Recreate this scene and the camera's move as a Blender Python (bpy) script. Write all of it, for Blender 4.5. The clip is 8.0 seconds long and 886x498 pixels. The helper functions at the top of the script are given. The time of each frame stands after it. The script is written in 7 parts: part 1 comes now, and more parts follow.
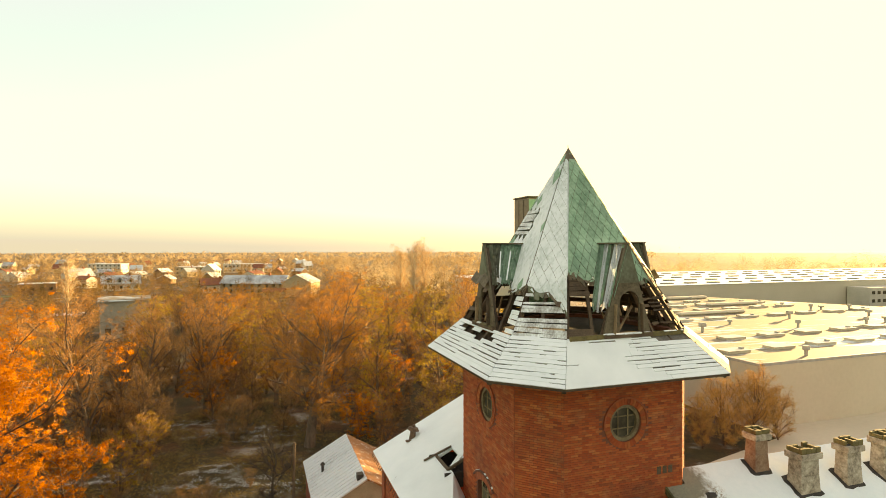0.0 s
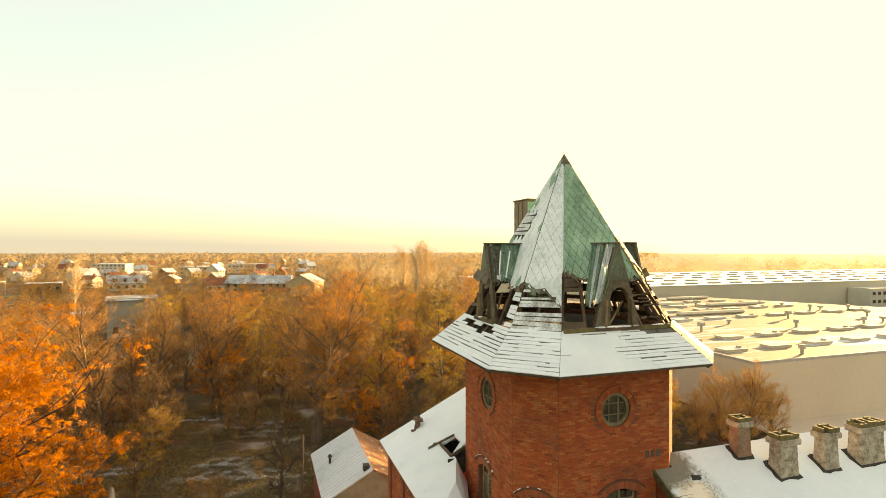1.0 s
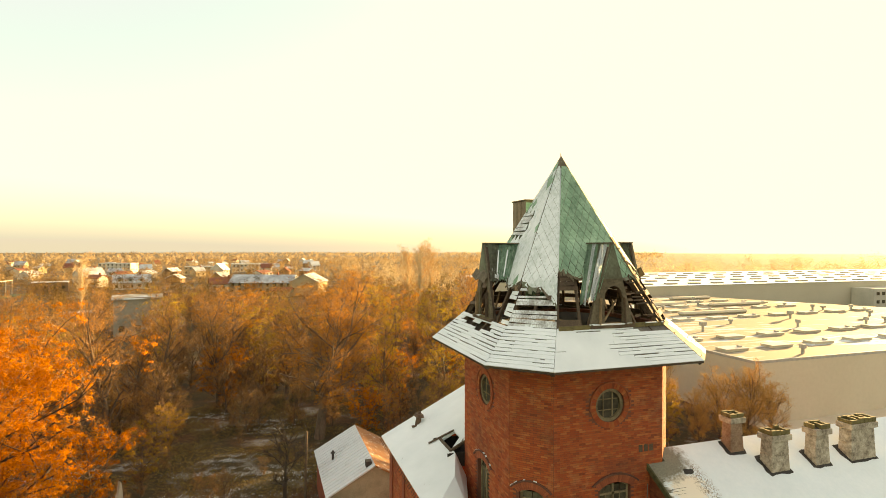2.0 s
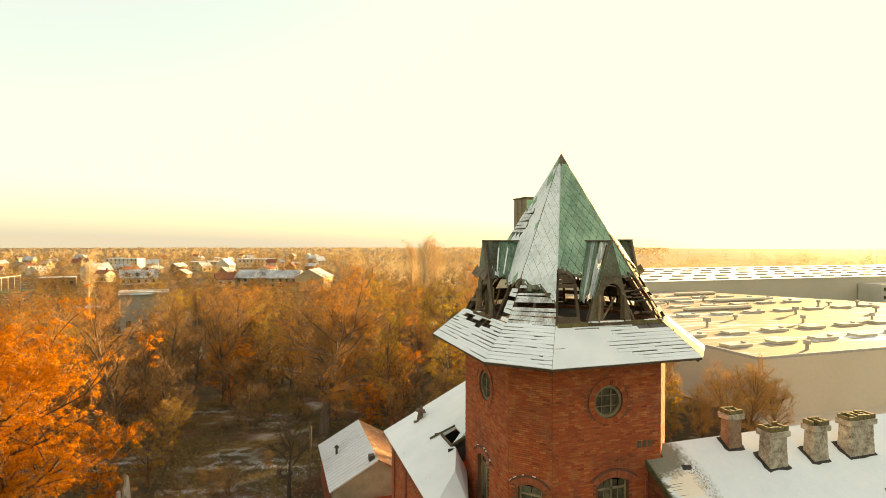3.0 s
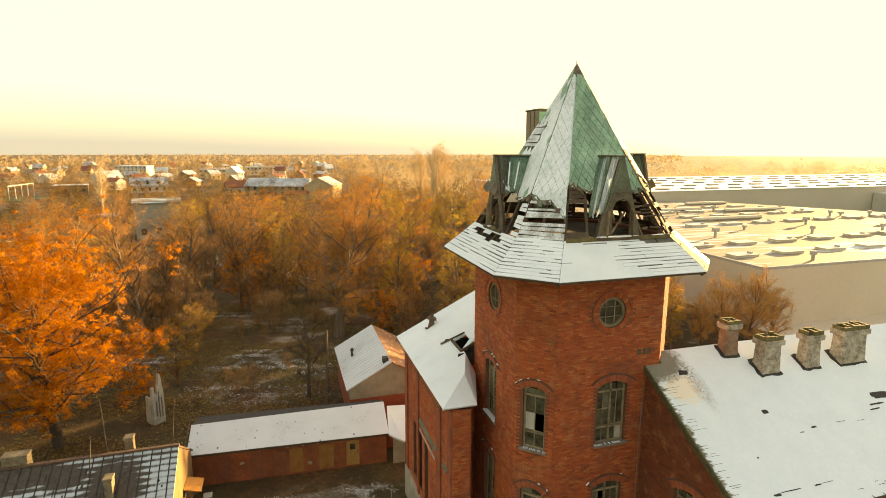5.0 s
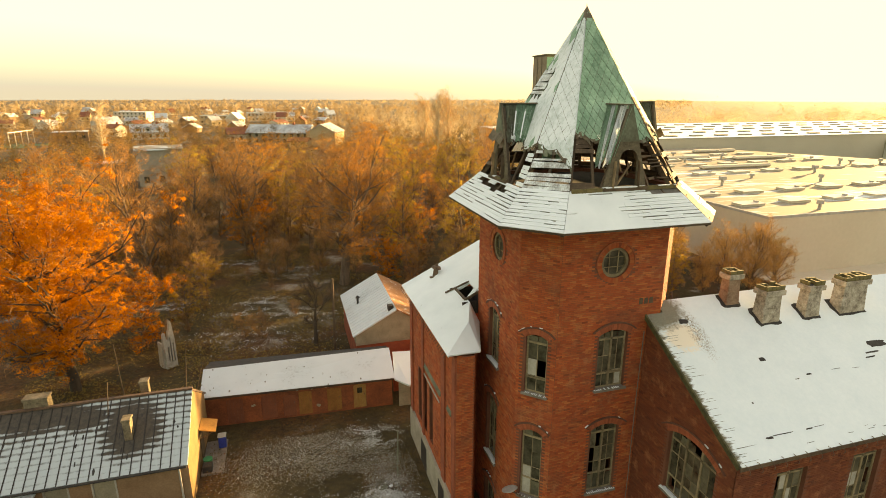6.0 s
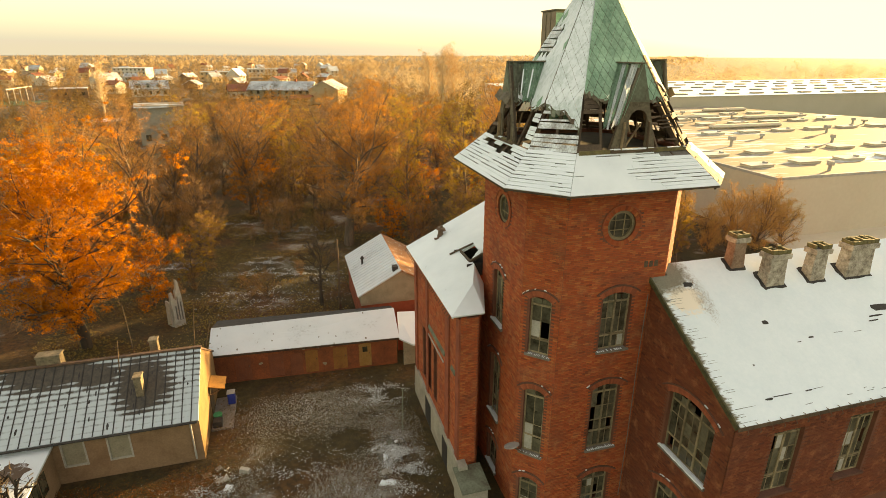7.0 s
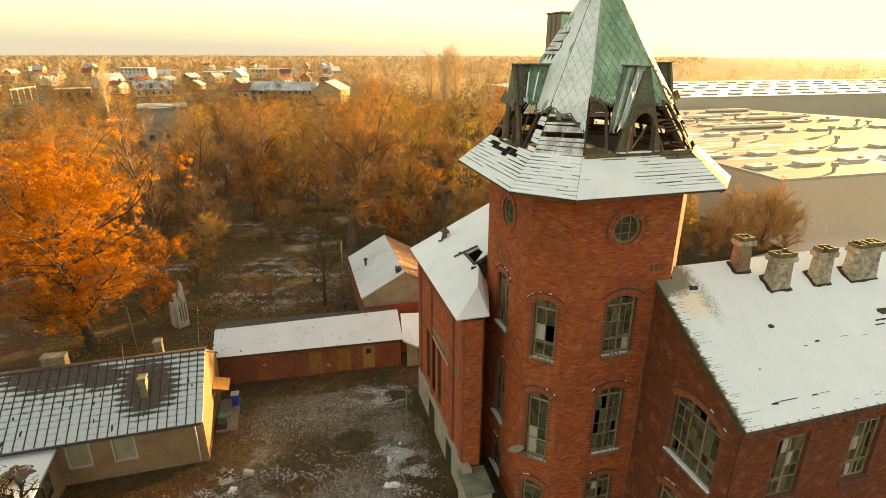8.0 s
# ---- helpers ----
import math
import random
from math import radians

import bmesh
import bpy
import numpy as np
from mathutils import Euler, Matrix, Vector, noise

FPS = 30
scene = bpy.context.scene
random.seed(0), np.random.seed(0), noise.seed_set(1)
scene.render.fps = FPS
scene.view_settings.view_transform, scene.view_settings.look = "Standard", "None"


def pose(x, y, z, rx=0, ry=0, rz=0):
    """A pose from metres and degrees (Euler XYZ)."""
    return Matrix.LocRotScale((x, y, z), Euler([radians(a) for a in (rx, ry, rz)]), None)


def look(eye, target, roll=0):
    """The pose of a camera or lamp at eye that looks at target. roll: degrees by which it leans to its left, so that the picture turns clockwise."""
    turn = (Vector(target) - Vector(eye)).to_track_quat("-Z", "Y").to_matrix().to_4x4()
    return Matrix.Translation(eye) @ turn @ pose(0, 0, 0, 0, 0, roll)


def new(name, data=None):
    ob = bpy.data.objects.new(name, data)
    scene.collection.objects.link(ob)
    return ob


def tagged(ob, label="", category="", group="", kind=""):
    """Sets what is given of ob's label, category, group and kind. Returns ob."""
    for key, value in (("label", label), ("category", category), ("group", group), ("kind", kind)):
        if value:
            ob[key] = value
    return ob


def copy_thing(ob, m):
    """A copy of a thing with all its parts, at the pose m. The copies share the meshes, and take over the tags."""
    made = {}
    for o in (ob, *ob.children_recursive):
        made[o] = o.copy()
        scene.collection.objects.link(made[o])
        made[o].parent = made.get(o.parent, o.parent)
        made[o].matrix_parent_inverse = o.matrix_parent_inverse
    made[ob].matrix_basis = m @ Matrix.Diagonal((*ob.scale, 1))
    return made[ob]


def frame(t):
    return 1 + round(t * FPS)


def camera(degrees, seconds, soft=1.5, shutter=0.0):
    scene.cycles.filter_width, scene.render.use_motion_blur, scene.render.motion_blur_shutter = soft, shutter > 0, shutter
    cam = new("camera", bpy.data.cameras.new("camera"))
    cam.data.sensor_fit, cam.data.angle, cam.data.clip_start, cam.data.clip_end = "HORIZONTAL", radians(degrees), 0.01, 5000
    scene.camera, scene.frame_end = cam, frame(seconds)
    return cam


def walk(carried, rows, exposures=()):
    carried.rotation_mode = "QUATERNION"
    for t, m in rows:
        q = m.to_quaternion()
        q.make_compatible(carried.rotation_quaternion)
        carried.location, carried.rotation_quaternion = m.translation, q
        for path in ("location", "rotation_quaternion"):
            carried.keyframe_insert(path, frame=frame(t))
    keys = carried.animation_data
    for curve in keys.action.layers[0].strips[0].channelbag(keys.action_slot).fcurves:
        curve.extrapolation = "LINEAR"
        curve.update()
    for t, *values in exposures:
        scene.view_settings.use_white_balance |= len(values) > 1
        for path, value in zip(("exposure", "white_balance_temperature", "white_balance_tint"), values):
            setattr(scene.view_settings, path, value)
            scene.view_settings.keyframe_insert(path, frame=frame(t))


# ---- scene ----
cam = camera(78.59, 8.0, 0.72)
# seconds, x, y, z, tilt, lean, turn
PATH = [
    (0, -8.518, -13.788, 20.192, 89.76, 0.02, -18.95),
    (0.5, -8.796, -14.463, 20.175, 89.80, -0.01, -18.83),
    (1, -9.038, -15.152, 20.149, 89.82, -0.05, -18.68),
    (1.5, -9.104, -15.555, 20.145, 89.81, -0.07, -18.50),
    (3, -8.927, -15.996, 20.247, 89.27, -0.09, -17.73),
    (3.5, -8.953, -16.110, 20.352, 87.76, -0.08, -17.43),
    (4, -9.031, -16.183, 20.433, 85.00, -0.06, -17.21),
    (4.5, -9.066, -16.204, 20.485, 82.25, -0.10, -16.98),
    (6, -9.142, -16.259, 20.657, 74.04, -0.12, -16.37),
    (6.5, -9.160, -16.256, 20.679, 71.33, -0.12, -16.12),
    (7, -9.151, -16.157, 20.727, 69.79, -0.21, -15.90),
    (7.5, -9.210, -16.125, 20.783, 69.79, -0.22, -15.78),
    (8, -9.250, -16.064, 20.827, 69.80, -0.22, -15.67),
]
walk(cam, [(t, pose(*p)) for t, *p in PATH], [(0.0, 2.2, 8700, 6), (8.0, 2.2, 8700, 6)])

# ---- light: a low, warm sun in a hazy sky ----
SUN_AZ, SUN_EL = radians(66), radians(7.5)
world = bpy.data.worlds.new("sky")
scene.world = world
world.use_nodes = True
wn = world.node_tree.nodes
sky = wn.new("ShaderNodeTexSky")
sky.sky_type = "NISHITA"
sky.sun_disc = False
sky.sun_elevation, sky.sun_rotation = SUN_EL, SUN_AZ
sky.altitude, sky.air_density, sky.dust_density, sky.ozone_density = 100, 1.0, 2.0, 1.0
wn["Background"].inputs["Strength"].default_value = 0.15
# haze lifts the darkest part of the horizon; thin high haze keeps the sky round the sun from outshining the rest
veil = wn.new("ShaderNodeMix")
veil.data_type, veil.blend_type = "RGBA", "DARKEN"
veil.inputs[0].default_value = 1.0
veil.inputs[7].default_value = (2.5, 2.1, 1.6, 1)
haze = wn.new("ShaderNodeMix")
haze.data_type = "RGBA"
haze.inputs[0].default_value = 0.58
haze.inputs[7].default_value = (1.15, 1.32, 1.42, 1)
world.node_tree.links.new(sky.outputs["Color"], haze.inputs[6])
glow = wn.new("ShaderNodeMix")
glow.data_type, glow.blend_type = "RGBA", "LIGHTEN"
glow.inputs[0].default_value = 1.0
glow.inputs[7].default_value = (1.15, 1.09, 0.84, 1)
world.node_tree.links.new(haze.outputs[2], glow.inputs[6])
world.node_tree.links.new(glow.outputs[2], veil.inputs[6])
world.node_tree.links.new(veil.outputs[2], wn["Background"].inputs["Color"])
sun_data = bpy.data.lights.new("sun", "SUN")
sun_data.energy, sun_data.angle, sun_data.color = 5.0, radians(1.2), (1.0, 0.70, 0.36)
sun = new("sun", sun_data)
SUN_TO = Vector((math.sin(SUN_AZ) * math.cos(SUN_EL), math.cos(SUN_AZ) * math.cos(SUN_EL), math.sin(SUN_EL)))
sun.matrix_basis = look(SUN_TO * 200, (0, 0, 0))

# ---- materials ----
def ramp(nt, fac, stops):
    r = nt.nodes.new("ShaderNodeValToRGB")
    el = r.color_ramp.elements
    el[0].position, el[0].color = stops[0][0], (*stops[0][1], 1)
    el[1].position, el[1].color = stops[-1][0], (*stops[-1][1], 1)
    for p, c in stops[1:-1]:
        e = el.new(p)
        e.color = (*c, 1)
    nt.links.new(fac, r.inputs["Fac"])
    return r.outputs["Color"]


def noise_tex(nt, vec, scale, detail=4.0, rough=0.6):
    n = nt.nodes.new("ShaderNodeTexNoise")
    n.inputs["Scale"].default_value, n.inputs["Detail"].default_value, n.inputs["Roughness"].default_value = scale, detail, rough
    nt.links.new(vec, n.inputs["Vector"])
    return n.outputs["Fac"]


def mixed(nt, fac, a, b, blend="MIX"):
    m = nt.nodes.new("ShaderNodeMix")
    m.data_type, m.blend_type = "RGBA", blend
    for value, socket in ((fac, m.inputs[0]), (a, m.inputs[6]), (b, m.inputs[7])):
        if isinstance(value, (int, float)):
            socket.default_value = value
        elif isinstance(value, tuple):
            socket.default_value = (*value, 1)
        else:
            nt.links.new(value, socket)
    return m.outputs[2]


def calc(nt, op, a, b=0.0, c=0.0):
    m = nt.nodes.new("ShaderNodeMath")
    m.operation = op
    for value, socket in zip((a, b, c), m.inputs):
        if isinstance(value, (int, float)):
            socket.default_value = value
        else:
            nt.links.new(value, socket)
    return m.outputs[0]


def start_mat(name, space="Object", stretch=(1, 1, 1)):
    m = bpy.data.materials.new(name)
    m.use_nodes = True
    nt = m.node_tree
    co = nt.nodes.new("ShaderNodeTexCoord")
    mp = nt.nodes.new("ShaderNodeMapping")
    mp.inputs["Scale"].default_value = stretch
    nt.links.new(co.outputs[space], mp.inputs["Vector"])
    return m, nt, nt.nodes["Principled BSDF"], mp.outputs["Vector"]


def finish(nt, bsdf, color, rough, bump_from=None, bump=0.3, dist=0.02, metal=0.0):
    if isinstance(color, tuple):
        bsdf.inputs["Base Color"].default_value = (*color, 1)
    else:
        nt.links.new(color, bsdf.inputs["Base Color"])
    if isinstance(rough, (int, float)):
        bsdf.inputs["Roughness"].default_value = rough
    else:
        nt.links.new(rough, bsdf.inputs["Roughness"])
    bsdf.inputs["Metallic"].default_value = metal
    if bump_from is not None:
        b = nt.nodes.new("ShaderNodeBump")
        b.inputs["Strength"].default_value, b.inputs["Distance"].default_value = bump, dist
        nt.links.new(bump_from, b.inputs["Height"])
        nt.links.new(b.outputs["Normal"], bsdf.inputs["Normal"])


def plain(name, c1, c2, coarse=1.2, fine=14.0, rough=0.85, bump=0.3, metal=0.0, stretch=(1, 1, 1), vary=0.0, island=0.0):
    """Two tones in patches and grain; vary: brightness from object to object, island: from piece to piece."""
    m, nt, bsdf, v = start_mat(name, stretch=stretch)
    a, b = noise_tex(nt, v, coarse), noise_tex(nt, v, fine)
    f = calc(nt, "ADD", calc(nt, "MULTIPLY", a, 0.6), calc(nt, "MULTIPLY", b, 0.4))
    col = ramp(nt, f, [(0.36, c1), (0.62, c2)])
    if vary or island:
        if vary:
            src = nt.nodes.new("ShaderNodeObjectInfo").outputs["Random"]
        else:
            src = nt.nodes.new("ShaderNodeNewGeometry").outputs["Random Per Island"]
        k = calc(nt, "MULTIPLY_ADD", src, 2 * (vary or island), 1 - (vary or island))
        hsv = nt.nodes.new("ShaderNodeHueSaturation")
        nt.links.new(k, hsv.inputs["Value"])
        nt.links.new(col, hsv.inputs["Color"])
        col = hsv.outputs["Color"]
    finish(nt, bsdf, col, rough, f, bump, metal=metal)
    return m


def snowed(name, under, cover=0.5, coarse=0.8, fine=6.0, stretch=(1, 1, 1), soft=0.06, under2=None, pale=1.0):
    """Thin snow over another surface, which shows through in patches; cover: the share that the snow hides."""
    m, nt, bsdf, v = start_mat(name, stretch=stretch)
    a, b, g = noise_tex(nt, v, coarse), noise_tex(nt, v, fine), noise_tex(nt, v, 30)
    f = calc(nt, "ADD", calc(nt, "MULTIPLY", a, 0.55), calc(nt, "MULTIPLY", b, 0.45))
    edge = 0.72 - 0.44 * cover
    mask = ramp(nt, f, [(edge - soft, (0, 0, 0)), (edge + soft, (1, 1, 1))])
    dark = ramp(nt, g, [(0.35, under), (0.65, under2 or tuple(1.5 * q for q in under))])
    white = ramp(nt, a, [(0.3, (0.71 * pale, 0.775 * pale, 0.8 * pale)), (0.7, (0.8 * pale, 0.86 * pale, 0.88 * pale))])
    finish(nt, bsdf, mixed(nt, mask, dark, white), 0.75, calc(nt, "ADD", mask, calc(nt, "MULTIPLY", g, 0.12)), 0.3, 0.025)
    return m


def leafy(name, tones, glow=0.5, mottle=0.65):
    """Autumn leaves: the tone differs from leaf to leaf, and light comes through them."""
    m, nt, bsdf, v = start_mat(name)
    geo = nt.nodes.new("ShaderNodeNewGeometry")
    info = nt.nodes.new("ShaderNodeObjectInfo")
    k = calc(nt, "ADD", calc(nt, "MULTIPLY", geo.outputs["Random Per Island"], mottle), calc(nt, "MULTIPLY", info.outputs["Random"], 1 - mottle))
    k = calc(nt, "ADD", calc(nt, "MULTIPLY", k, 0.6), calc(nt, "MULTIPLY", noise_tex(nt, v, 1.6), 0.4))
    n = len(tones) - 1
    col = ramp(nt, k, [(0.12 + 0.76 * i / n, c) for i, c in enumerate(tones)])
    finish(nt, bsdf, col, 0.8)
    bsdf.inputs["Specular IOR Level"].default_value = 0.12
    tr = nt.nodes.new("ShaderNodeBsdfTranslucent")
    nt.links.new(col, tr.inputs["Color"])
    mx = nt.nodes.new("ShaderNodeMixShader")
    mx.inputs[0].default_value = glow
    out = nt.nodes["Material Output"]
    nt.links.new(bsdf.outputs[0], mx.inputs[1])
    nt.links.new(tr.outputs[0], mx.inputs[2])
    nt.links.new(mx.outputs[0], out.inputs["Surface"])
    return m


def brick_mat(name, tones):
    m, nt, bsdf, v = start_mat(name)
    geo = nt.nodes.new("ShaderNodeNewGeometry")
    info = nt.nodes.new("ShaderNodeObjectInfo")
    k = calc(nt, "FRACT", calc(nt, "ADD", geo.outputs["Random Per Island"], info.outputs["Random"]))
    col = ramp(nt, k, [(i / (len(tones) - 1), c) for i, c in enumerate(tones)])
    a, b = noise_tex(nt, v, 0.7), noise_tex(nt, v, 35)
    col = mixed(nt, ramp(nt, a, [(0.44, (0, 0, 0)), (0.7, (0.5, 0.5, 0.5))]), col, (0.13, 0.045, 0.026))
    col = mixed(nt, ramp(nt, noise_tex(nt, v, 2.2), [(0.52, (0, 0, 0)), (0.72, (0.55, 0.55, 0.55))]), col, (0.44, 0.18, 0.08))
    finish(nt, bsdf, col, 0.9, b, 0.4, 0.01)
    return m


BRICK = brick_mat("brick", [(0.32, 0.06, 0.017), (0.39, 0.078, 0.022), (0.46, 0.105, 0.03), (0.35, 0.066, 0.019), (0.5, 0.15, 0.045), (0.22, 0.044, 0.015)])
# the wing walls' shade is put into these darker brick tones
WING_BRICK = brick_mat("shaded_wing_brick", [(0.135, 0.03, 0.01), (0.17, 0.038, 0.012), (0.2, 0.048, 0.016), (0.15, 0.033, 0.011), (0.22, 0.06, 0.02), (0.105, 0.024, 0.009)])
MORTAR = plain("mortar", (0.12, 0.04, 0.022), (0.20, 0.075, 0.042), 1.0, 30)
BRICK_FLAT = plain("red_brickwork", (0.19, 0.048, 0.024), (0.34, 0.09, 0.04), 1.5, 20)
SHED_BRICK = plain("stained_shed_brick", (0.11, 0.034, 0.014), (0.29, 0.085, 0.03), 0.9, 12)
ARCH_BRICK = plain("arch_brick", (0.24, 0.058, 0.026), (0.37, 0.1, 0.042), 2, 18, vary=0.2)
SNOW = snowed("snow", (0.16, 0.14, 0.12), 0.97, 0.6, 5)
DULL_SNOW = snowed("dull_roof_snow", (0.2, 0.2, 0.19), 0.95, 0.5, 6.0, soft=0.12, pale=0.76)
SNOW_ROOF = snowed("snow_on_roofing", (0.3, 0.29, 0.28), 0.93, 0.25, 4.0)
TOWN_ROOF = snowed("thin_snow_on_tiles", (0.12, 0.10, 0.09), 0.45, 0.3, 2.0, soft=0.2)
BARE_FELT = snowed("bare_felt", (0.10, 0.09, 0.07), 0.3, 0.9, 5.0, soft=0.15, under2=(0.2, 0.18, 0.14))
SNOW_BOARD = snowed("snow_on_boards", (0.4, 0.41, 0.42), 1.05, 0.9, 5.0, soft=0.12)
ARCH_DARK = plain("sooty_brick", (0.09, 0.038, 0.024), (0.16, 0.065, 0.04), 2, 18)
OLD_WOOD = plain("weathered_wood", (0.04, 0.027, 0.017), (0.12, 0.082, 0.05), 2, 25, stretch=(1, 1, 1), vary=0.3)
WOOD_LIGHT = plain("bare_board", (0.13, 0.09, 0.052), (0.3, 0.21, 0.12), 2, 25, vary=0.3)
COPPER = plain("green_copper", (0.14, 0.27, 0.175), (0.32, 0.49, 0.35), 0.9, 9, rough=0.7, vary=0.14)
COPPER_SNOW = snowed("frosted_copper", (0.14, 0.25, 0.18), 0.86, 0.8, 7, stretch=(1.3, 1.3, 0.7), soft=0.2, under2=(0.26, 0.38, 0.3), pale=1.0)
COPPER_DARK = plain("dark_copper", (0.07, 0.055, 0.033), (0.17, 0.14, 0.09), 1.5, 12, rough=0.7)
SHAFT_SHEET = plain("brown_copper_sheet", (0.17, 0.125, 0.08), (0.27, 0.21, 0.14), 1.3, 10, rough=0.7)
SOOTY_METAL = plain("sooty_metal", (0.07, 0.058, 0.038), (0.16, 0.13, 0.085), 2, 14, rough=0.7)
COPPER_DULL = plain("dull_copper", (0.1, 0.095, 0.06), (0.19, 0.225, 0.155), 1.3, 10, rough=0.7, vary=0.2)
SNOW_DIRTY = snowed("dirty_snow_on_boards", (0.13, 0.105, 0.08), 0.6, 1.4, 9.0, stretch=(2, 2, 0.9), soft=0.16)
FRAME = plain("old_window_paint", (0.14, 0.105, 0.058), (0.3, 0.235, 0.14), 3, 30, rough=0.7, vary=0.3)
CURTAIN = plain("pale_board", (0.33, 0.31, 0.26), (0.47, 0.44, 0.38), 3, 20)
STONE = plain("sill_stone", (0.13, 0.11, 0.09), (0.23, 0.2, 0.165), 3, 25)
# darker than PLASTER: shade on the chimney fronts is put into this colour
STUB = plain("shaded_plaster", (0.09, 0.07, 0.042), (0.26, 0.205, 0.13), 2.5, 14, bump=0.5)
# gable copy of the beige render, tinted with the orange of low sun
SUN_RENDER = plain("sun_tinted_render", (0.16, 0.09, 0.035), (0.27, 0.16, 0.065), 0.8, 12)
PLASTER = plain("chimney_plaster", (0.15, 0.12, 0.085), (0.5, 0.44, 0.35), 3.2, 11, bump=0.5)
SHEATHING = plain("grey_sheathing", (0.09, 0.08, 0.07), (0.2, 0.185, 0.165), 2, 20)
MOSS_DARK = plain("dark_moss", (0.03, 0.03, 0.014), (0.1, 0.09, 0.035), 6, 30)
MOSS = plain("moss", (0.085, 0.07, 0.032), (0.19, 0.155, 0.06), 5, 30)
PLASTER_RED = plain("plaster_over_brick", (0.15, 0.075, 0.042), (0.32, 0.22, 0.15), 1.8, 14, bump=0.5)
RENDER_WALL = plain("beige_render", (0.2, 0.118, 0.062), (0.3, 0.19, 0.108), 0.8, 12)
RENDER_GREY = plain("grey_render", (0.21, 0.19, 0.13), (0.34, 0.305, 0.22), 1.2, 12)
PLINTH = plain("pale_plinth", (0.25, 0.23, 0.18), (0.38, 0.35, 0.28), 1.2, 10)
BLACK = plain("tar", (0.02, 0.018, 0.016), (0.05, 0.045, 0.04), 3, 20)
IRON = plain("rusty_iron", (0.06, 0.04, 0.03), (0.16, 0.09, 0.05), 6, 30, rough=0.7)
ZINC = plain("grey_metal", (0.30, 0.29, 0.26), (0.44, 0.42, 0.38), 2, 20, rough=0.5)
# near-black: the gloom indoors is put into this colour
DARK = plain("inner_shade", (0.015, 0.012, 0.01), (0.035, 0.028, 0.022), 2, 10)
BARK = plain("bark", (0.07, 0.05, 0.034), (0.19, 0.14, 0.095), 2, 20, stretch=(1, 1, 0.3))
OAK_BARK = plain("oak_bark", (0.03, 0.022, 0.014), (0.085, 0.062, 0.04), 2, 20, stretch=(1, 1, 0.3))
BARK_PALE = plain("pale_bark", (0.5, 0.4, 0.25), (0.7, 0.58, 0.38), 2, 20)
# pale and tan: haze over the halls is put into this colour
HALL_WALL = plain("hazed_cladding", (0.55, 0.48, 0.36), (0.61, 0.535, 0.41), 0.1, 2, bump=0.05)
HALL_ROOF = snowed("hall_roof_membrane", (0.25, 0.205, 0.14), 0.37, 0.05, 0.5, stretch=(0.3, 1.7, 1), soft=0.03, under2=(0.3, 0.245, 0.17), pale=0.85)


def glass_mat():
    m, nt, bsdf, v = start_mat("window_glass")
    # patchy olive base: sky mirrored in the panes is put into the colour
    finish(nt, bsdf, ramp(nt, noise_tex(nt, v, 2.5), [(0.35, (0.03, 0.028, 0.018)), (0.68, (0.11, 0.1, 0.068))]), 0.12)
    bsdf.inputs["Specular IOR Level"].default_value = 0.6
    return m


GLASS = glass_mat()
DIM_GLASS = plain("dim_glass", (0.025, 0.022, 0.016), (0.075, 0.068, 0.048), 2, 9, rough=0.3, bump=0.05)
DUSTY_GLASS = plain("dusty_glass", (0.05, 0.046, 0.028), (0.15, 0.135, 0.09), 1.6, 8, rough=0.3, bump=0.05, vary=0.35)


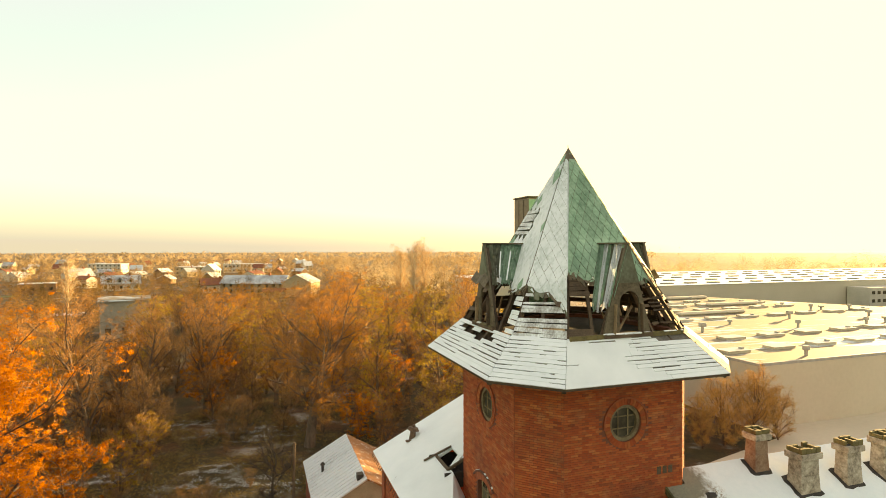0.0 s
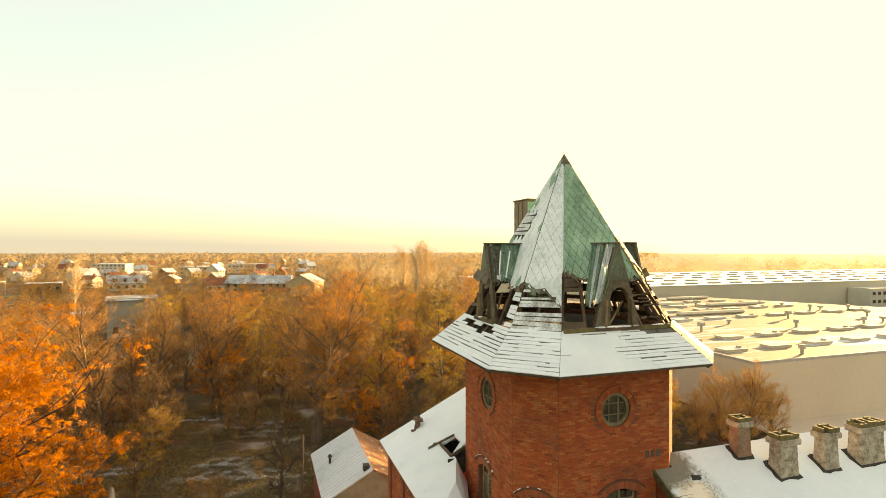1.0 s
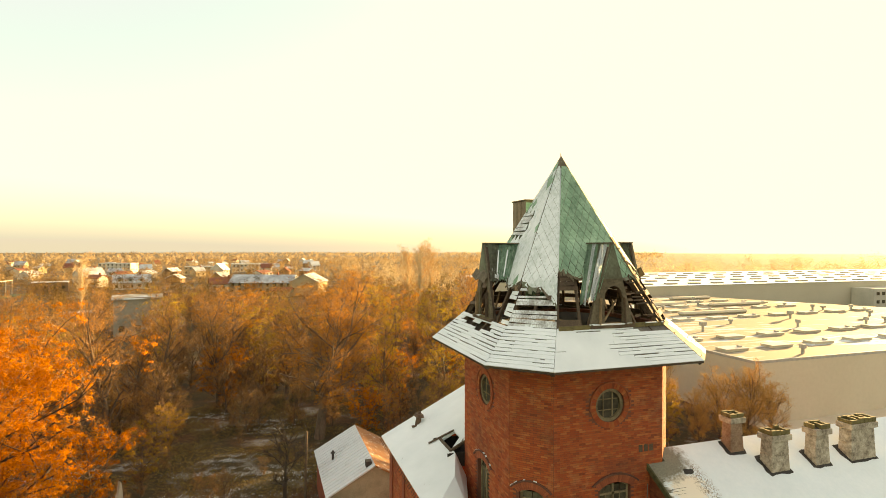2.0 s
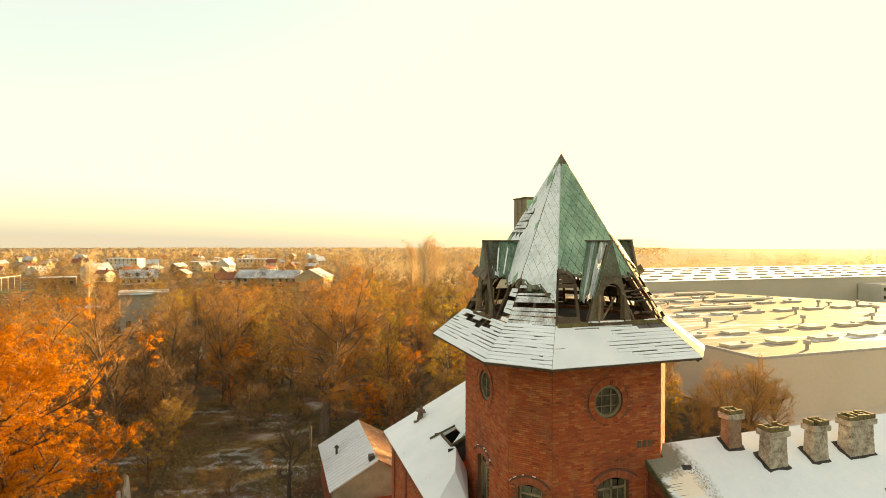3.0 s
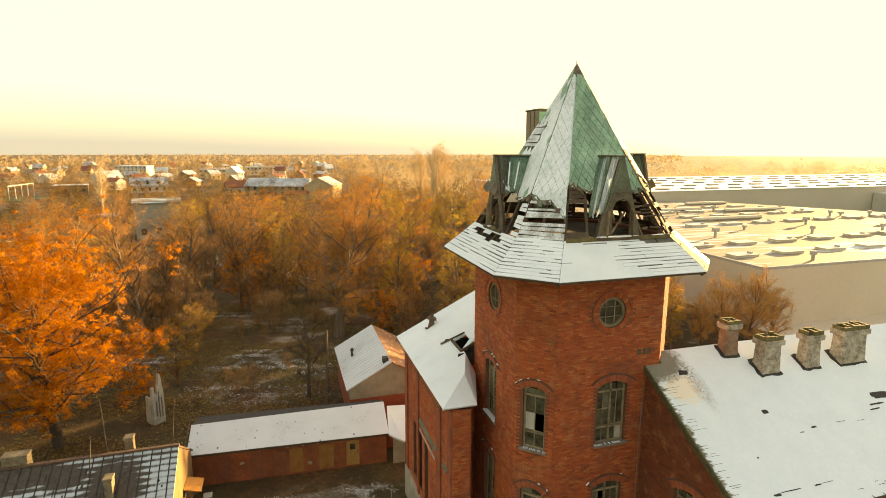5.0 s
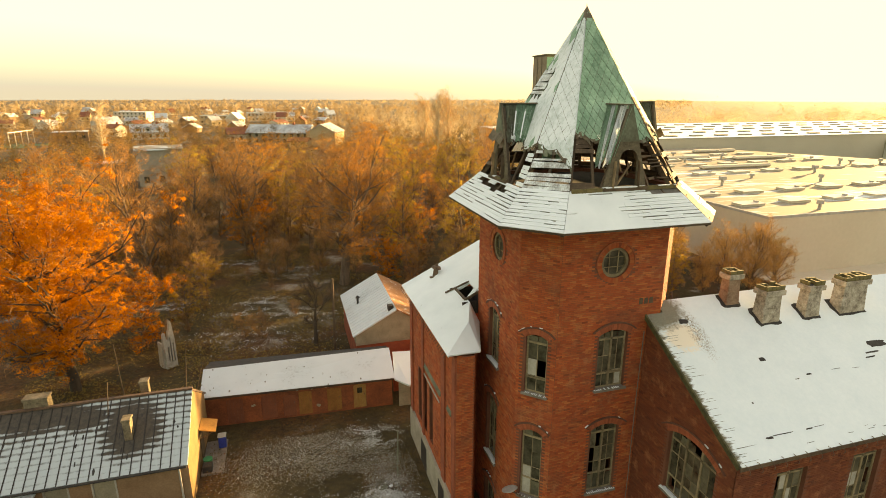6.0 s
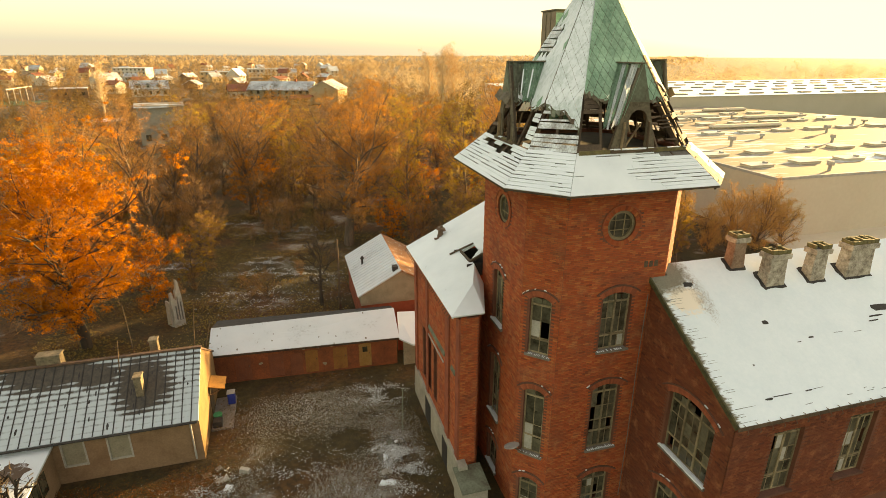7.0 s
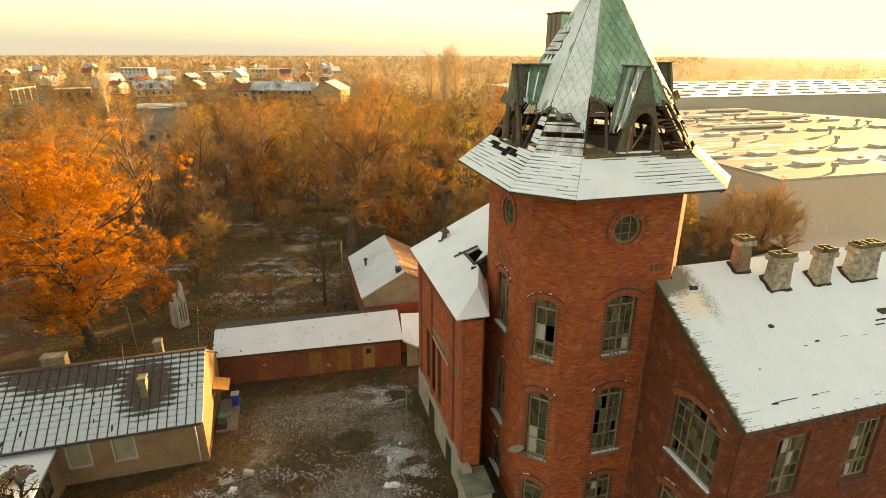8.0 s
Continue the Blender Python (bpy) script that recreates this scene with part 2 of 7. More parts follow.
def wing_snow_mat():
    """Smooth snow on felt: thawed to felt under the tower, speckled and painted with warm sunlight beside it, frayed
    along the west verge.
    """
    m, nt, bsdf, v = start_mat("thawing_roof_snow")
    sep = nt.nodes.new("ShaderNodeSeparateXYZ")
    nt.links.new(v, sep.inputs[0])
    x, y = sep.outputs[0], sep.outputs[1]
    a, b, g = noise_tex(nt, v, 0.9), noise_tex(nt, v, 6.0, 6, 0.7), noise_tex(nt, v, 17, 3, 0.8)

    def spot_mask(cx, cy, rx, ry, wobble, lo, hi, most):
        dx, dy = calc(nt, "DIVIDE", calc(nt, "SUBTRACT", x, cx), rx), calc(nt, "DIVIDE", calc(nt, "SUBTRACT", y, cy), ry)
        near = calc(nt, "SUBTRACT", 1.0, calc(nt, "SQRT", calc(nt, "ADD", calc(nt, "MULTIPLY", dx, dx), calc(nt, "MULTIPLY", dy, dy))))
        return ramp(nt, calc(nt, "ADD", near, calc(nt, "MULTIPLY", calc(nt, "SUBTRACT", b, 0.5), wobble)), [(lo, (0, 0, 0)), (hi, (most, most, most))])

    thaw = spot_mask(*THAW, 0.9, 0.0, 0.35, 0.95)
    # a warm cream patch: sunlight on the snow, painted into its colour
    sun_mask = spot_mask(*SUN_SPOT, 1.7, 0.05, 0.4, 0.8)
    specks = calc(nt, "MULTIPLY", spot_mask(*SPECKS, 1.2, 0.0, 0.5, 1.0), ramp(nt, g, [(0.5, (0, 0, 0)), (0.58, (1, 1, 1))]))
    edge = calc(nt, "DIVIDE", calc(nt, "SUBTRACT", x, 4.76), 1.0)
    mp = nt.nodes.new("ShaderNodeMapping")
    mp.inputs["Scale"].default_value = (0.9, 8, 1)
    nt.links.new(v, mp.inputs["Vector"])
    fray = ramp(nt, calc(nt, "SUBTRACT", noise_tex(nt, mp.outputs["Vector"], 1.0, 4), edge), [(0.28, (0, 0, 0)), (0.42, (1, 1, 1))])
    felt = ramp(nt, g, [(0.35, (0.11, 0.1, 0.065)), (0.65, (0.2, 0.18, 0.12))])
    white = ramp(nt, calc(nt, "ADD", calc(nt, "MULTIPLY", a, 0.5), calc(nt, "MULTIPLY", b, 0.5)), [(0.3, (0.65, 0.74, 0.785)), (0.7, (0.76, 0.83, 0.86))])
    col = mixed(nt, sun_mask, white, (0.84, 0.72, 0.55))
    col = mixed(nt, calc(nt, "MAXIMUM", thaw, fray), col, felt)
    col = mixed(nt, specks, col, (0.2, 0.15, 0.09))
    finish(nt, bsdf, col, 0.6, calc(nt, "SUBTRACT", calc(nt, "MULTIPLY", b, 0.3), fray), 0.3, 0.03)
    return m


THAW, SUN_SPOT, SPECKS = (5.3, 1.4, 1.5, 1.0), (5.75, 0.25, 0.95, 0.75), (6.55, 0.3, 0.45, 1.2)
WING_SNOW = wing_snow_mat()


def ground_mat():
    m, nt, bsdf, v = start_mat("meadow")
    b, c, d = noise_tex(nt, v, 0.35, 5), noise_tex(nt, v, 3.0, 6, 0.75), noise_tex(nt, v, 0.13, 4)
    grass = ramp(nt, calc(nt, "ADD", calc(nt, "MULTIPLY", b, 0.5), calc(nt, "MULTIPLY", c, 0.5)), [(0.33, (0.02, 0.014, 0.004)), (0.5, (0.05, 0.036, 0.009)), (0.66, (0.095, 0.065, 0.016))])
    leaves = ramp(nt, c, [(0.4, (0.055, 0.025, 0.007)), (0.62, (0.17, 0.07, 0.017))])
    base = mixed(nt, ramp(nt, d, [(0.45, (0, 0, 0)), (0.6, (0.7, 0.7, 0.7))]), grass, leaves)
    e = noise_tex(nt, v, 11.0, 8, 0.95)
    f = calc(nt, "ADD", calc(nt, "MULTIPLY", b, 0.5), calc(nt, "MULTIPLY", e, 0.5))
    f = calc(nt, "ADD", f, calc(nt, "MULTIPLY", calc(nt, "SUBTRACT", d, 0.5), 0.5))
    sep = nt.nodes.new("ShaderNodeSeparateXYZ")
    nt.links.new(v, sep.inputs[0])
    for cx, cy, rx, ry, more in FROST:
        dx, dy = (calc(nt, "DIVIDE", calc(nt, "SUBTRACT", sep.outputs[i], q), w) for i, q, w in ((0, cx, rx), (1, cy, ry)))
        near = calc(nt, "SUBTRACT", 1.0, calc(nt, "ADD", calc(nt, "MULTIPLY", dx, dx), calc(nt, "MULTIPLY", dy, dy)))
        f = calc(nt, "ADD", f, calc(nt, "MULTIPLY", calc(nt, "MAXIMUM", near, 0.0), more))
    mask = ramp(nt, f, [(0.565, (0, 0, 0)), (0.66, (0.55, 0.55, 0.55))])
    finish(nt, bsdf, mixed(nt, mask, base, (0.56, 0.59, 0.57)), 0.95, c, 0.8, 0.12)
    return m


# frost lies thicker in the yard and in the clearing of the park
FROST = ((-7.6, 10.8, 5.2, 5.6, 0.02), (-4.6, 7.0, 1.6, 3.0, 0.04), (-10, 34, 8, 6, 0.05), (-6, 44, 6, 4, 0.06), (-14.5, 6.6, 3.4, 2.0, 0.05))
MEADOW = ground_mat()
ORANGE = leafy("orange_leaves", [(0.36, 0.095, 0.005), (0.5, 0.155, 0.009), (0.64, 0.25, 0.018), (0.43, 0.12, 0.006)], 0.45)
RUSSET = leafy("russet_leaves", [(0.36, 0.135, 0.022), (0.5, 0.21, 0.032), (0.58, 0.28, 0.045), (0.44, 0.155, 0.022)], 0.55)
GOLD = leafy("gold_leaves", [(0.32, 0.19, 0.03), (0.42, 0.26, 0.04), (0.27, 0.18, 0.03)], 0.45)
AMBER = leafy("amber_leaves", [(0.46, 0.19, 0.04), (0.6, 0.29, 0.06), (0.54, 0.24, 0.05), (0.62, 0.34, 0.08)], 0.5)
THICKET = leafy("golden_thicket", [(0.54, 0.27, 0.05), (0.68, 0.38, 0.08), (0.6, 0.3, 0.055)], 0.75)
OLIVE = leafy("olive_leaves", [(0.28, 0.21, 0.035), (0.46, 0.32, 0.05), (0.4, 0.25, 0.04)], 0.7)
BROWN_LEAF = leafy("brown_leaves", [(0.26, 0.11, 0.024), (0.38, 0.165, 0.034), (0.45, 0.21, 0.045)], 0.5)
FLECK = leafy("frosted_tufts", [(0.2, 0.175, 0.12), (0.36, 0.34, 0.27), (0.56, 0.56, 0.52)], 0.1, 1.0)
SNOW_CRUMB = leafy("snow_crumbs", [(0.3, 0.31, 0.29), (0.55, 0.58, 0.57), (0.76, 0.8, 0.8)], 0.1, 1.0)
SCRUB = leafy("scrub_leaves", [(0.12, 0.075, 0.022), (0.19, 0.12, 0.032), (0.25, 0.14, 0.036)], 0.5)
DEAD_LEAF = leafy("fallen_leaf", [(0.13, 0.05, 0.014), (0.2, 0.08, 0.022), (0.27, 0.11, 0.028)], 0.2)
DEAD_GRASS = leafy("dead_grass", [(0.07, 0.055, 0.018), (0.12, 0.085, 0.026), (0.17, 0.12, 0.04)], 0.3)
STRAW = leafy("straw", [(0.15, 0.11, 0.035), (0.25, 0.18, 0.055), (0.33, 0.25, 0.085)], 0.3)
TWIG_ORANGE = plain("orange_twig", (0.42, 0.23, 0.065), (0.58, 0.34, 0.1), 2, 20, vary=0.2)
TWIG = plain("twig", (0.27, 0.14, 0.05), (0.42, 0.23, 0.085), 2, 20, vary=0.2)
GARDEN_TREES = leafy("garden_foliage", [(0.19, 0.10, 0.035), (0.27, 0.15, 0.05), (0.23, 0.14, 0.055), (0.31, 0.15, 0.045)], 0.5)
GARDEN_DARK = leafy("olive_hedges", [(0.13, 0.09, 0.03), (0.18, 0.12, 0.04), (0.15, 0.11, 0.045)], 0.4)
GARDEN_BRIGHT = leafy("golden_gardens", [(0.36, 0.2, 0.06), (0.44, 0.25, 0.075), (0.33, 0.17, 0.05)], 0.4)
# woods turn paler with distance: haze is put into their leaf colours
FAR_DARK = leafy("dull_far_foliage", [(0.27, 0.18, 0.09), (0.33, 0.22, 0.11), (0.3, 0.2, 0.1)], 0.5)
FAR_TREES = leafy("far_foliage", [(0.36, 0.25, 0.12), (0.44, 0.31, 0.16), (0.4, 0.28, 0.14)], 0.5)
HAZY_TREES = leafy("hazed_far_woods", [(0.42, 0.32, 0.19), (0.48, 0.37, 0.23), (0.45, 0.34, 0.21)], 0.5)
BELT = leafy("hazed_belt_foliage", [(0.52, 0.4, 0.24), (0.6, 0.47, 0.29), (0.56, 0.43, 0.26)], 0.6)


def house_roof_mat(spots):
    """Thin snow on lapped felt: rows across the slope, melted to wet felt round the chimneys and frayed towards the ridge."""
    m, nt, bsdf, v = start_mat("snow_on_ribbed_felt")
    sep = nt.nodes.new("ShaderNodeSeparateXYZ")
    nt.links.new(v, sep.inputs[0])
    x, y = sep.outputs[0], sep.outputs[1]
    mp = nt.nodes.new("ShaderNodeMapping")
    mp.inputs["Scale"].default_value = (2.4, 6.5, 1)
    nt.links.new(v, mp.inputs["Vector"])
    bands, big, fine = noise_tex(nt, mp.outputs["Vector"], 1.0, 3), noise_tex(nt, v, 0.6, 4), noise_tex(nt, v, 5.0, 6, 0.7)
    laps = calc(nt, "MULTIPLY", calc(nt, "SINE", calc(nt, "ADD", calc(nt, "MULTIPLY", y, 22.4), calc(nt, "MULTIPLY", big, 3.0))), 0.2)
    rise = calc(nt, "MULTIPLY", calc(nt, "SUBTRACT", y, 9.6), 0.1)
    wear = calc(nt, "ADD", calc(nt, "ADD", calc(nt, "MULTIPLY", bands, 0.35), calc(nt, "MULTIPLY", big, 0.55)), calc(nt, "ADD", laps, rise))
    melt = None
    for cx, cy, rx, ry in spots:
        dx, dy = calc(nt, "DIVIDE", calc(nt, "SUBTRACT", x, cx), rx), calc(nt, "DIVIDE", calc(nt, "SUBTRACT", y, cy), ry)
        near = calc(nt, "SUBTRACT", 1.0, calc(nt, "SQRT", calc(nt, "ADD", calc(nt, "MULTIPLY", dx, dx), calc(nt, "MULTIPLY", dy, dy))))
        melt = near if melt is None else calc(nt, "MAXIMUM", melt, near)
    melt = calc(nt, "ADD", calc(nt, "MAXIMUM", melt, -0.35), calc(nt, "MULTIPLY", calc(nt, "SUBTRACT", fine, 0.5), 0.7))
    bare = calc(nt, "ADD", calc(nt, "MULTIPLY", melt, 0.75), calc(nt, "SUBTRACT", wear, 0.23))
    mask = ramp(nt, bare, [(0.12, (0, 0, 0)), (0.26, (0.35, 0.35, 0.35)), (0.42, (1, 1, 1))])
    felt = ramp(nt, fine, [(0.35, (0.03, 0.025, 0.018)), (0.65, (0.07, 0.056, 0.038))])
    finish(nt, bsdf, mixed(nt, mask, (0.43, 0.49, 0.51), felt), 0.65, fine, 0.3, 0.02)
    return m


HOUSE_ROOF = house_roof_mat([(-17.7, 11.6, 1.3, 1.3), (-22.3, 13.0, 2.0, 0.9), (-20.0, 12.4, 1.0, 0.5)])

WHITE_WALL = plain("white_render", (0.5, 0.46, 0.38), (0.62, 0.57, 0.48), 0.3, 3)
CREAM_WALL = plain("cream_render", (0.4, 0.31, 0.18), (0.5, 0.4, 0.25), 0.3, 3)
TILE_RED = plain("red_tiles", (0.18, 0.06, 0.035), (0.28, 0.1, 0.05), 0.5, 4)

# ---- building helpers ----
WORLD = {}


def thing(name, at, label, category, group="", kind=""):
    ob = new(name)
    ob.empty_display_size = 0.5
    ob.matrix_basis = Matrix.Translation(at)
    WORLD[ob.name] = ob.matrix_basis.copy()
    return tagged(ob, label, category, group, kind)


def under(ob, parent, m=None):
    m = m or Matrix.Identity(4)
    if parent is not None:
        ob.parent = parent
        ob.matrix_parent_inverse = WORLD[parent.name].inverted()
    ob.matrix_basis = m
    WORLD[ob.name] = m.copy()
    return ob


def part(name, bm, material, parent, label="", smooth=False):
    me = bpy.data.meshes.new(name)
    bm.normal_update()
    bm.to_mesh(me)
    bm.free()
    me.materials.append(material)
    if smooth:
        me.shade_smooth()
    ob = under(new(name, me), parent)
    return tagged(ob, label) if label else ob


def piece(name, me, parent, m):
    return under(new(name, me), parent, m)


def mesh_of(name, verts, faces, material):
    me = bpy.data.meshes.new(name)
    me.from_pydata([tuple(v) for v in verts], [], faces)
    me.materials.append(material)
    me.update()
    return me


def box(bm, x0, x1, y0, y1, z0, z1, m=None, bevel=0.0):
    r = bmesh.ops.create_cube(bm, size=1.0)
    vs = r["verts"]
    for v in vs:
        v.co = Vector(((x0 + x1) / 2 + v.co.x * (x1 - x0), (y0 + y1) / 2 + v.co.y * (y1 - y0), (z0 + z1) / 2 + v.co.z * (z1 - z0)))
    if bevel:
        es = {e for v in vs for e in v.link_edges}
        vs = bmesh.ops.bevel(bm, geom=list(es), offset=bevel, segments=1, affect="EDGES")["verts"]
    if m is not None:
        bmesh.ops.transform(bm, matrix=m, verts=list(set(vs)))
    return bm


def beam(bm, p, q, w, h=None):
    """A squared bar from p to q."""
    p, q = Vector(p), Vector(q)
    h = h or w
    d = q - p
    m = Matrix.Translation((p + q) / 2) @ d.to_track_quat("X", "Z").to_matrix().to_4x4()
    return box(bm, -d.length / 2, d.length / 2, -w / 2, w / 2, -h / 2, h / 2, m)


def tube(bm, p, q, r0, r1, n=6):
    p, q = Vector(p), Vector(q)
    d = q - p
    m = Matrix.Translation((p + q) / 2) @ d.to_track_quat("Z", "Y").to_matrix().to_4x4()
    bmesh.ops.create_cone(bm, cap_ends=True, segments=n, radius1=r0, radius2=r1, depth=d.length, matrix=m)
    return bm


def slab(bm, pts, thick):
    """A flat plate whose upper side is the polygon pts, going down by thick along its normal."""
    top = [bm.verts.new(p) for p in pts]
    f = bm.faces.new(top)
    f.normal_update()
    n = f.normal.copy()
    low = [bm.verts.new(Vector(p) - n * thick) for p in pts]
    bm.faces.new(low[::-1])
    for i in range(len(pts)):
        j = (i + 1) % len(pts)
        bm.faces.new((top[j], top[i], low[i], low[j]))
    return bm


class Face:
    """A wall's plane: s metres along it, z up, d outward."""

    def __init__(self, p, q):
        self.p, d = Vector((*p, 0)), Vector((q[0] - p[0], q[1] - p[1], 0))
        self.len, self.u = d.length, d.normalized()
        self.n = Vector((self.u.y, -self.u.x, 0))

    def at(self, s, z, d=0.0):
        return self.p + self.u * s + self.n * d + Vector((0, 0, z))

    def matrix(self):
        m = Matrix.Identity(4)
        m.col[0][:3], m.col[1][:3], m.col[2][:3], m.col[3][:3] = self.u, -self.n, (0, 0, 1), self.p
        return m


def arched(cx, z0, w, top, rise, n=8):
    """The outline of an opening with a segmental head, from the sill's left end round to the left."""
    pts = [(cx - w / 2, z0), (cx + w / 2, z0)]
    if rise <= 0:
        return pts + [(cx + w / 2, top), (cx - w / 2, top)]
    r = (w * w / 4 + rise * rise) / (2 * rise)
    half = math.asin(min(1, w / 2 / r))
    return pts + [(cx + r * math.sin(half - 2 * half * i / n), top - r + r * math.cos(half - 2 * half * i / n)) for i in range(n + 1)]


def ring(cx, cz, r, n=20):
    return [(cx + r * math.cos(2 * math.pi * i / n), cz + r * math.sin(2 * math.pi * i / n)) for i in range(n)]


def holed(face, outline, holes, thick, d=0.0):
    """A wall plate with real openings."""
    bm = bmesh.new()
    edges = []
    for loop in [outline, *holes]:
        vs = [bm.verts.new(face.at(s, z, d)) for s, z in loop]
        edges += [bm.edges.new((vs[i], vs[(i + 1) % len(vs)])) for i in range(len(vs))]
    bmesh.ops.triangle_fill(bm, use_beauty=True, edges=edges, normal=face.n)
    bm.normal_update()
    if sum(f.normal.dot(face.n) * f.calc_area() for f in bm.faces) < 0:
        bmesh.ops.reverse_faces(bm, faces=bm.faces[:])
    r = bmesh.ops.extrude_face_region(bm, geom=bm.faces[:])
    vs = [g for g in r["geom"] if isinstance(g, bmesh.types.BMVert)]
    bmesh.ops.translate(bm, vec=-face.n * thick, verts=vs)
    bmesh.ops.recalc_face_normals(bm, faces=bm.faces[:])
    return bm


def plate(bm, face, s0, s1, z0, z1, d0, d1):
    return box(bm, s0, s1, -d1, -d0, z0, z1, face.matrix())


def inside(pt, loop):
    x, y = pt
    hit = False
    for i in range(len(loop)):
        (x1, y1), (x2, y2) = loop[i], loop[i - 1]
        if (y1 > y) != (y2 > y) and x < (x2 - x1) * (y - y1) / (y2 - y1) + x1:
            hit = not hit
    return hit


COURSE, LENGTH, JOINT, PROUD = 0.077, 0.262, 0.012, 0.012


def brick_cells(outline, holes, s0, s1, z0, z1):
    """The places of whole and half bricks in a running bond that lie within the outline and clear of the openings."""
    cells = []
    for r in range(int((z1 - z0) / COURSE)):
        z = z0 + r * COURSE
        s = s0 - (LENGTH / 2 if r % 2 else 0)
        while s < s1:
            a, b = max(s, s0), min(s + LENGTH, s1)
            s += LENGTH
            if b - a < 0.06:
                continue
            mid = ((a + b) / 2, z + COURSE / 2)
            spots = [mid, (a + 0.02, mid[1]), (b - 0.02, mid[1])]
            if all(inside(p, outline) for p in spots) and not any(inside(p, h) for h in holes for p in spots):
                cells.append((a + JOINT / 2, b - JOINT / 2, z + JOINT / 2, z + COURSE - JOINT / 2))
    return cells


def bricks(face, cells, material, parent, rng, name="brickwork", d=0.0):
    verts, faces = [], []
    for a, b, z0, z1 in cells:
        k = len(verts)
        out = d + PROUD + rng.uniform(-0.005, 0.005)
        for s, z, dd in ((a, z0, d - 0.01), (b, z0, d - 0.01), (b, z1, d - 0.01), (a, z1, d - 0.01), (a, z0, out), (b, z0, out), (b, z1, out), (a, z1, out)):
            verts.append(face.at(s, z, dd))
        faces += [(k + 4, k + 5, k + 6, k + 7), (k, k + 1, k + 5, k + 4), (k + 1, k + 2, k + 6, k + 5), (k + 2, k + 3, k + 7, k + 6), (k + 3, k, k + 4, k + 7)]
    ob = under(new(name, mesh_of(name, verts, faces, material)), parent)
    return tagged(ob, "weathered red bricks in running bond", kind="stuff")

# ---- ground: one sheet to the horizon, slightly uneven near the buildings ----
def build_ground():
    bm = bmesh.new()
    steps = [-6000, -4000, -2800, -2000, -1400, -1000, -700, -500, -350, -250, -180, -130] + [-90 + 3 * i for i in range(61)] + [130, 180, 250, 350, 500, 700, 1000, 1400, 2000, 2800, 4000, 6000]
    grid = []
    for x in steps:
        row = []
        for y in steps:
            yy = y + 30
            far = max(abs(x), abs(yy - 30))
            away = math.hypot(x, yy)
            z = -0.0068 * max(0.0, away - 300)
            if far < 120:
                z += 0.12 * noise.noise(Vector((x * 0.08, yy * 0.08, 3)))
            if -26 < x < 20 and 0 < yy < 20:
                z *= 0.3
            row.append(bm.verts.new((x, yy, z - 0.05)))
        grid.append(row)
    for i in range(len(steps) - 1):
        for j in range(len(steps) - 1):
            bm.faces.new((grid[i][j], grid[i + 1][j], grid[i + 1][j + 1], grid[i][j + 1]))
    ob = part("ground", bm, MEADOW, None, smooth=True)
    tagged(ob, "rough autumn grass with fallen leaves and thin patchy snow", "ground", kind="structure")


build_ground()

# ---- the brick tower ----
CX, CY = 3.1, 4.82


def corner_ring(a, b):
    """The eight corners of the tower's plan: a is half a main side, b its distance from the centre."""
    return [(CX + x, CY + y) for x, y in ((-a, -b), (a, -b), (b, -a), (b, a), (a, b), (-a, b), (-b, a), (-b, -a))]


tower = thing("brick_tower", (CX, CY, 0), "derelict red brick tower with broken snowy roof and green copper spire", "tower")
WALL_RING = corner_ring(2.35, 3.52)
rng = random.Random(5)


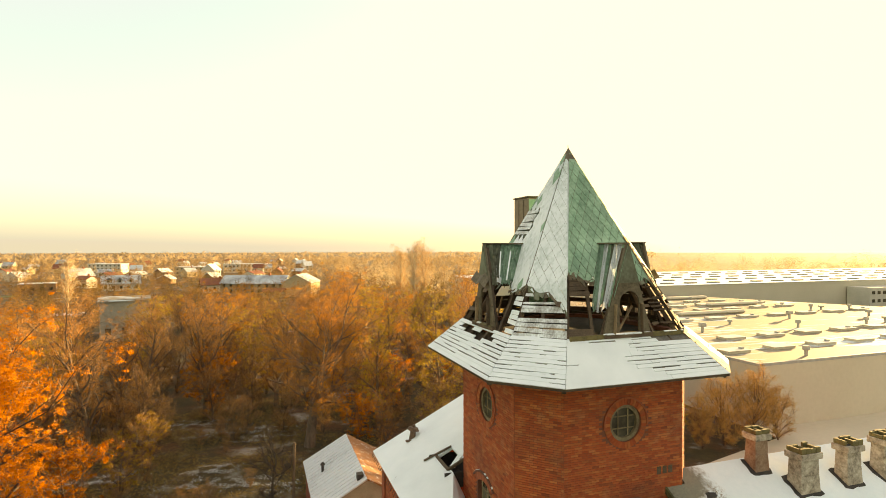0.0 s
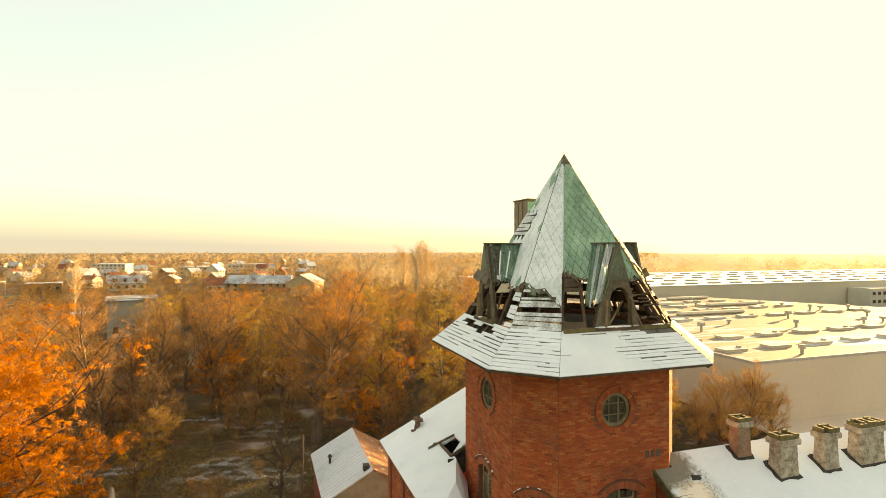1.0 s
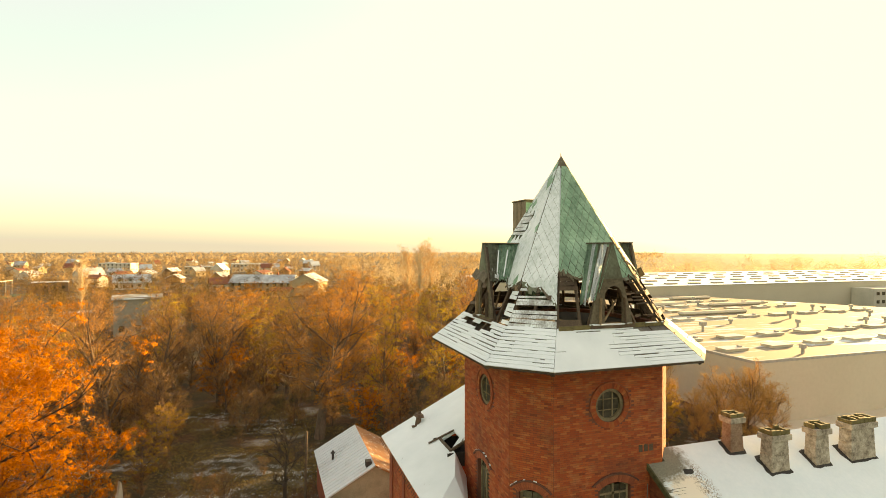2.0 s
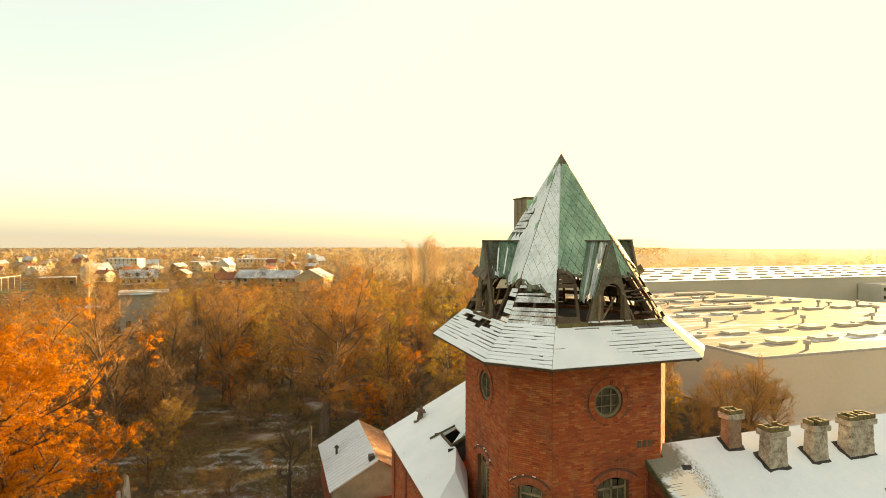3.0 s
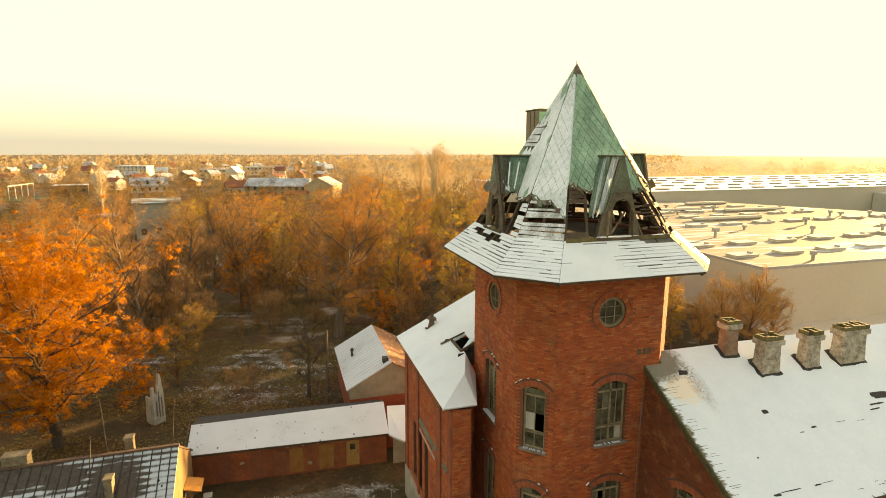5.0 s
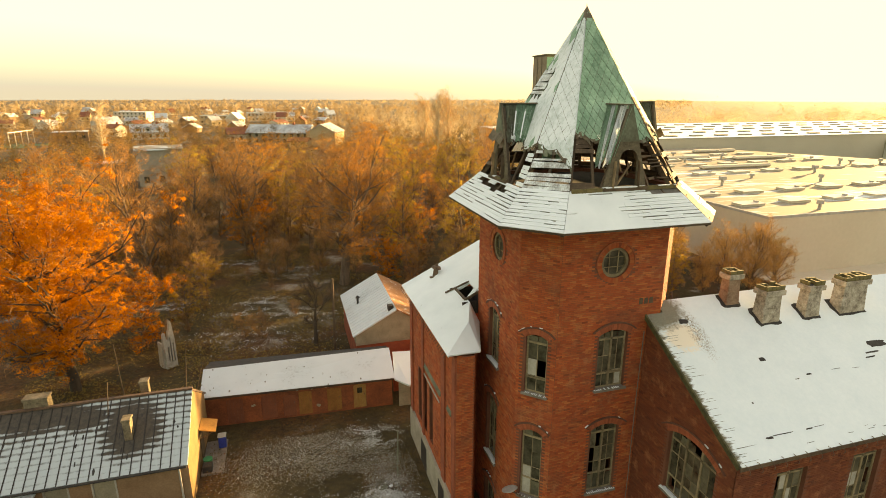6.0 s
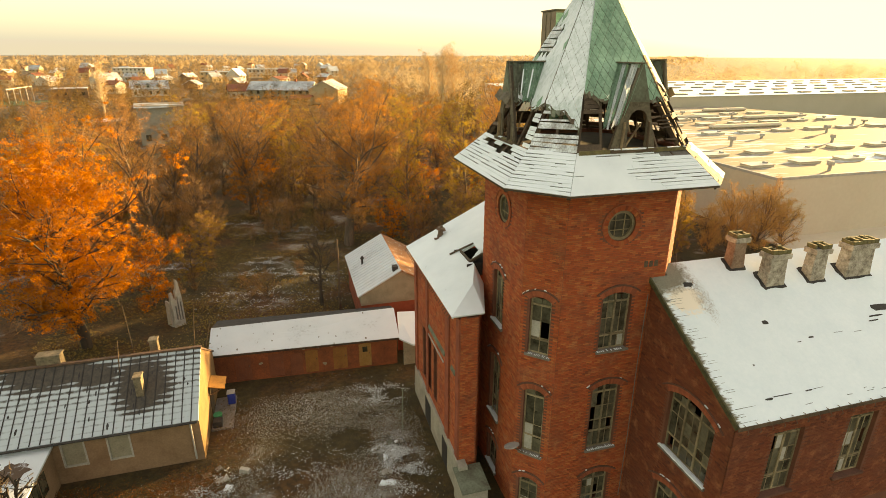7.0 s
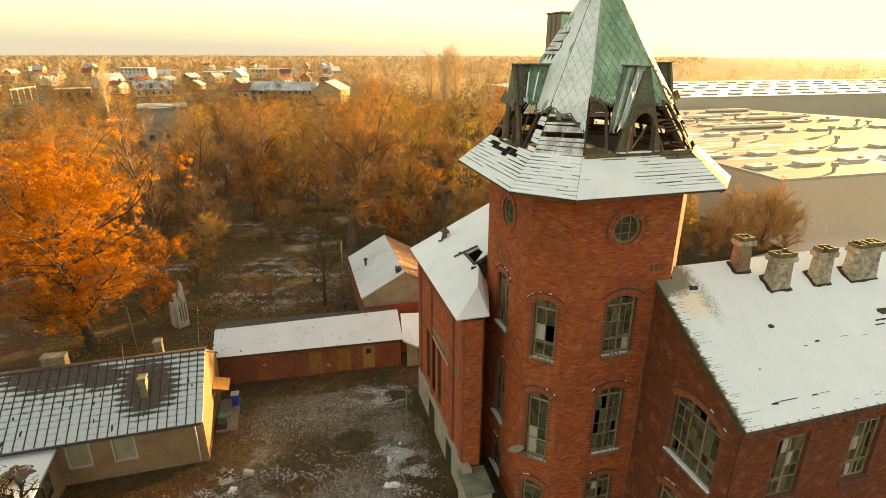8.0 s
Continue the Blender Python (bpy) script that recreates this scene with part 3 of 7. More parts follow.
def window(parent, face, cx, z0, w, top, rise, cols, rows, seed, label="old multi-pane timber window with broken panes", depth=0.16, snow_sill=True):
    """A timber window set back in its opening: frame, mullions, glazing bars, panes, some of them gone or boarded, and a sill."""
    r = random.Random(seed)
    inner = arched(cx, z0 + 0.07, w - 0.15, top - 0.07, rise * 0.85, 8)
    win = part("window", holed(face, arched(cx, z0, w, top, rise, 8), [inner], 0.08, -depth), FRAME, parent, label)
    head = top - rise - 0.30
    x0, x1 = cx - w / 2 + 0.06, cx + w / 2 - 0.06
    bm = bmesh.new()
    fm = face.matrix()
    box(bm, x0, x1, depth - 0.02, depth + 0.07, head, head + 0.08, fm)
    part("transom", bm, FRAME, win)
    bm = bmesh.new()
    low = z0 + (head - z0) * 0.30
    box(bm, x0, x1, depth - 0.01, depth + 0.06, low - 0.035, low + 0.035, fm)
    part("transom", bm, FRAME, win)
    for i in range(1, cols):
        bm = bmesh.new()
        x = x0 + (x1 - x0) * i / cols
        t = 0.045
        box(bm, x - t, x + t, depth - 0.02, depth + 0.07, z0 + 0.05, top - 0.1, fm)
        part("mullion", bm, FRAME, win)
    for i in range(cols):
        xa, xb = x0 + (x1 - x0) * i / cols, x0 + (x1 - x0) * (i + 1) / cols
        xm = (xa + xb) / 2
        bm = bmesh.new()
        box(bm, xm - 0.016, xm + 0.016, depth + 0.01, depth + 0.05, z0 + 0.05, head, fm)
        part("glazing_bar", bm, FRAME, win)
        for j in range(1, rows):
            if r.random() < 0.35:
                continue
            bm = bmesh.new()
            z = z0 + (head - z0) * j / rows
            box(bm, xa, xb, depth + 0.012, depth + 0.048, z - 0.014, z + 0.014, fm)
            part("glazing_bar", bm, FRAME, win)
    halves = cols * 2
    for i in range(halves):
        xa, xb = x0 + (x1 - x0) * i / halves, x0 + (x1 - x0) * (i + 1) / halves
        for j in range(rows + 1):
            za = z0 + 0.04 + (head - z0 - 0.04) * j / rows
            zb = z0 + 0.04 + (head - z0 - 0.04) * (j + 1) / rows if j < rows else top - rise * 0.75 - 0.02
            if j == rows:
                za = head + 0.05
            u = r.random()
            if u < 0.12:
                continue
            bm = bmesh.new()
            lean = r.uniform(-0.012, 0.012)
            box(bm, xa + 0.012, xb - 0.012, depth + 0.03 + lean, depth + 0.036 + lean, za, zb, fm)
            if u > 0.91 and j < rows:
                part("pane", bm, CURTAIN, win, "pale boarded pane")
            else:
                part("pane", bm, GLASS if u < 0.62 else DUSTY_GLASS, win)
    bm = bmesh.new()
    box(bm, cx - w / 2 - 0.1, cx + w / 2 + 0.1, -0.11, depth + 0.05, z0 - 0.09, z0 + 0.012, fm, 0.01)
    sill = part("sill", bm, STONE if snow_sill else ARCH_DARK, win)
    if snow_sill == "deep":
        bm = bmesh.new()
        n, rows_ = 14, []
        for i in range(n + 1):
            q = cx - w / 2 - 0.09 + (w + 0.18) * i / n
            h = r.uniform(0.03, 0.06)
            rows_.append([bm.verts.new(fm @ Vector(p)) for p in ((q, -0.12 + r.uniform(0, 0.03), z0 + 0.012), (q, -0.1, z0 + 0.012 + h), (q, 0.02 + r.uniform(0, 0.06), z0 + 0.012 + h), (q, depth - 0.02, z0 + 0.02))])
        for p_, q_ in zip(rows_, rows_[1:]):
            for i in range(3):
                bm.faces.new((p_[i], q_[i], q_[i + 1], p_[i + 1]))
        bmesh.ops.recalc_face_normals(bm, faces=bm.faces[:])
        part("snow_strip", bm, SNOW, sill, "bank of snow along the sill")
    elif snow_sill:
        k = 16
        for i in range(k):
            if r.random() < 0.3:
                continue
            bm = bmesh.new()
            a0 = cx - w / 2 - 0.08 + (w + 0.16) * i / k
            box(bm, a0 + 0.02, a0 + (w + 0.16) / k - 0.016, -0.1, r.uniform(-0.02, 0.06), z0 + 0.013, z0 + 0.013 + r.uniform(0.008, 0.02), fm, 0.006)
            part("snow_strip", bm, SNOW, sill)
    return win


def arch(parent, face, cx, w, top, rise, height=0.28, snow=True, seed=0):
    """Voussoirs over an opening and a thin projecting hood course with snow on it."""
    r = random.Random(seed)
    rad = (w * w / 4 + rise * rise) / (2 * rise)
    half = math.asin(w / 2 / rad) * 1.08
    cz = top - rad
    n = max(7, int(2 * half * (rad + height / 2) / 0.085))
    da = 2 * half / n
    verts = []
    for rr in (rad + 0.01, rad + height):
        for s in (-1, 1):
            for d in (0.0, 0.035):
                verts.append((rr * math.sin(s * da * 0.44), -d, rr * math.cos(s * da * 0.44)))
    me = mesh_of("voussoir", verts, [(1, 3, 7, 5), (0, 1, 5, 4), (2, 6, 7, 3), (0, 2, 3, 1), (4, 5, 7, 6)], ARCH_BRICK)
    base = face.matrix() @ Matrix.Translation((cx, 0, cz))

    def course(a0, a1, m, r0, r1, d, mat_, name, owner, label=""):
        bm = bmesh.new()
        rows_ = []
        for i in range(m + 1):
            aa = a0 + (a1 - a0) * i / m
            rows_.append([bm.verts.new(base @ Vector((rr * math.sin(aa), dd, rr * math.cos(aa)))) for rr, dd in ((rad + r0, -0.01), (rad + r0, -d), (rad + r1, -d), (rad + r1, -0.01))])
        for p_, q_ in zip(rows_, rows_[1:]):
            for i in range(3):
                bm.faces.new((p_[i], q_[i], q_[i + 1], p_[i + 1]))
        bm.faces.new(rows_[0])
        bm.faces.new(rows_[-1][::-1])
        bmesh.ops.recalc_face_normals(bm, faces=bm.faces[:])
        return part(name, bm, mat_, owner, label)

    head = course(-half * 1.12, half * 1.12, 14, height + 0.012, height + 0.075, 0.075, ARCH_DARK, "window_arch", parent, "segmental brick arch over the window")
    for i in range(n):
        piece("brick", me, head, base @ Matrix.Rotation(-half + da * (i + 0.5), 4, "Y"))
    if snow:
        for i in range(9):
            if r.random() < 0.24:
                a0 = half * 1.1 * (2 * i / 9 - 1)
                course(a0, a0 + half * r.uniform(0.08, 0.2), 2, height + 0.076, height + 0.092, 0.07, SNOW, "snow_strip", head)
    return head


def oculus(parent, face, cx, cz, r):
    win = part("round_window", holed(face, ring(cx, cz, r, 28), [ring(cx, cz, r - 0.12, 28)], 0.12, -0.06), FRAME, parent, "round window with a crossed timber grid and brick surround")
    fm = face.matrix()
    q = r - 0.08
    for t in (-0.2, 0.2):
        h = math.sqrt(q * q - t * t * 1.2)
        bm = bmesh.new()
        box(bm, cx + t - 0.016, cx + t + 0.016, 0.13, 0.16, cz - h, cz + h, fm)
        part("glazing_bar", bm, FRAME, win)
        bm = bmesh.new()
        box(bm, cx - h, cx + h, 0.125, 0.155, cz + t - 0.016, cz + t + 0.016, fm)
        part("glazing_bar", bm, FRAME, win)
    part("pane", holed(face, ring(cx, cz, q + 0.03, 22), [], 0.01, -0.165), DIM_GLASS, win)
    n = 40
    verts = []
    for rr in (r + 0.005, r + 0.21):
        for s in (-1, 1):
            for d in (-0.01, 0.03):
                verts.append((rr * math.sin(s * math.pi / n * 0.88), -d, rr * math.cos(s * math.pi / n * 0.88)))
    me = mesh_of("ring_brick", verts, [(1, 3, 7, 5), (0, 1, 5, 4), (2, 6, 7, 3), (0, 2, 3, 1), (4, 5, 7, 6)], BRICK)
    for i in range(n):
        piece("brick", me, win, fm @ Matrix.Translation((cx, 0, cz)) @ Matrix.Rotation(2 * math.pi * i / n, 4, "Y"))
    bm = bmesh.new()
    m = 20
    rows_ = []
    for i in range(m + 1):
        aa = math.pi * (-0.55 + 1.1 * i / m)
        rows_.append([bm.verts.new(fm @ Vector((cx + rr * math.sin(aa), dd, cz + rr * math.cos(aa)))) for rr, dd in ((r + 0.215, -0.01), (r + 0.215, -0.06), (r + 0.265, -0.06), (r + 0.265, -0.01))])
    for p_, q_ in zip(rows_, rows_[1:]):
        for i in range(3):
            bm.faces.new((p_[i], q_[i], q_[i + 1], p_[i + 1]))
    bmesh.ops.recalc_face_normals(bm, faces=bm.faces[:])
    part("hood_course", bm, ARCH_BRICK, win)


WALL_TOP = 17.1
TOWER_ROWS = ((8.74, 11.42), (3.6, 7.02), (-0.95, 2.2))
WINDOW_SHIFT = {0: 0.24, 6: -0.2, 7: 0.0}  # along the wall from its middle
WINDOW_DROP = {0: 0.0, 6: 0.1, 7: 0.1}
TOWER_BRICKS = []
for k in range(8):
    face = Face(WALL_RING[k], WALL_RING[(k + 1) % 8])
    mid = face.len / 2
    main = k in (0, 6)
    wide = 1.35 if k == 0 else (1.2 if k == 6 else 0.92)
    holes, outline = [], [(0, -0.3), (face.len, -0.3), (face.len, WALL_TOP), (0, WALL_TOP)]
    spots = []
    if k in (0, 6, 7):
        for i, (z0, z1) in enumerate(TOWER_ROWS):
            drop = WINDOW_DROP[k]
            spots.append((mid + WINDOW_SHIFT[k], max(z0 - drop, 0.3), wide, z1 - drop, 0.2 if main else 0.16))
        holes = [arched(cx, z0, w, z1, rise) for cx, z0, w, z1, rise in spots]
        if main:
            holes.append(ring(mid, 14.3, 0.62, 28))
    wall = part("wall", holed(face, outline, holes, 0.45), MORTAR, tower, "weathered red brick wall")
    if k in (0, 6, 7):
        clear = [arched(cx, z0 - 0.1, w + 0.04, z1 + 0.28, rise + 0.05) for cx, z0, w, z1, rise in spots]
        if main:
            clear.append(ring(mid, 14.3, 0.84, 28))
        TOWER_BRICKS.append((k, face, wall, brick_cells(outline, clear, 0, face.len, -0.3, 16.6)))
        for i, (cx, z0, w, z1, rise) in enumerate(spots):
            window(tower, face, cx, z0, w, z1, rise, 1 if k == 7 else 2, 3 if z1 - z0 < 3 else 4, 10 * k + i, snow_sill="deep" if k == 6 else True)
            arch(tower, face, cx, w, z1, rise, seed=k * 7 + i)
        if main:
            oculus(tower, face, mid, 14.3, 0.62)
    elif k == 1:
        TOWER_BRICKS.append((k, face, wall, brick_cells(outline, [], 0, face.len, 8, 16.6)))

# floors inside, so that no daylight falls through the shaft
for z in (-0.2, 8.0, 16.95):
    bm = bmesh.new()
    slab(bm, [(x, y, z) for x, y in (corner_ring(2.1, 3.15) if z < 16 else corner_ring(2.14, 3.06))], 0.15)
    # top floor near-black: shade inside the spire is put into its colour
    part("floor", bm, DARK if z > 16 else OLD_WOOD, tower)

# ---- tower roof: flared skirt of snowy boards ----
LOW, HIGH = (3.1, 4.82, 16.0), (2.28, 3.58, 17.22)


def spire_ring(z):
    """The spire's plan at a height, from the top of the skirt to the tip."""
    f = (23.95 - z) / (23.95 - 17.22)
    return 2.28 * f, 3.58 * f


def ring3(a, b, z):
    return [Vector((x, y, z)) for x, y in corner_ring(a, b)]


low, high = ring3(*LOW), ring3(*HIGH)
bm = bmesh.new()
top, under_ = [], []
for k in range(8):
    top.append((bm.verts.new(low[k]), bm.verts.new(low[k] * 0.45 + high[k] * 0.55), bm.verts.new(high[k])))
    drop = Vector((0, 0, -0.04))
    under_.append(tuple(bm.verts.new(v.co + drop) for v in top[-1]))
for k in range(8):
    q = (k + 1) % 8
    for i in (0, 1):
        if k == 6 and i == 1:
            continue
        bm.faces.new((top[k][i], top[q][i], top[q][i + 1], top[k][i + 1]))
        bm.faces.new((under_[k][i + 1], under_[q][i + 1], under_[q][i], under_[k][i]))
    bm.faces.new((top[q][0], top[k][0], under_[k][0], under_[q][0]))
skirt = part("skirt_roof", bm, SHEATHING, tower, "flared lower roof of snow-covered boards")
ROWS = 11
for k in range(8):
    a0, a1, b0, b1 = low[k], low[(k + 1) % 8], high[k], high[(k + 1) % 8]
    n = (a1 - a0).cross(b0 - a0).normalized()
    r = random.Random(30 + k)
    for j in range(ROWS):
        f0, f1 = j / ROWS, (j + 1) / ROWS + 0.004
        splits = [0.0]
        while splits[-1] < 1:
            splits.append(min(1.0, splits[-1] + r.uniform(0.07, 0.3)))
        if splits[-1] - splits[-2] < 0.12:
            splits.pop(-2)
        for s0, s1 in zip(splits, splits[1:]):
            if k == 6 and (j in (7, 8, 9) and s0 > 0.1) and r.random() < 0.6:
                continue
            if k == 0 and j > 8 and s0 > 0.6 and r.random() < 0.5:
                continue
            flat = k == 0 and s0 < 0.42
            lift = 0.0 if flat else r.uniform(0.0, 0.006)
            q = []
            for s, fq in ((s0, f0), (s1, f0), (s1, f1), (s0, f1)):
                lo, hi = a0.lerp(a1, s), b0.lerp(b1, s)
                q.append(lo.lerp(hi, fq) + n * (0.035 + lift + (0.012 if fq == f0 and not flat else 0)))
            if r.random() < {7: 0.66, 6: 0.6, 0: 0.6 if s0 > 0.4 else 0.06}.get(k, 0.3):
                cut = (q[3] - q[0]) * r.uniform(0.12, 0.42)
                q[3], q[2] = q[3] - cut * r.uniform(0.6, 1), q[2] - cut * r.uniform(0.6, 1)
            bm = bmesh.new()
            slab(bm, q, 0.03)
            # tan boards at the sunny corner: golden sunlight is put into their colour
            part("board", bm, WOOD_LIGHT if k == 1 and s0 < 0.4 else SNOW_BOARD, skirt)
    bm = bmesh.new()
    beam(bm, a0 - n * 0.12, b0 - n * 0.12, 0.14, 0.16)
    part("hip_rafter", bm, OLD_WOOD, skirt)
    for s in [0.15, 0.38, 0.62, 0.85] if k % 2 == 0 else [0.5]:
        bm = bmesh.new()
        beam(bm, a0.lerp(a1, s) - n * 0.06, b0.lerp(b1, s) - n * 0.06, 0.1, 0.14)
        part("rafter", bm, OLD_WOOD, skirt)
    bm = bmesh.new()
    beam(bm, a0 - n * 0.03, a1 - n * 0.03, 0.05, 0.09)
    part("fascia", bm, OLD_WOOD, skirt)
    bm = bmesh.new()
    beam(bm, b0 - n * 0.14, b1 - n * 0.14, 0.14, 0.14)
    part("ring_beam", bm, OLD_WOOD, skirt)


# dark boarding under the skirt, closing the eaves
soffit_low, soffit_high = ring3(2.98, 4.63, 15.9), ring3(2.27, 3.53, 16.98)
for k in range(8):
    q = (k + 1) % 8
    bm = bmesh.new()
    slab(bm, [soffit_low[k], soffit_low[q], soffit_high[q], soffit_high[k]], 0.02)
    part("soffit", bm, OLD_WOOD, skirt, "dark weathered boarding under the eaves")

# ---- spire of green copper lozenges over a torn timber frame ----
def clip(poly, p, q):
    """The part of a convex polygon that lies to the left of the line from p to q."""
    out = []
    side = lambda v: (q[0] - p[0]) * (v[1] - p[1]) - (q[1] - p[1]) * (v[0] - p[0])
    for i in range(len(poly)):
        a, b = poly[i], poly[(i + 1) % len(poly)]
        sa, sb = side(a), side(b)
        if sa >= 0:
            out.append(a)
        if (sa > 0 > sb) or (sa < 0 < sb):
            t = sa / (sa - sb)
            out.append((a[0] + t * (b[0] - a[0]), a[1] + t * (b[1] - a[1])))
    return out


TIP = Vector((CX, CY, 23.95))
TORN = {0: (19.2, 18.75), 1: (19.6, 19.3), 2: (19.0, 19.0), 3: (19.2, 19.2), 4: (19.0, 19.0), 5: (19.2, 19.0), 6: (19.0, 18.55), 7: (19.0, 18.0)}
base = ring3(*spire_ring(17.22), 17.22)
bm = bmesh.new()
hem = []
for k in range(8):
    zt = max(TORN[k][0], TORN[(k - 1) % 8][1]) + 0.3
    c = ring3(*spire_ring(zt), zt)[k]
    hem.append(bm.verts.new(c + (c - Vector((CX, CY, zt))).normalized() * 0.03))
peak = bm.verts.new(TIP + Vector((0, 0, 0.05)))
for k in range(8):
    bm.faces.new((hem[k], hem[(k + 1) % 8], peak))
bmesh.ops.solidify(bm, geom=bm.faces[:], thickness=0.03)
spire = part("spire", bm, COPPER_DULL, tower, "tall pointed spire clad in green copper lozenge tiles, torn open below")
for k in range(8):
    p0, p1 = base[k], base[(k + 1) % 8]
    n = (p1 - p0).cross(TIP - p0).normalized()
    foot = (p0 + p1) / 2
    u = (p1 - p0).normalized()
    v = (TIP - foot).normalized()
    height, half = (TIP - foot).length, (p1 - p0).length / 2
    r = random.Random(60 + k)
    w, h = 0.33, 0.30
    rows = int(height / h) + 2
    ph = r.uniform(0, 6)
    torn = lambda s: (TORN[k][0] + (TORN[k][1] - TORN[k][0]) * (s / half + 1) / 2 - 17.22) / 6.73 * height + 0.13 * math.sin(4.2 * s + ph) + 0.07 * math.sin(11 * s + 2 * ph) + 0.04 * math.sin(23 * s)
    snowy = k in (7, 6, 5)
    for j in range(-1, rows + 1):
        for i in range(-9, 10):
            cx, cz = i * w + (w / 2 if j % 2 else 0), j * h
            if cz < torn(cx) - 0.55:
                continue
            if k == 6 and 3.35 < cz / height * 6.73 < 4.25 and cx < 0.1 + 0.12 * math.sin(9 * cz):
                continue
            e = 0.486 if snowy else 0.472
            poly = [(cx, cz - 2 * h * e), (cx + w * e, cz), (cx, cz + 2 * h * e), (cx - w * e, cz)]
            poly = clip(clip(poly, (half, 0), (0, height)), (0, height), (-half, 0))
            if cz < torn(cx) + 0.6:
                poly = clip(poly, (cx - 0.17, torn(cx - 0.17)), (cx + 0.17, torn(cx + 0.17)))
            if len(poly) < 3:
                continue
            bm = bmesh.new()
            lift = r.uniform(0.004, 0.016)
            try:
                slab(bm, [foot + u * a + v * b + n * (lift + 0.055) for a, b in poly], 0.012)
            except ValueError:
                bm.free()
                continue
            part("tile", bm, COPPER_SNOW if snowy and (k != 6 or r.random() < 0.93) else COPPER, spire)
    # ragged torn lip of the sheathing
    s = -half
    while s < half:
        s1 = s + r.uniform(0.08, 0.2)
        z0, z1 = torn(s), torn(s1)
        lim = lambda q, z: max(-half * (1 - z / height), min(half * (1 - z / height), q))
        hang, kick = r.uniform(0.05, 0.24), r.uniform(-0.03, 0.14)
        q = [(lim(s, z0), z0 - hang * r.uniform(0.4, 1), kick), (lim(s1, z1), z1 - hang, kick), (lim(s1, z1), z1 + 0.05, 0.05), (lim(s, z0), z0 + 0.05, 0.05)]
        if q[2][0] - q[3][0] > 0.02 and q[1][0] - q[0][0] > 0.02:
            bm = bmesh.new()
            slab(bm, [foot + u * a + v * b + n * (0.02 + c) for a, b, c in q], 0.015)
            part("torn_lip", bm, r.choice((COPPER_DARK, COPPER_DARK, COPPER_DULL, OLD_WOOD)), spire)
        s = s1
    # ridge rolls and rafters
    bm = bmesh.new()
    tz = TORN[k][0]
    q = ring3(*spire_ring(tz), tz)[k]
    tube(bm, q + (q - Vector((CX, CY, q.z))).normalized() * 0.03, TIP, 0.035, 0.03)
    part("ridge_roll", bm, COPPER_SNOW if k == 0 else (COPPER_DARK if k in (6, 7) else COPPER), spire)
    bm = bmesh.new()
    inner = Vector((CX, CY, 17.22))
    beam(bm, p0.lerp(inner, 0.04), TIP - Vector((0, 0, 0.5)), 0.13, 0.15)
    part("hip_rafter", bm, OLD_WOOD, spire)
    for s in (-0.55, 0.5) if k % 2 == 0 else (0.0,):
        bm = bmesh.new()
        beam(bm, foot + u * half * s - n * 0.08, (foot + u * half * s).lerp(TIP, 0.45) - n * 0.08, 0.1, 0.12)
        part("rafter", bm, OLD_WOOD, spire)
CAP_MID = Vector((CX, CY, 23.5))
bm = bmesh.new()
for k in range(8):
    c0, c1 = ring3(*spire_ring(23.5), 23.5)[k], ring3(*spire_ring(23.5), 23.5)[(k + 1) % 8]
    bm.faces.new([bm.verts.new(CAP_MID + (c - CAP_MID) * 1.28) for c in (c0, c1)] + [bm.verts.new(TIP + Vector((0, 0, 0.15)))])
bmesh.ops.remove_doubles(bm, verts=bm.verts[:], dist=0.002)
tube(bm, TIP, TIP + Vector((-0.02, 0, 0.24)), 0.03, 0.012, 6)
part("spire_cap", bm, SOOTY_METAL, spire, "dark metal cap at the tip")


def lower_boards(k, lo, hi, s_lo, s_hi, material, gaps, seed, step=0.15, lift=0.0, cover=1.0):
    """Old horizontal boards on the torn lower part of a spire face, between two heights and two shares of its width."""
    r = random.Random(seed)
    p0, p1 = base[k], base[(k + 1) % 8]
    n = (p1 - p0).cross(TIP - p0).normalized()
    z = lo
    while z < hi:
        f0, f1 = (z - 17.22) / 6.73, (z + step * cover - 0.012 - 17.22) / 6.73
        if r.random() > gaps:
            sa, sb = s_lo, s_hi
            if material is OLD_WOOD and r.random() < 0.35:
                sa += (s_hi - s_lo) * r.uniform(0, 0.25)
            if material is OLD_WOOD and r.random() < 0.35:
                sb -= (s_hi - s_lo) * r.uniform(0, 0.25)
            tilt = r.uniform(-0.006, 0.006)
            if material is SNOW_DIRTY:
                f1 -= r.uniform(0.0, 0.0075)
            q = [p0.lerp(p1, sa).lerp(TIP, f0), p0.lerp(p1, sb).lerp(TIP, f0 + tilt), p0.lerp(p1, sb).lerp(TIP, f1 + tilt), p0.lerp(p1, sa).lerp(TIP, f1)]
            bm = bmesh.new()
            slab(bm, [v + n * (lift + r.uniform(-0.005, 0.02)) for v in q], 0.025)
            part("board", bm, material, spire)
        z += step


lower_boards(7, 17.22, 17.8, 0.0, 1.0, SNOW_DIRTY, 0.0, 1)
lower_boards(7, 17.97, 18.9, 0.03, 0.97, SNOW_DIRTY, 0.06, 2, 0.13)
lower_boards(6, 17.25, 18.3, 0.86, 1.0, SNOW_BOARD, 0.1, 3)
lower_boards(6, 17.3, 19.0, 0.0, 0.16, OLD_WOOD, 0.35, 4)
lower_boards(0, 17.24, 17.5, 0.0, 0.22, OLD_WOOD, 0.0, 5)
lower_boards(0, 18.55, 19.1, 0.02, 0.24, OLD_WOOD, 0.0, 6)
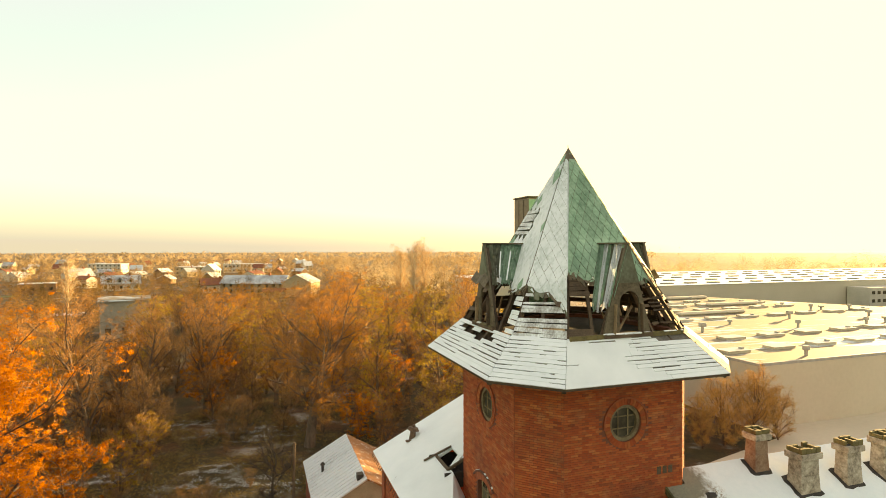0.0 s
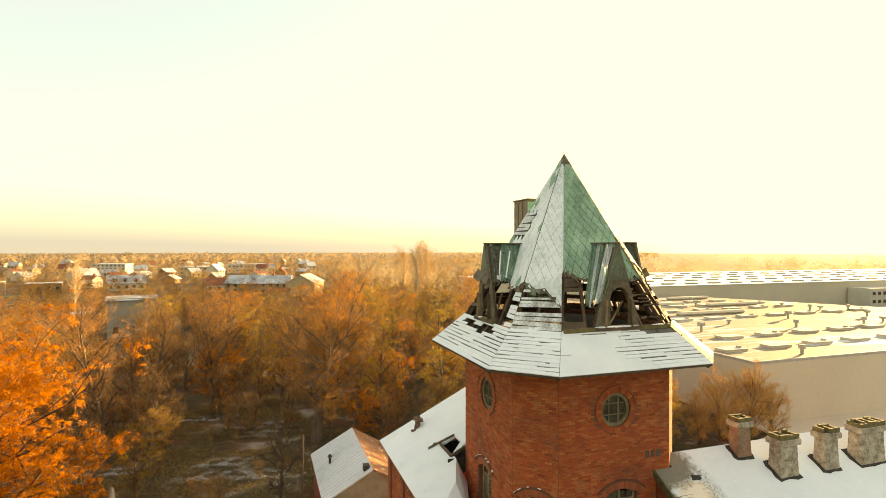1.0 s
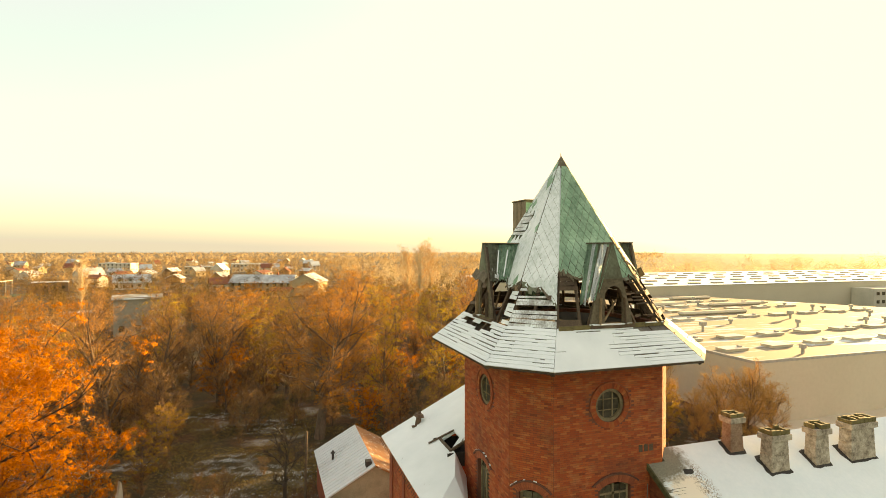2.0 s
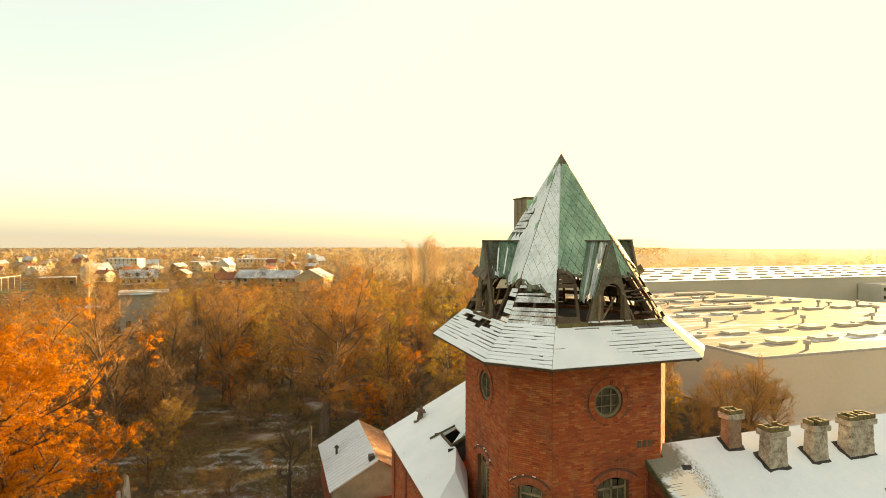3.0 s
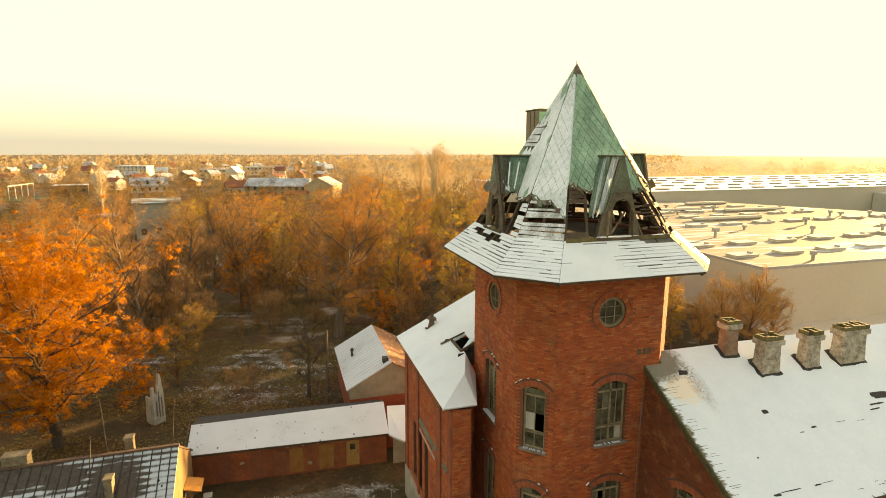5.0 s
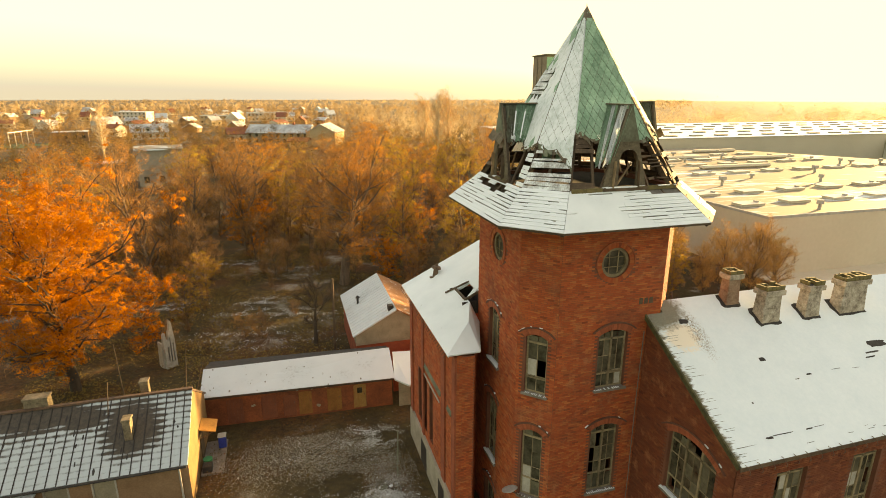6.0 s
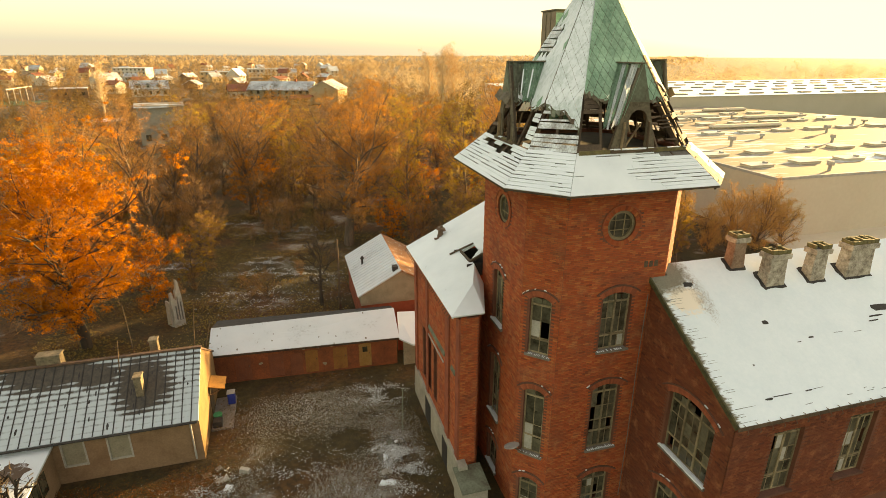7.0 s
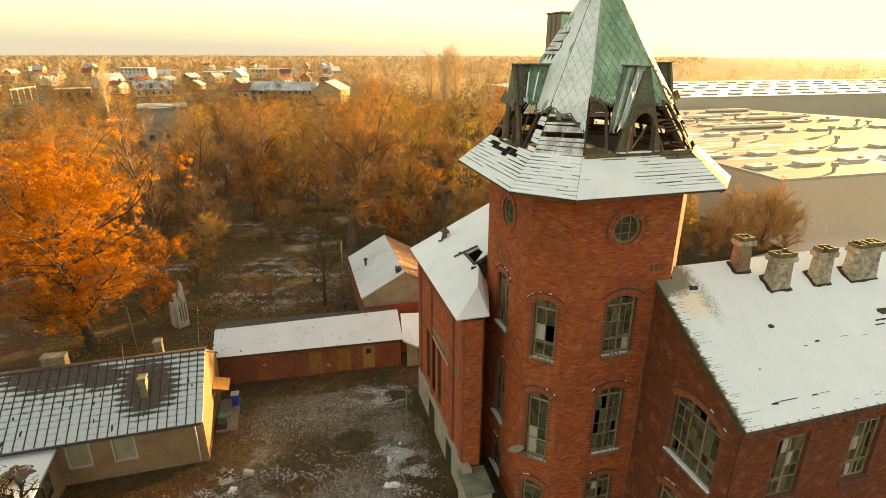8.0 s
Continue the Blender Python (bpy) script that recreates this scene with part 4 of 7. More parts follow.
lower_boards(0, 17.3, 19.9, 0.84, 1.0, OLD_WOOD, 0.5, 7, 0.13, cover=0.5)
lower_boards(0, 17.3, 18.6, 0.76, 0.84, OLD_WOOD, 0.6, 8, 0.2, cover=0.5)
for k in (1, 2, 3, 4, 5):
    lower_boards(k, 17.25, 19.7, 0.0, 1.0, OLD_WOOD, {1: 0.42, 2: 0.38, 3: 0.3}.get(k, 0.12), 20 + k, 0.2)
lf = Face(corner_ring(2.28, 3.6)[0], corner_ring(2.28, 3.6)[1])
r = random.Random(88)
q = 0.05
while q < lf.len - 0.1:
    w = min(r.uniform(0.4, 0.9), lf.len - q)
    bm = bmesh.new()
    beam(bm, lf.at(q, 17.25, 0.06), lf.at(q + w - 0.012, 17.25 + r.uniform(-0.015, 0.015), 0.06), 0.05, r.uniform(0.1, 0.16))
    part("ledge_board", bm, MOSS, skirt)
    if r.random() < 0.55:
        bm = bmesh.new()
        beam(bm, lf.at(q, 17.33, 0.07), lf.at(q + w * r.uniform(0.5, 0.95), 17.33, 0.07), 0.07, 0.03)
        part("snow_strip", bm, SNOW_BOARD, skirt)
    q += w
# a torn patch high up, boards showing
lower_boards(6, 20.5, 21.55, 0.0, 0.5, SNOW_DIRTY, 0.1, 31, 0.16, 0.06)
# boards along the sunlit corner
for k, seed in ((1, 3),):
    r = random.Random(seed)
    p0 = base[k]
    for j in range(9):
        f0, f1 = j * 0.055, j * 0.055 + 0.053
        if j == 2:
            continue
        a, b = p0.lerp(TIP, f0), p0.lerp(TIP, f1)
        out = Vector((0.75, -0.66, 0.25)).normalized() * 0.08
        bm = bmesh.new()
        beam(bm, a + out, b + out, 0.2 + r.uniform(-0.04, 0.03), 0.035)
        part("hip_board", bm, WOOD_LIGHT, spire)


r = random.Random(91)
for j in range(20):
    f = r.uniform(0.01, 0.47)
    a = base[1].lerp(TIP, f) + Vector((0.05, -0.05, 0.03))
    way = (base[0].lerp(TIP, f) - a).normalized() if j % 2 else (base[2].lerp(TIP, f) - a).normalized()
    bm = bmesh.new()
    beam(bm, a - way * r.uniform(0.02, 0.1), a + way * r.choice((0.06, 0.1, 0.15, 0.4)) * r.uniform(0.8, 1.2) + Vector((0, 0, r.uniform(-0.05, 0.03))), 0.03, r.uniform(0.04, 0.11))
    part("hip_batten", bm, WOOD_LIGHT if r.random() < 0.6 else OLD_WOOD, spire)

# ---- dormers ----
def dormer(k, broken, seed, wide=0.95, top=20.3):
    """A steep gabled dormer with an arched opening: copper-clad front and cheeks, timber posts below."""
    r = random.Random(seed)
    a, b = corner_ring(1.0, 3.60)[k], corner_ring(1.0, 3.60)[(k + 1) % 8]
    face = Face(a, b)
    mid = face.len / 2
    zb = 17.2
    back = 3.60 - spire_ring(top)[1]
    hole = arched(mid + 0.08, zb + 0.16, 0.78, 18.72, 0.38, 10)
    out = [(mid - wide, zb), (mid + wide, zb), (mid + wide * 0.8, zb + 0.75), (mid + wide * 0.52, 18.85), (mid + 0.05, top), (mid - 0.05, top), (mid - wide * 0.52, 18.85), (mid - wide * 0.8, zb + 0.75)]
    d = part("dormer", holed(face, out, [hole], 0.07, 0.02), COPPER_DARK, tower, "steep gabled dormer of torn copper sheet and rotten timber")
    upper = [(mid - wide * 0.47, 19.0), (mid + wide * 0.47, 19.0), (mid + 0.04, top - 0.04), (mid - 0.04, top - 0.04)]
    part("front_sheet", holed(face, upper, [], 0.02, 0.05), COPPER_DULL, d, "dull green copper sheet")
    for s, cover in ((-1, broken[0]), (1, broken[1])):
        zl = 18.0 if not cover else 18.9
        def pt(f, depth):
            """A point on the cheek: f from the ridge down to the foot."""
            z = top + (zb - top) * f
            return face.at(mid + s * wide * f, z, -depth)
        fl = (top - zl) / (top - zb)
        draped = (k, s) in ((0, -1), (6, 1))
        cols, steps, deep = (11 if draped else 5), 8, (0.075 if (k, s) == (0, -1) else 0.02)

        def cheek(i, t):
            """A point of the cheek's sheet: column i from the spire out to the front, t from the ridge down."""
            z = top - 0.02 - t * (top - 18.05)
            inner = face.at(mid + s * 1.12 * t, z, spire_ring(z)[1] - 3.60 + 0.08)
            edge = pt(t * 0.76, -0.07)
            fold = deep * math.sin(2.3 * i + 0.8 * math.sin(3 * t + i)) * (0.25 + t) + 0.02 * math.sin(9 * t + 1.7 * i)
            return inner.lerp(edge, i / cols) + (face.n * 0.55 + face.u * s * 0.8) * fold

        for i in range(cols):
            if draped:
                end = (0.62 + 0.06 * math.sin(1.9 * i) if k else 0.98 - 0.3 * max(0, i / cols - 0.45)) + r.uniform(-0.07, 0.05)
            else:
                end = fl * r.uniform(0.75, 1.1)
            bm = bmesh.new()
            verts = []
            for m_ in range(steps + 1):
                t = end * m_ / steps
                t1 = min(t + (r.uniform(-0.06, 0.05) if m_ == steps else 0), 1.0)
                verts.append((bm.verts.new(cheek(i + 0.03, t)), bm.verts.new(cheek(i + 0.97, t1))))
            for (a_, b_), (c_, d_) in zip(verts, verts[1:]):
                bm.faces.new((a_, b_, d_, c_) if s < 0 else (c_, d_, b_, a_))
            bmesh.ops.solidify(bm, geom=bm.faces[:], thickness=0.014)
            if k == 0 and s < 0:
                sheet = {2: COPPER_SNOW, 3: COPPER_SNOW, 5: COPPER_DULL, 6: SNOW_BOARD, 7: SNOW_BOARD, 8: COPPER_SNOW}.get(i, COPPER)
            elif draped:
                sheet = COPPER if i < 6 else COPPER_DULL
            else:
                sheet = COPPER_DULL
            part("cheek_sheet", bm, sheet, d, smooth=True)
            if draped and k == 6 and i in (3, 6):
                bm = bmesh.new()
                beam(bm, cheek(i, 0.12) + face.u * 0.03, cheek(i, end - 0.05) + face.u * 0.03, 0.05, 0.03)
                part("seam_batten", bm, COPPER_SNOW, d)
        bm = bmesh.new()
        beam(bm, pt(0.05, 0.1), pt(1.0, 0.1), 0.09, 0.1)
        part("post", bm, OLD_WOOD, d)
    bm = bmesh.new()
    beam(bm, face.at(mid, top + 0.01, 0.06), face.at(mid, top + 0.01, -back), 0.12, 0.05)
    part("ridge_sheet", bm, COPPER_DARK, d)
    bm = bmesh.new()
    beam(bm, face.at(mid - wide, zb + 0.06, 0.04), face.at(mid + wide, zb + 0.06, 0.04), 0.14, 0.14)
    part("sill_beam", bm, OLD_WOOD, d)
    for i in range(5):
        bm = bmesh.new()
        a0 = mid - wide * 0.9 + wide * 0.36 * i
        slab(bm, [face.at(a0, 17.33, 0.12), face.at(a0 + wide * 0.34, 17.33, 0.12), face.at(a0 + wide * 0.34, 17.36, -0.04), face.at(a0, 17.36, -0.04)], r.uniform(0.02, 0.035))
        part("sill_snow", bm, SNOW_BOARD if r.random() < 0.7 else MOSS, d)
    for i in range(6 if k == 0 else 3):
        bm = bmesh.new()
        a0, z0_ = mid + r.uniform(-0.5, 0.55), r.uniform(17.4, 17.9)
        beam(bm, face.at(a0, z0_, -0.25 - 0.1 * i), face.at(a0 + r.uniform(-0.3, 0.3), z0_ + r.uniform(0.5, 1.2), -0.3 - 0.12 * i), r.uniform(0.03, 0.07), 0.05)
        part("broken_lath", bm, r.choice((OLD_WOOD, WOOD_LIGHT)), d)
    flap = [(mid - wide * 0.62, 18.95), (mid - wide * 0.2, 18.78), (mid + wide * 0.25, 18.9), (mid + wide * 0.6, 18.7)]
    for (a0, za), (a1, zb_) in zip(flap, flap[1:]):
        if k == 0:
            continue
        bm = bmesh.new()
        slab(bm, [face.at(a0, za, 0.3), face.at(a1, zb_, 0.26), face.at(a1, zb_ + 0.32, 0.06), face.at(a0, za + 0.34, 0.06)], 0.015)
        part("torn_flap", bm, COPPER_DARK, d)
    bm = bmesh.new()
    beam(bm, face.at(mid - 0.25, 17.4, -0.12), face.at(mid + 0.35, 18.2, -0.2), 0.05, 0.06)
    part("fallen_strut", bm, WOOD_LIGHT, d)
    for s in (-1, 1):
        bm = bmesh.new()
        beam(bm, face.at(mid + s * 0.55, zb + 0.1, 0.045), face.at(mid + s * 0.5, 18.3, 0.045), 0.2, 0.03)
        part("side_board", bm, WOOD_LIGHT if s < 0 else OLD_WOOD, d)
    return d


dormer(0, (False, True), 1)
dormer(6, (True, True), 2)
dormer(2, (True, True), 3, top=20.35)
dormer(4, (True, True), 4)

# copper-clad shaft behind the spire
bm = bmesh.new()
box(bm, 2.87, 4.2, 7.7, 9.1, 17.6, 22.38, bevel=0.02)
shaft = part("copper_shaft", bm, SHAFT_SHEET, tower, "square copper-clad shaft with a flat top")
bm = bmesh.new()
box(bm, 2.82, 4.25, 7.65, 9.15, 22.38, 22.45, bevel=0.02)
part("cap", bm, COPPER_DARK, shaft)
for x in (2.885, 3.32, 3.755):
    bm = bmesh.new()
    box(bm, x, x + 0.42, 7.68, 7.698, 17.6, 22.3)
    part("sheet", bm, COPPER, shaft, "green copper sheet")
for y in (8.15, 8.6):
    bm = bmesh.new()
    box(bm, 2.845, 2.87, y, y + 0.03, 19.5, 22.3)
    part("seam", bm, COPPER_DARK, shaft)

# ---- the factory wing with the long snowy roof ----
wing = thing("factory_wing", (15, -1, 0), "derelict red brick factory wing with a snow-covered pitched roof", "building")
WX0, WX1, WY0, WY1 = 4.88, 46.0, -4.1, 7.7
EAVE_Y, EAVE_Z, SLOPE, RIDGE_Y = -4.3, 8.64, 0.586, 1.82
RIDGE_Z = EAVE_Z + SLOPE * (RIDGE_Y - EAVE_Y)


def wing_z(y):
    return EAVE_Z + SLOPE * (RIDGE_Y - EAVE_Y - abs(y - RIDGE_Y))


gable = Face((WX0, WY1), (WX0, WY0 + 0.005))
south = Face((WX0, WY0), (WX1, WY0))
g_of = lambda y: WY1 - y
out = [(g_of(1.3), -0.3), (gable.len, -0.3), (gable.len, wing_z(WY0) - 0.15), (g_of(1.3), wing_z(1.3) - 0.15)]
gspots = [(g_of(-2.03), 5.08, 2.5, 8.1, 0.35), (g_of(-2.03), 0.6, 2.5, 3.6, 0.35)]
gh = [arched(c, z0, w, z1, rise) for c, z0, w, z1, rise in gspots]
gable_wall = part("wall", holed(gable, out, gh, 0.45), MORTAR, wing, "red brick gable wall")
WING_BRICKS = [(gable, gable_wall, brick_cells(out, [arched(c, z0 - 0.1, w + 0.04, z1 + 0.28, rise + 0.05) for c, z0, w, z1, rise in gspots], g_of(1.3), gable.len, -0.3, 12))]
for i, (c, z0, w, z1, rise) in enumerate(gspots):
    window(wing, gable, c, z0, w, z1, rise, 3, 4, 200 + i, "wide three-light timber window with broken panes", snow_sill="deep")
    arch(wing, gable, c, w, z1, rise, seed=50 + i)
sspots = []
for i in range(11):
    for z0, z1 in ((4.97, 7.87), (0.6, 3.5)):
        sspots.append((2.54 + 3.58 * i, z0, 1.4, z1, 0.0))
sout = [(0, -0.3), (south.len, -0.3), (south.len, 8.52), (0, 8.52)]
south_wall = part("wall", holed(south, sout, [arched(*s) for s in sspots], 0.45), MORTAR, wing, "red brick long wall")
near = [s for s in sspots if s[0] < 11]
WING_BRICKS.append((south, south_wall, brick_cells([(0, -0.3), (11, -0.3), (11, 8.5), (0, 8.5)], [arched(c, z0 - 0.1, w + 0.04, z1 + 0.02, 0) for c, z0, w, z1, _ in near], 0, 11, 3.4, 8.5)))
for i, (c, z0, w, z1, _) in enumerate(sspots):
    if c < 15:
        window(wing, south, c, z0, w, z1, 0.0, 2, 4, 300 + i, snow_sill=False)
bm = bmesh.new()
box(bm, 5.9, WX1, WY1 - 0.4, WY1, -0.3, 8.4)
part("wall", bm, BRICK_FLAT, wing)
bm = bmesh.new()
box(bm, WX1 - 0.4, WX1, WY0, WY1, -0.3, 8.4)
part("wall", bm, BRICK_FLAT, wing)
# near-black floors: the dimness behind the windows is painted in
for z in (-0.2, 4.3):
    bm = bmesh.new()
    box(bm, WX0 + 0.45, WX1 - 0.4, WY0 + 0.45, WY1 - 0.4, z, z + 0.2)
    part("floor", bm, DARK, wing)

bm = bmesh.new()
low_, mid_ = (WX0 - 0.12, EAVE_Y, EAVE_Z), wing_z(1.3)
slab(bm, [low_, (WX1, EAVE_Y, EAVE_Z), (WX1, RIDGE_Y, RIDGE_Z), (5.6, RIDGE_Y, RIDGE_Z), (5.6, 1.3, mid_), (WX0 - 0.12, 1.3, mid_)], 0.14)
part("roof", bm, WING_SNOW, wing, "snow-covered felt roof slope, thawed beside the tower")
bm = bmesh.new()
slab(bm, [(6.2, RIDGE_Y, RIDGE_Z), (WX1, RIDGE_Y, RIDGE_Z), (WX1, 8.0, wing_z(8.0)), (6.2, 8.0, wing_z(8.0))], 0.14)
part("roof", bm, SNOW_ROOF, wing)
bm = bmesh.new()
slab(bm, [(WX0 - 0.15, EAVE_Y - 0.02, EAVE_Z + 0.02), (WX0 - 0.08, EAVE_Y - 0.02, EAVE_Z + 0.02), (WX0 - 0.08, 1.3, wing_z(1.3) + 0.02), (WX0 - 0.15, 1.3, wing_z(1.3) + 0.02)], 0.2)
part("verge", bm, MOSS_DARK, wing, "mossy roof verge")


def tapered(bm, x0, x1, y0, y1, z0, z1, shrink, bevel=0.02):
    """A block whose top is smaller than its foot by shrink on each side."""
    n = len(bm.verts)
    box(bm, x0, x1, y0, y1, z0, z1, bevel=bevel)
    bm.verts.ensure_lookup_table()
    mx, my = (x0 + x1) / 2, (y0 + y1) / 2
    for v in bm.verts[n:]:
        k = (v.co.z - z0) / (z1 - z0) * shrink
        v.co.x += k if v.co.x < mx else -k
        v.co.y += k if v.co.y < my else -k
    return bm


def chimney(x0, x1, y0, y1, top, flues, red=False):
    """A plastered stack: wide foot, narrower shaft, overhanging collar, mossy rim round the flues."""
    r = random.Random(int(x0 * 10))
    zb = wing_z(y0) - 0.3
    zf = wing_z(y0)
    h = top - zf
    bm = bmesh.new()
    tapered(bm, x0, x1, y0, y1, zb, zf + h * 0.40, 0.05, 0.025)
    stack = part("chimney", bm, PLASTER_RED if red else PLASTER, wing, "weathered plastered chimney stack with a mossy cap")
    bm = bmesh.new()
    tapered(bm, x0 + 0.05, x1 - 0.05, y0 + 0.05, y1 - 0.05, zf + h * 0.40, zf + h * 0.76, 0.02, 0.02)
    part("shaft", bm, PLASTER_RED if red else PLASTER, stack)
    bm = bmesh.new()
    box(bm, x0 - 0.03, x1 + 0.03, y0 - 0.03, y1 + 0.03, zf + h * 0.74, zf + h * 0.88, bevel=0.025)
    part("collar", bm, PLASTER, stack)
    bm = bmesh.new()
    a, b, c, d = x0 + 0.02, x1 - 0.02, y0 + 0.02, y1 - 0.02
    zt = zf + h * 0.88
    n = int((b - a) / 0.24)
    part("core", box(bm, a + 0.1, b - 0.1, c + 0.1, d - 0.1, zt - 0.05, zt + 0.02), BLACK, stack, "sooty flue openings")
    for i in range(n):
        for yy in (c, d - 0.11):
            if r.random() < 0.12:
                continue
            bm = bmesh.new()
            xa = a + (b - a) * i / n
            box(bm, xa + 0.005, xa + (b - a) / n - 0.005, yy, yy + 0.11, zt, top + r.uniform(-0.05, 0.015), bevel=0.012)
            part("rim_brick", bm, MOSS, stack)
    for i in range(flues + 1):
        bm = bmesh.new()
        xa = a + (b - a - 0.1) * i / flues
        box(bm, xa, xa + 0.1, c + 0.115, d - 0.115, zt, top + r.uniform(-0.08, -0.01), bevel=0.012)
        part("rim_brick", bm, MOSS, stack)
    bm = bmesh.new()
    yl, yh = y0 - 0.09, min(y1 + 0.1, RIDGE_Y - 0.03)
    pts = []
    for i in range(16):
        t = 2 * math.pi * i / 16
        x = (x0 + x1) / 2 - 0.06 + ((x1 - x0) / 2 + 0.1) * max(-1, min(1, 1.35 * math.cos(t))) * r.uniform(0.9, 1.08)
        y = min((yl + yh) / 2 + (yh - yl) / 2 * max(-1, min(1, 1.35 * math.sin(t))) * r.uniform(0.9, 1.08), RIDGE_Y - 0.02)
        pts.append((x, y, wing_z(y) + 0.012))
    slab(bm, pts, 0.011)
    part("flashing", bm, BLACK, stack, "dark roofing felt bare of snow")


chimney(8.75, 9.48, 1.22, 1.8, 13.45, 2, True)
chimney(9.8, 10.8, 0.25, 0.9, 12.95, 2)
chimney(12.15, 13.0, 0.25, 0.85, 12.95, 2)
chimney(14.1, 15.6, 0.2, 0.85, 13.0, 4)


def ragged(name, cx, cy, rx, ry, seed, material, lift=0.006, label=""):
    """An irregular patch on the roof slope."""
    r = random.Random(seed)
    bm = bmesh.new()
    pts = []
    for i in range(14):
        t = 2 * math.pi * i / 14
        k = r.uniform(0.8, 1.15) * min(1 / max(abs(math.cos(t)), 0.1), 1 / max(abs(math.sin(t)), 0.1), 1.25)
        x, y = cx + rx * k * math.cos(t), min(cy + ry * k * math.sin(t), 1.28)
        pts.append((x, y, wing_z(y) + lift))
    slab(bm, pts, 0.005)
    part(name, bm, material, wing, label)


for i, (x, y, a, b) in enumerate(((6.26, 0.8, 0.22, 0.1), (8.6, -1.1, 0.14, 0.07), (6.87, -2.52, 0.04, 0.03), (14.6, -1.2, 0.5, 0.13), (13.7, -1.67, 0.3, 0.025), (14.0, -1.5, 0.4, 0.035), (6.6, -3.66, 0.16, 0.035), (7.2, -3.62, 0.5, 0.014), (8.44, -3.63, 0.16, 0.02), (10.18, -1.9, 0.14, 0.03), (9.5, -2.0, 0.1, 0.014))):
    ragged("roof_hole", x, y, a, b, 40 + i, BLACK, 0.01, "small torn hole in the roof")
# rotten verge boards and gutter hooks
r = random.Random(12)
for i in range(42):
    y = EAVE_Y + 0.12 + i * 0.115 + r.uniform(-0.05, 0.05)
    bm = bmesh.new()
    l = r.choice((0.06, 0.1, 0.16, 0.3, 0.55, 0.8)) * r.uniform(0.6, 1.2)
    zz = wing_z(y) + 0.008
    xs = WX0 - 0.08 + (r.uniform(0.0, 0.35) if l > 0.15 else 0)
    thin = r.uniform(0.004, 0.012)
    slab(bm, [(xs, y - thin, zz), (xs + l, y - 0.002, zz), (xs + l * 0.9, y + 0.003, zz), (xs, y + thin, zz)], 0.006)
    part("bare_streak", bm, MOSS_DARK, wing)
for i in range(16):
    x, y = 6.2 + 9.0 * r.random() ** 0.8, r.choice((-4.1, -3.9, -3.7, -1.9)) + r.uniform(-0.1, 0.1)
    zz = wing_z(y) + 0.008
    l = r.uniform(0.1, 0.5)
    bm = bmesh.new()
    beam(bm, (x, y, zz), (x + l, y + r.uniform(-0.02, 0.02), zz), r.uniform(0.008, 0.018), 0.01)
    part("bare_streak", bm, BLACK, wing)
for i in range(28):
    x = 5.0 + i * 0.52
    bm = bmesh.new()
    pts = [(x, EAVE_Y + 0.05, EAVE_Z + 0.05), (x, EAVE_Y - 0.03, EAVE_Z + 0.05), (x + 0.02, EAVE_Y - 0.14, EAVE_Z - 0.02), (x + 0.04, EAVE_Y - 0.2, EAVE_Z - 0.14), (x + 0.05, EAVE_Y - 0.14, EAVE_Z - 0.24)]
    for a, b in zip(pts, pts[1:]):
        tube(bm, a, b, 0.012, 0.012, 5)
    part("gutter_hook", bm, IRON, wing, "bent iron gutter hook")
bm = bmesh.new()
box(bm, WX0 - 0.1, WX1, EAVE_Y - 0.02, EAVE_Y + 0.02, EAVE_Z - 0.16, EAVE_Z - 0.02)
part("eave_board", bm, OLD_WOOD, wing)

# ---- the lower north wing behind the tower ----
nwing = thing("north_wing", (-1, 9, 0), "red brick rear wing with snowy roof and broken roof light", "building")
NX, NY0, NY1 = -2.5, 4.15, 13.0
nz = lambda x: 9.85 + 0.5 * (x + 3.0)
nwest = Face((NX, NY1), (NX, NY0 + 0.005))
ns = lambda y: NY1 - y
NWOUT = [(0, 1.85), (nwest.len, 1.85), (nwest.len, 9.58), (nwest.len - 1.3, nz(NX) - 0.14), (0, nz(NX) - 0.14)]
nspots = [(ns(y), 2.3, 0.62, 5.6, 0.1) for y in (10.9, 9.7, 8.5, 6.2)]
west_wall = part("wall", holed(nwest, NWOUT, [arched(*s) for s in nspots], 0.4), MORTAR, nwing, "red brick wall with tall blind windows")
NW_BRICKS = [(nwest, west_wall, brick_cells(NWOUT, [arched(*s) for s in nspots], 0, nwest.len, 1.85, 9.7))]
for i, s in enumerate(nspots):
    bm = bmesh.new()
    bm.faces.new([bm.verts.new(nwest.at(a, z, -0.2)) for a, z in arched(*s)])
    bmesh.ops.solidify(bm, geom=bm.faces[:], thickness=0.05)
    part("blind_panel", bm, BRICK_FLAT, nwing)
nsouth = Face((NX, NY0), (-1.66, NY0))
SOUT = [(0, -0.3), (nsouth.len, -0.3), (nsouth.len, 9.55), (0, 9.62)]
bm = holed(nsouth, SOUT, [], 0.4)
end_wall = part("wall", bm, MORTAR, nwing)
NW_BRICKS.append((nsouth, end_wall, brick_cells(SOUT, [], 0, nsouth.len, -0.3, 9.75)))
nreturn = Face((-1.665, NY0 + 0.005), (-0.43, 7.12))
ROUT = [(0, -0.3), (nreturn.len, -0.3), (nreturn.len, 9.6), (0, 9.55)]
return_wall = part("wall", holed(nreturn, ROUT, [], 0.4), MORTAR, nwing)
NW_BRICKS.append((nreturn, return_wall, brick_cells(ROUT, [], 0, nreturn.len, -0.3, 9.75)))
nnorth = Face((6.0, NY1), (NX, NY1))
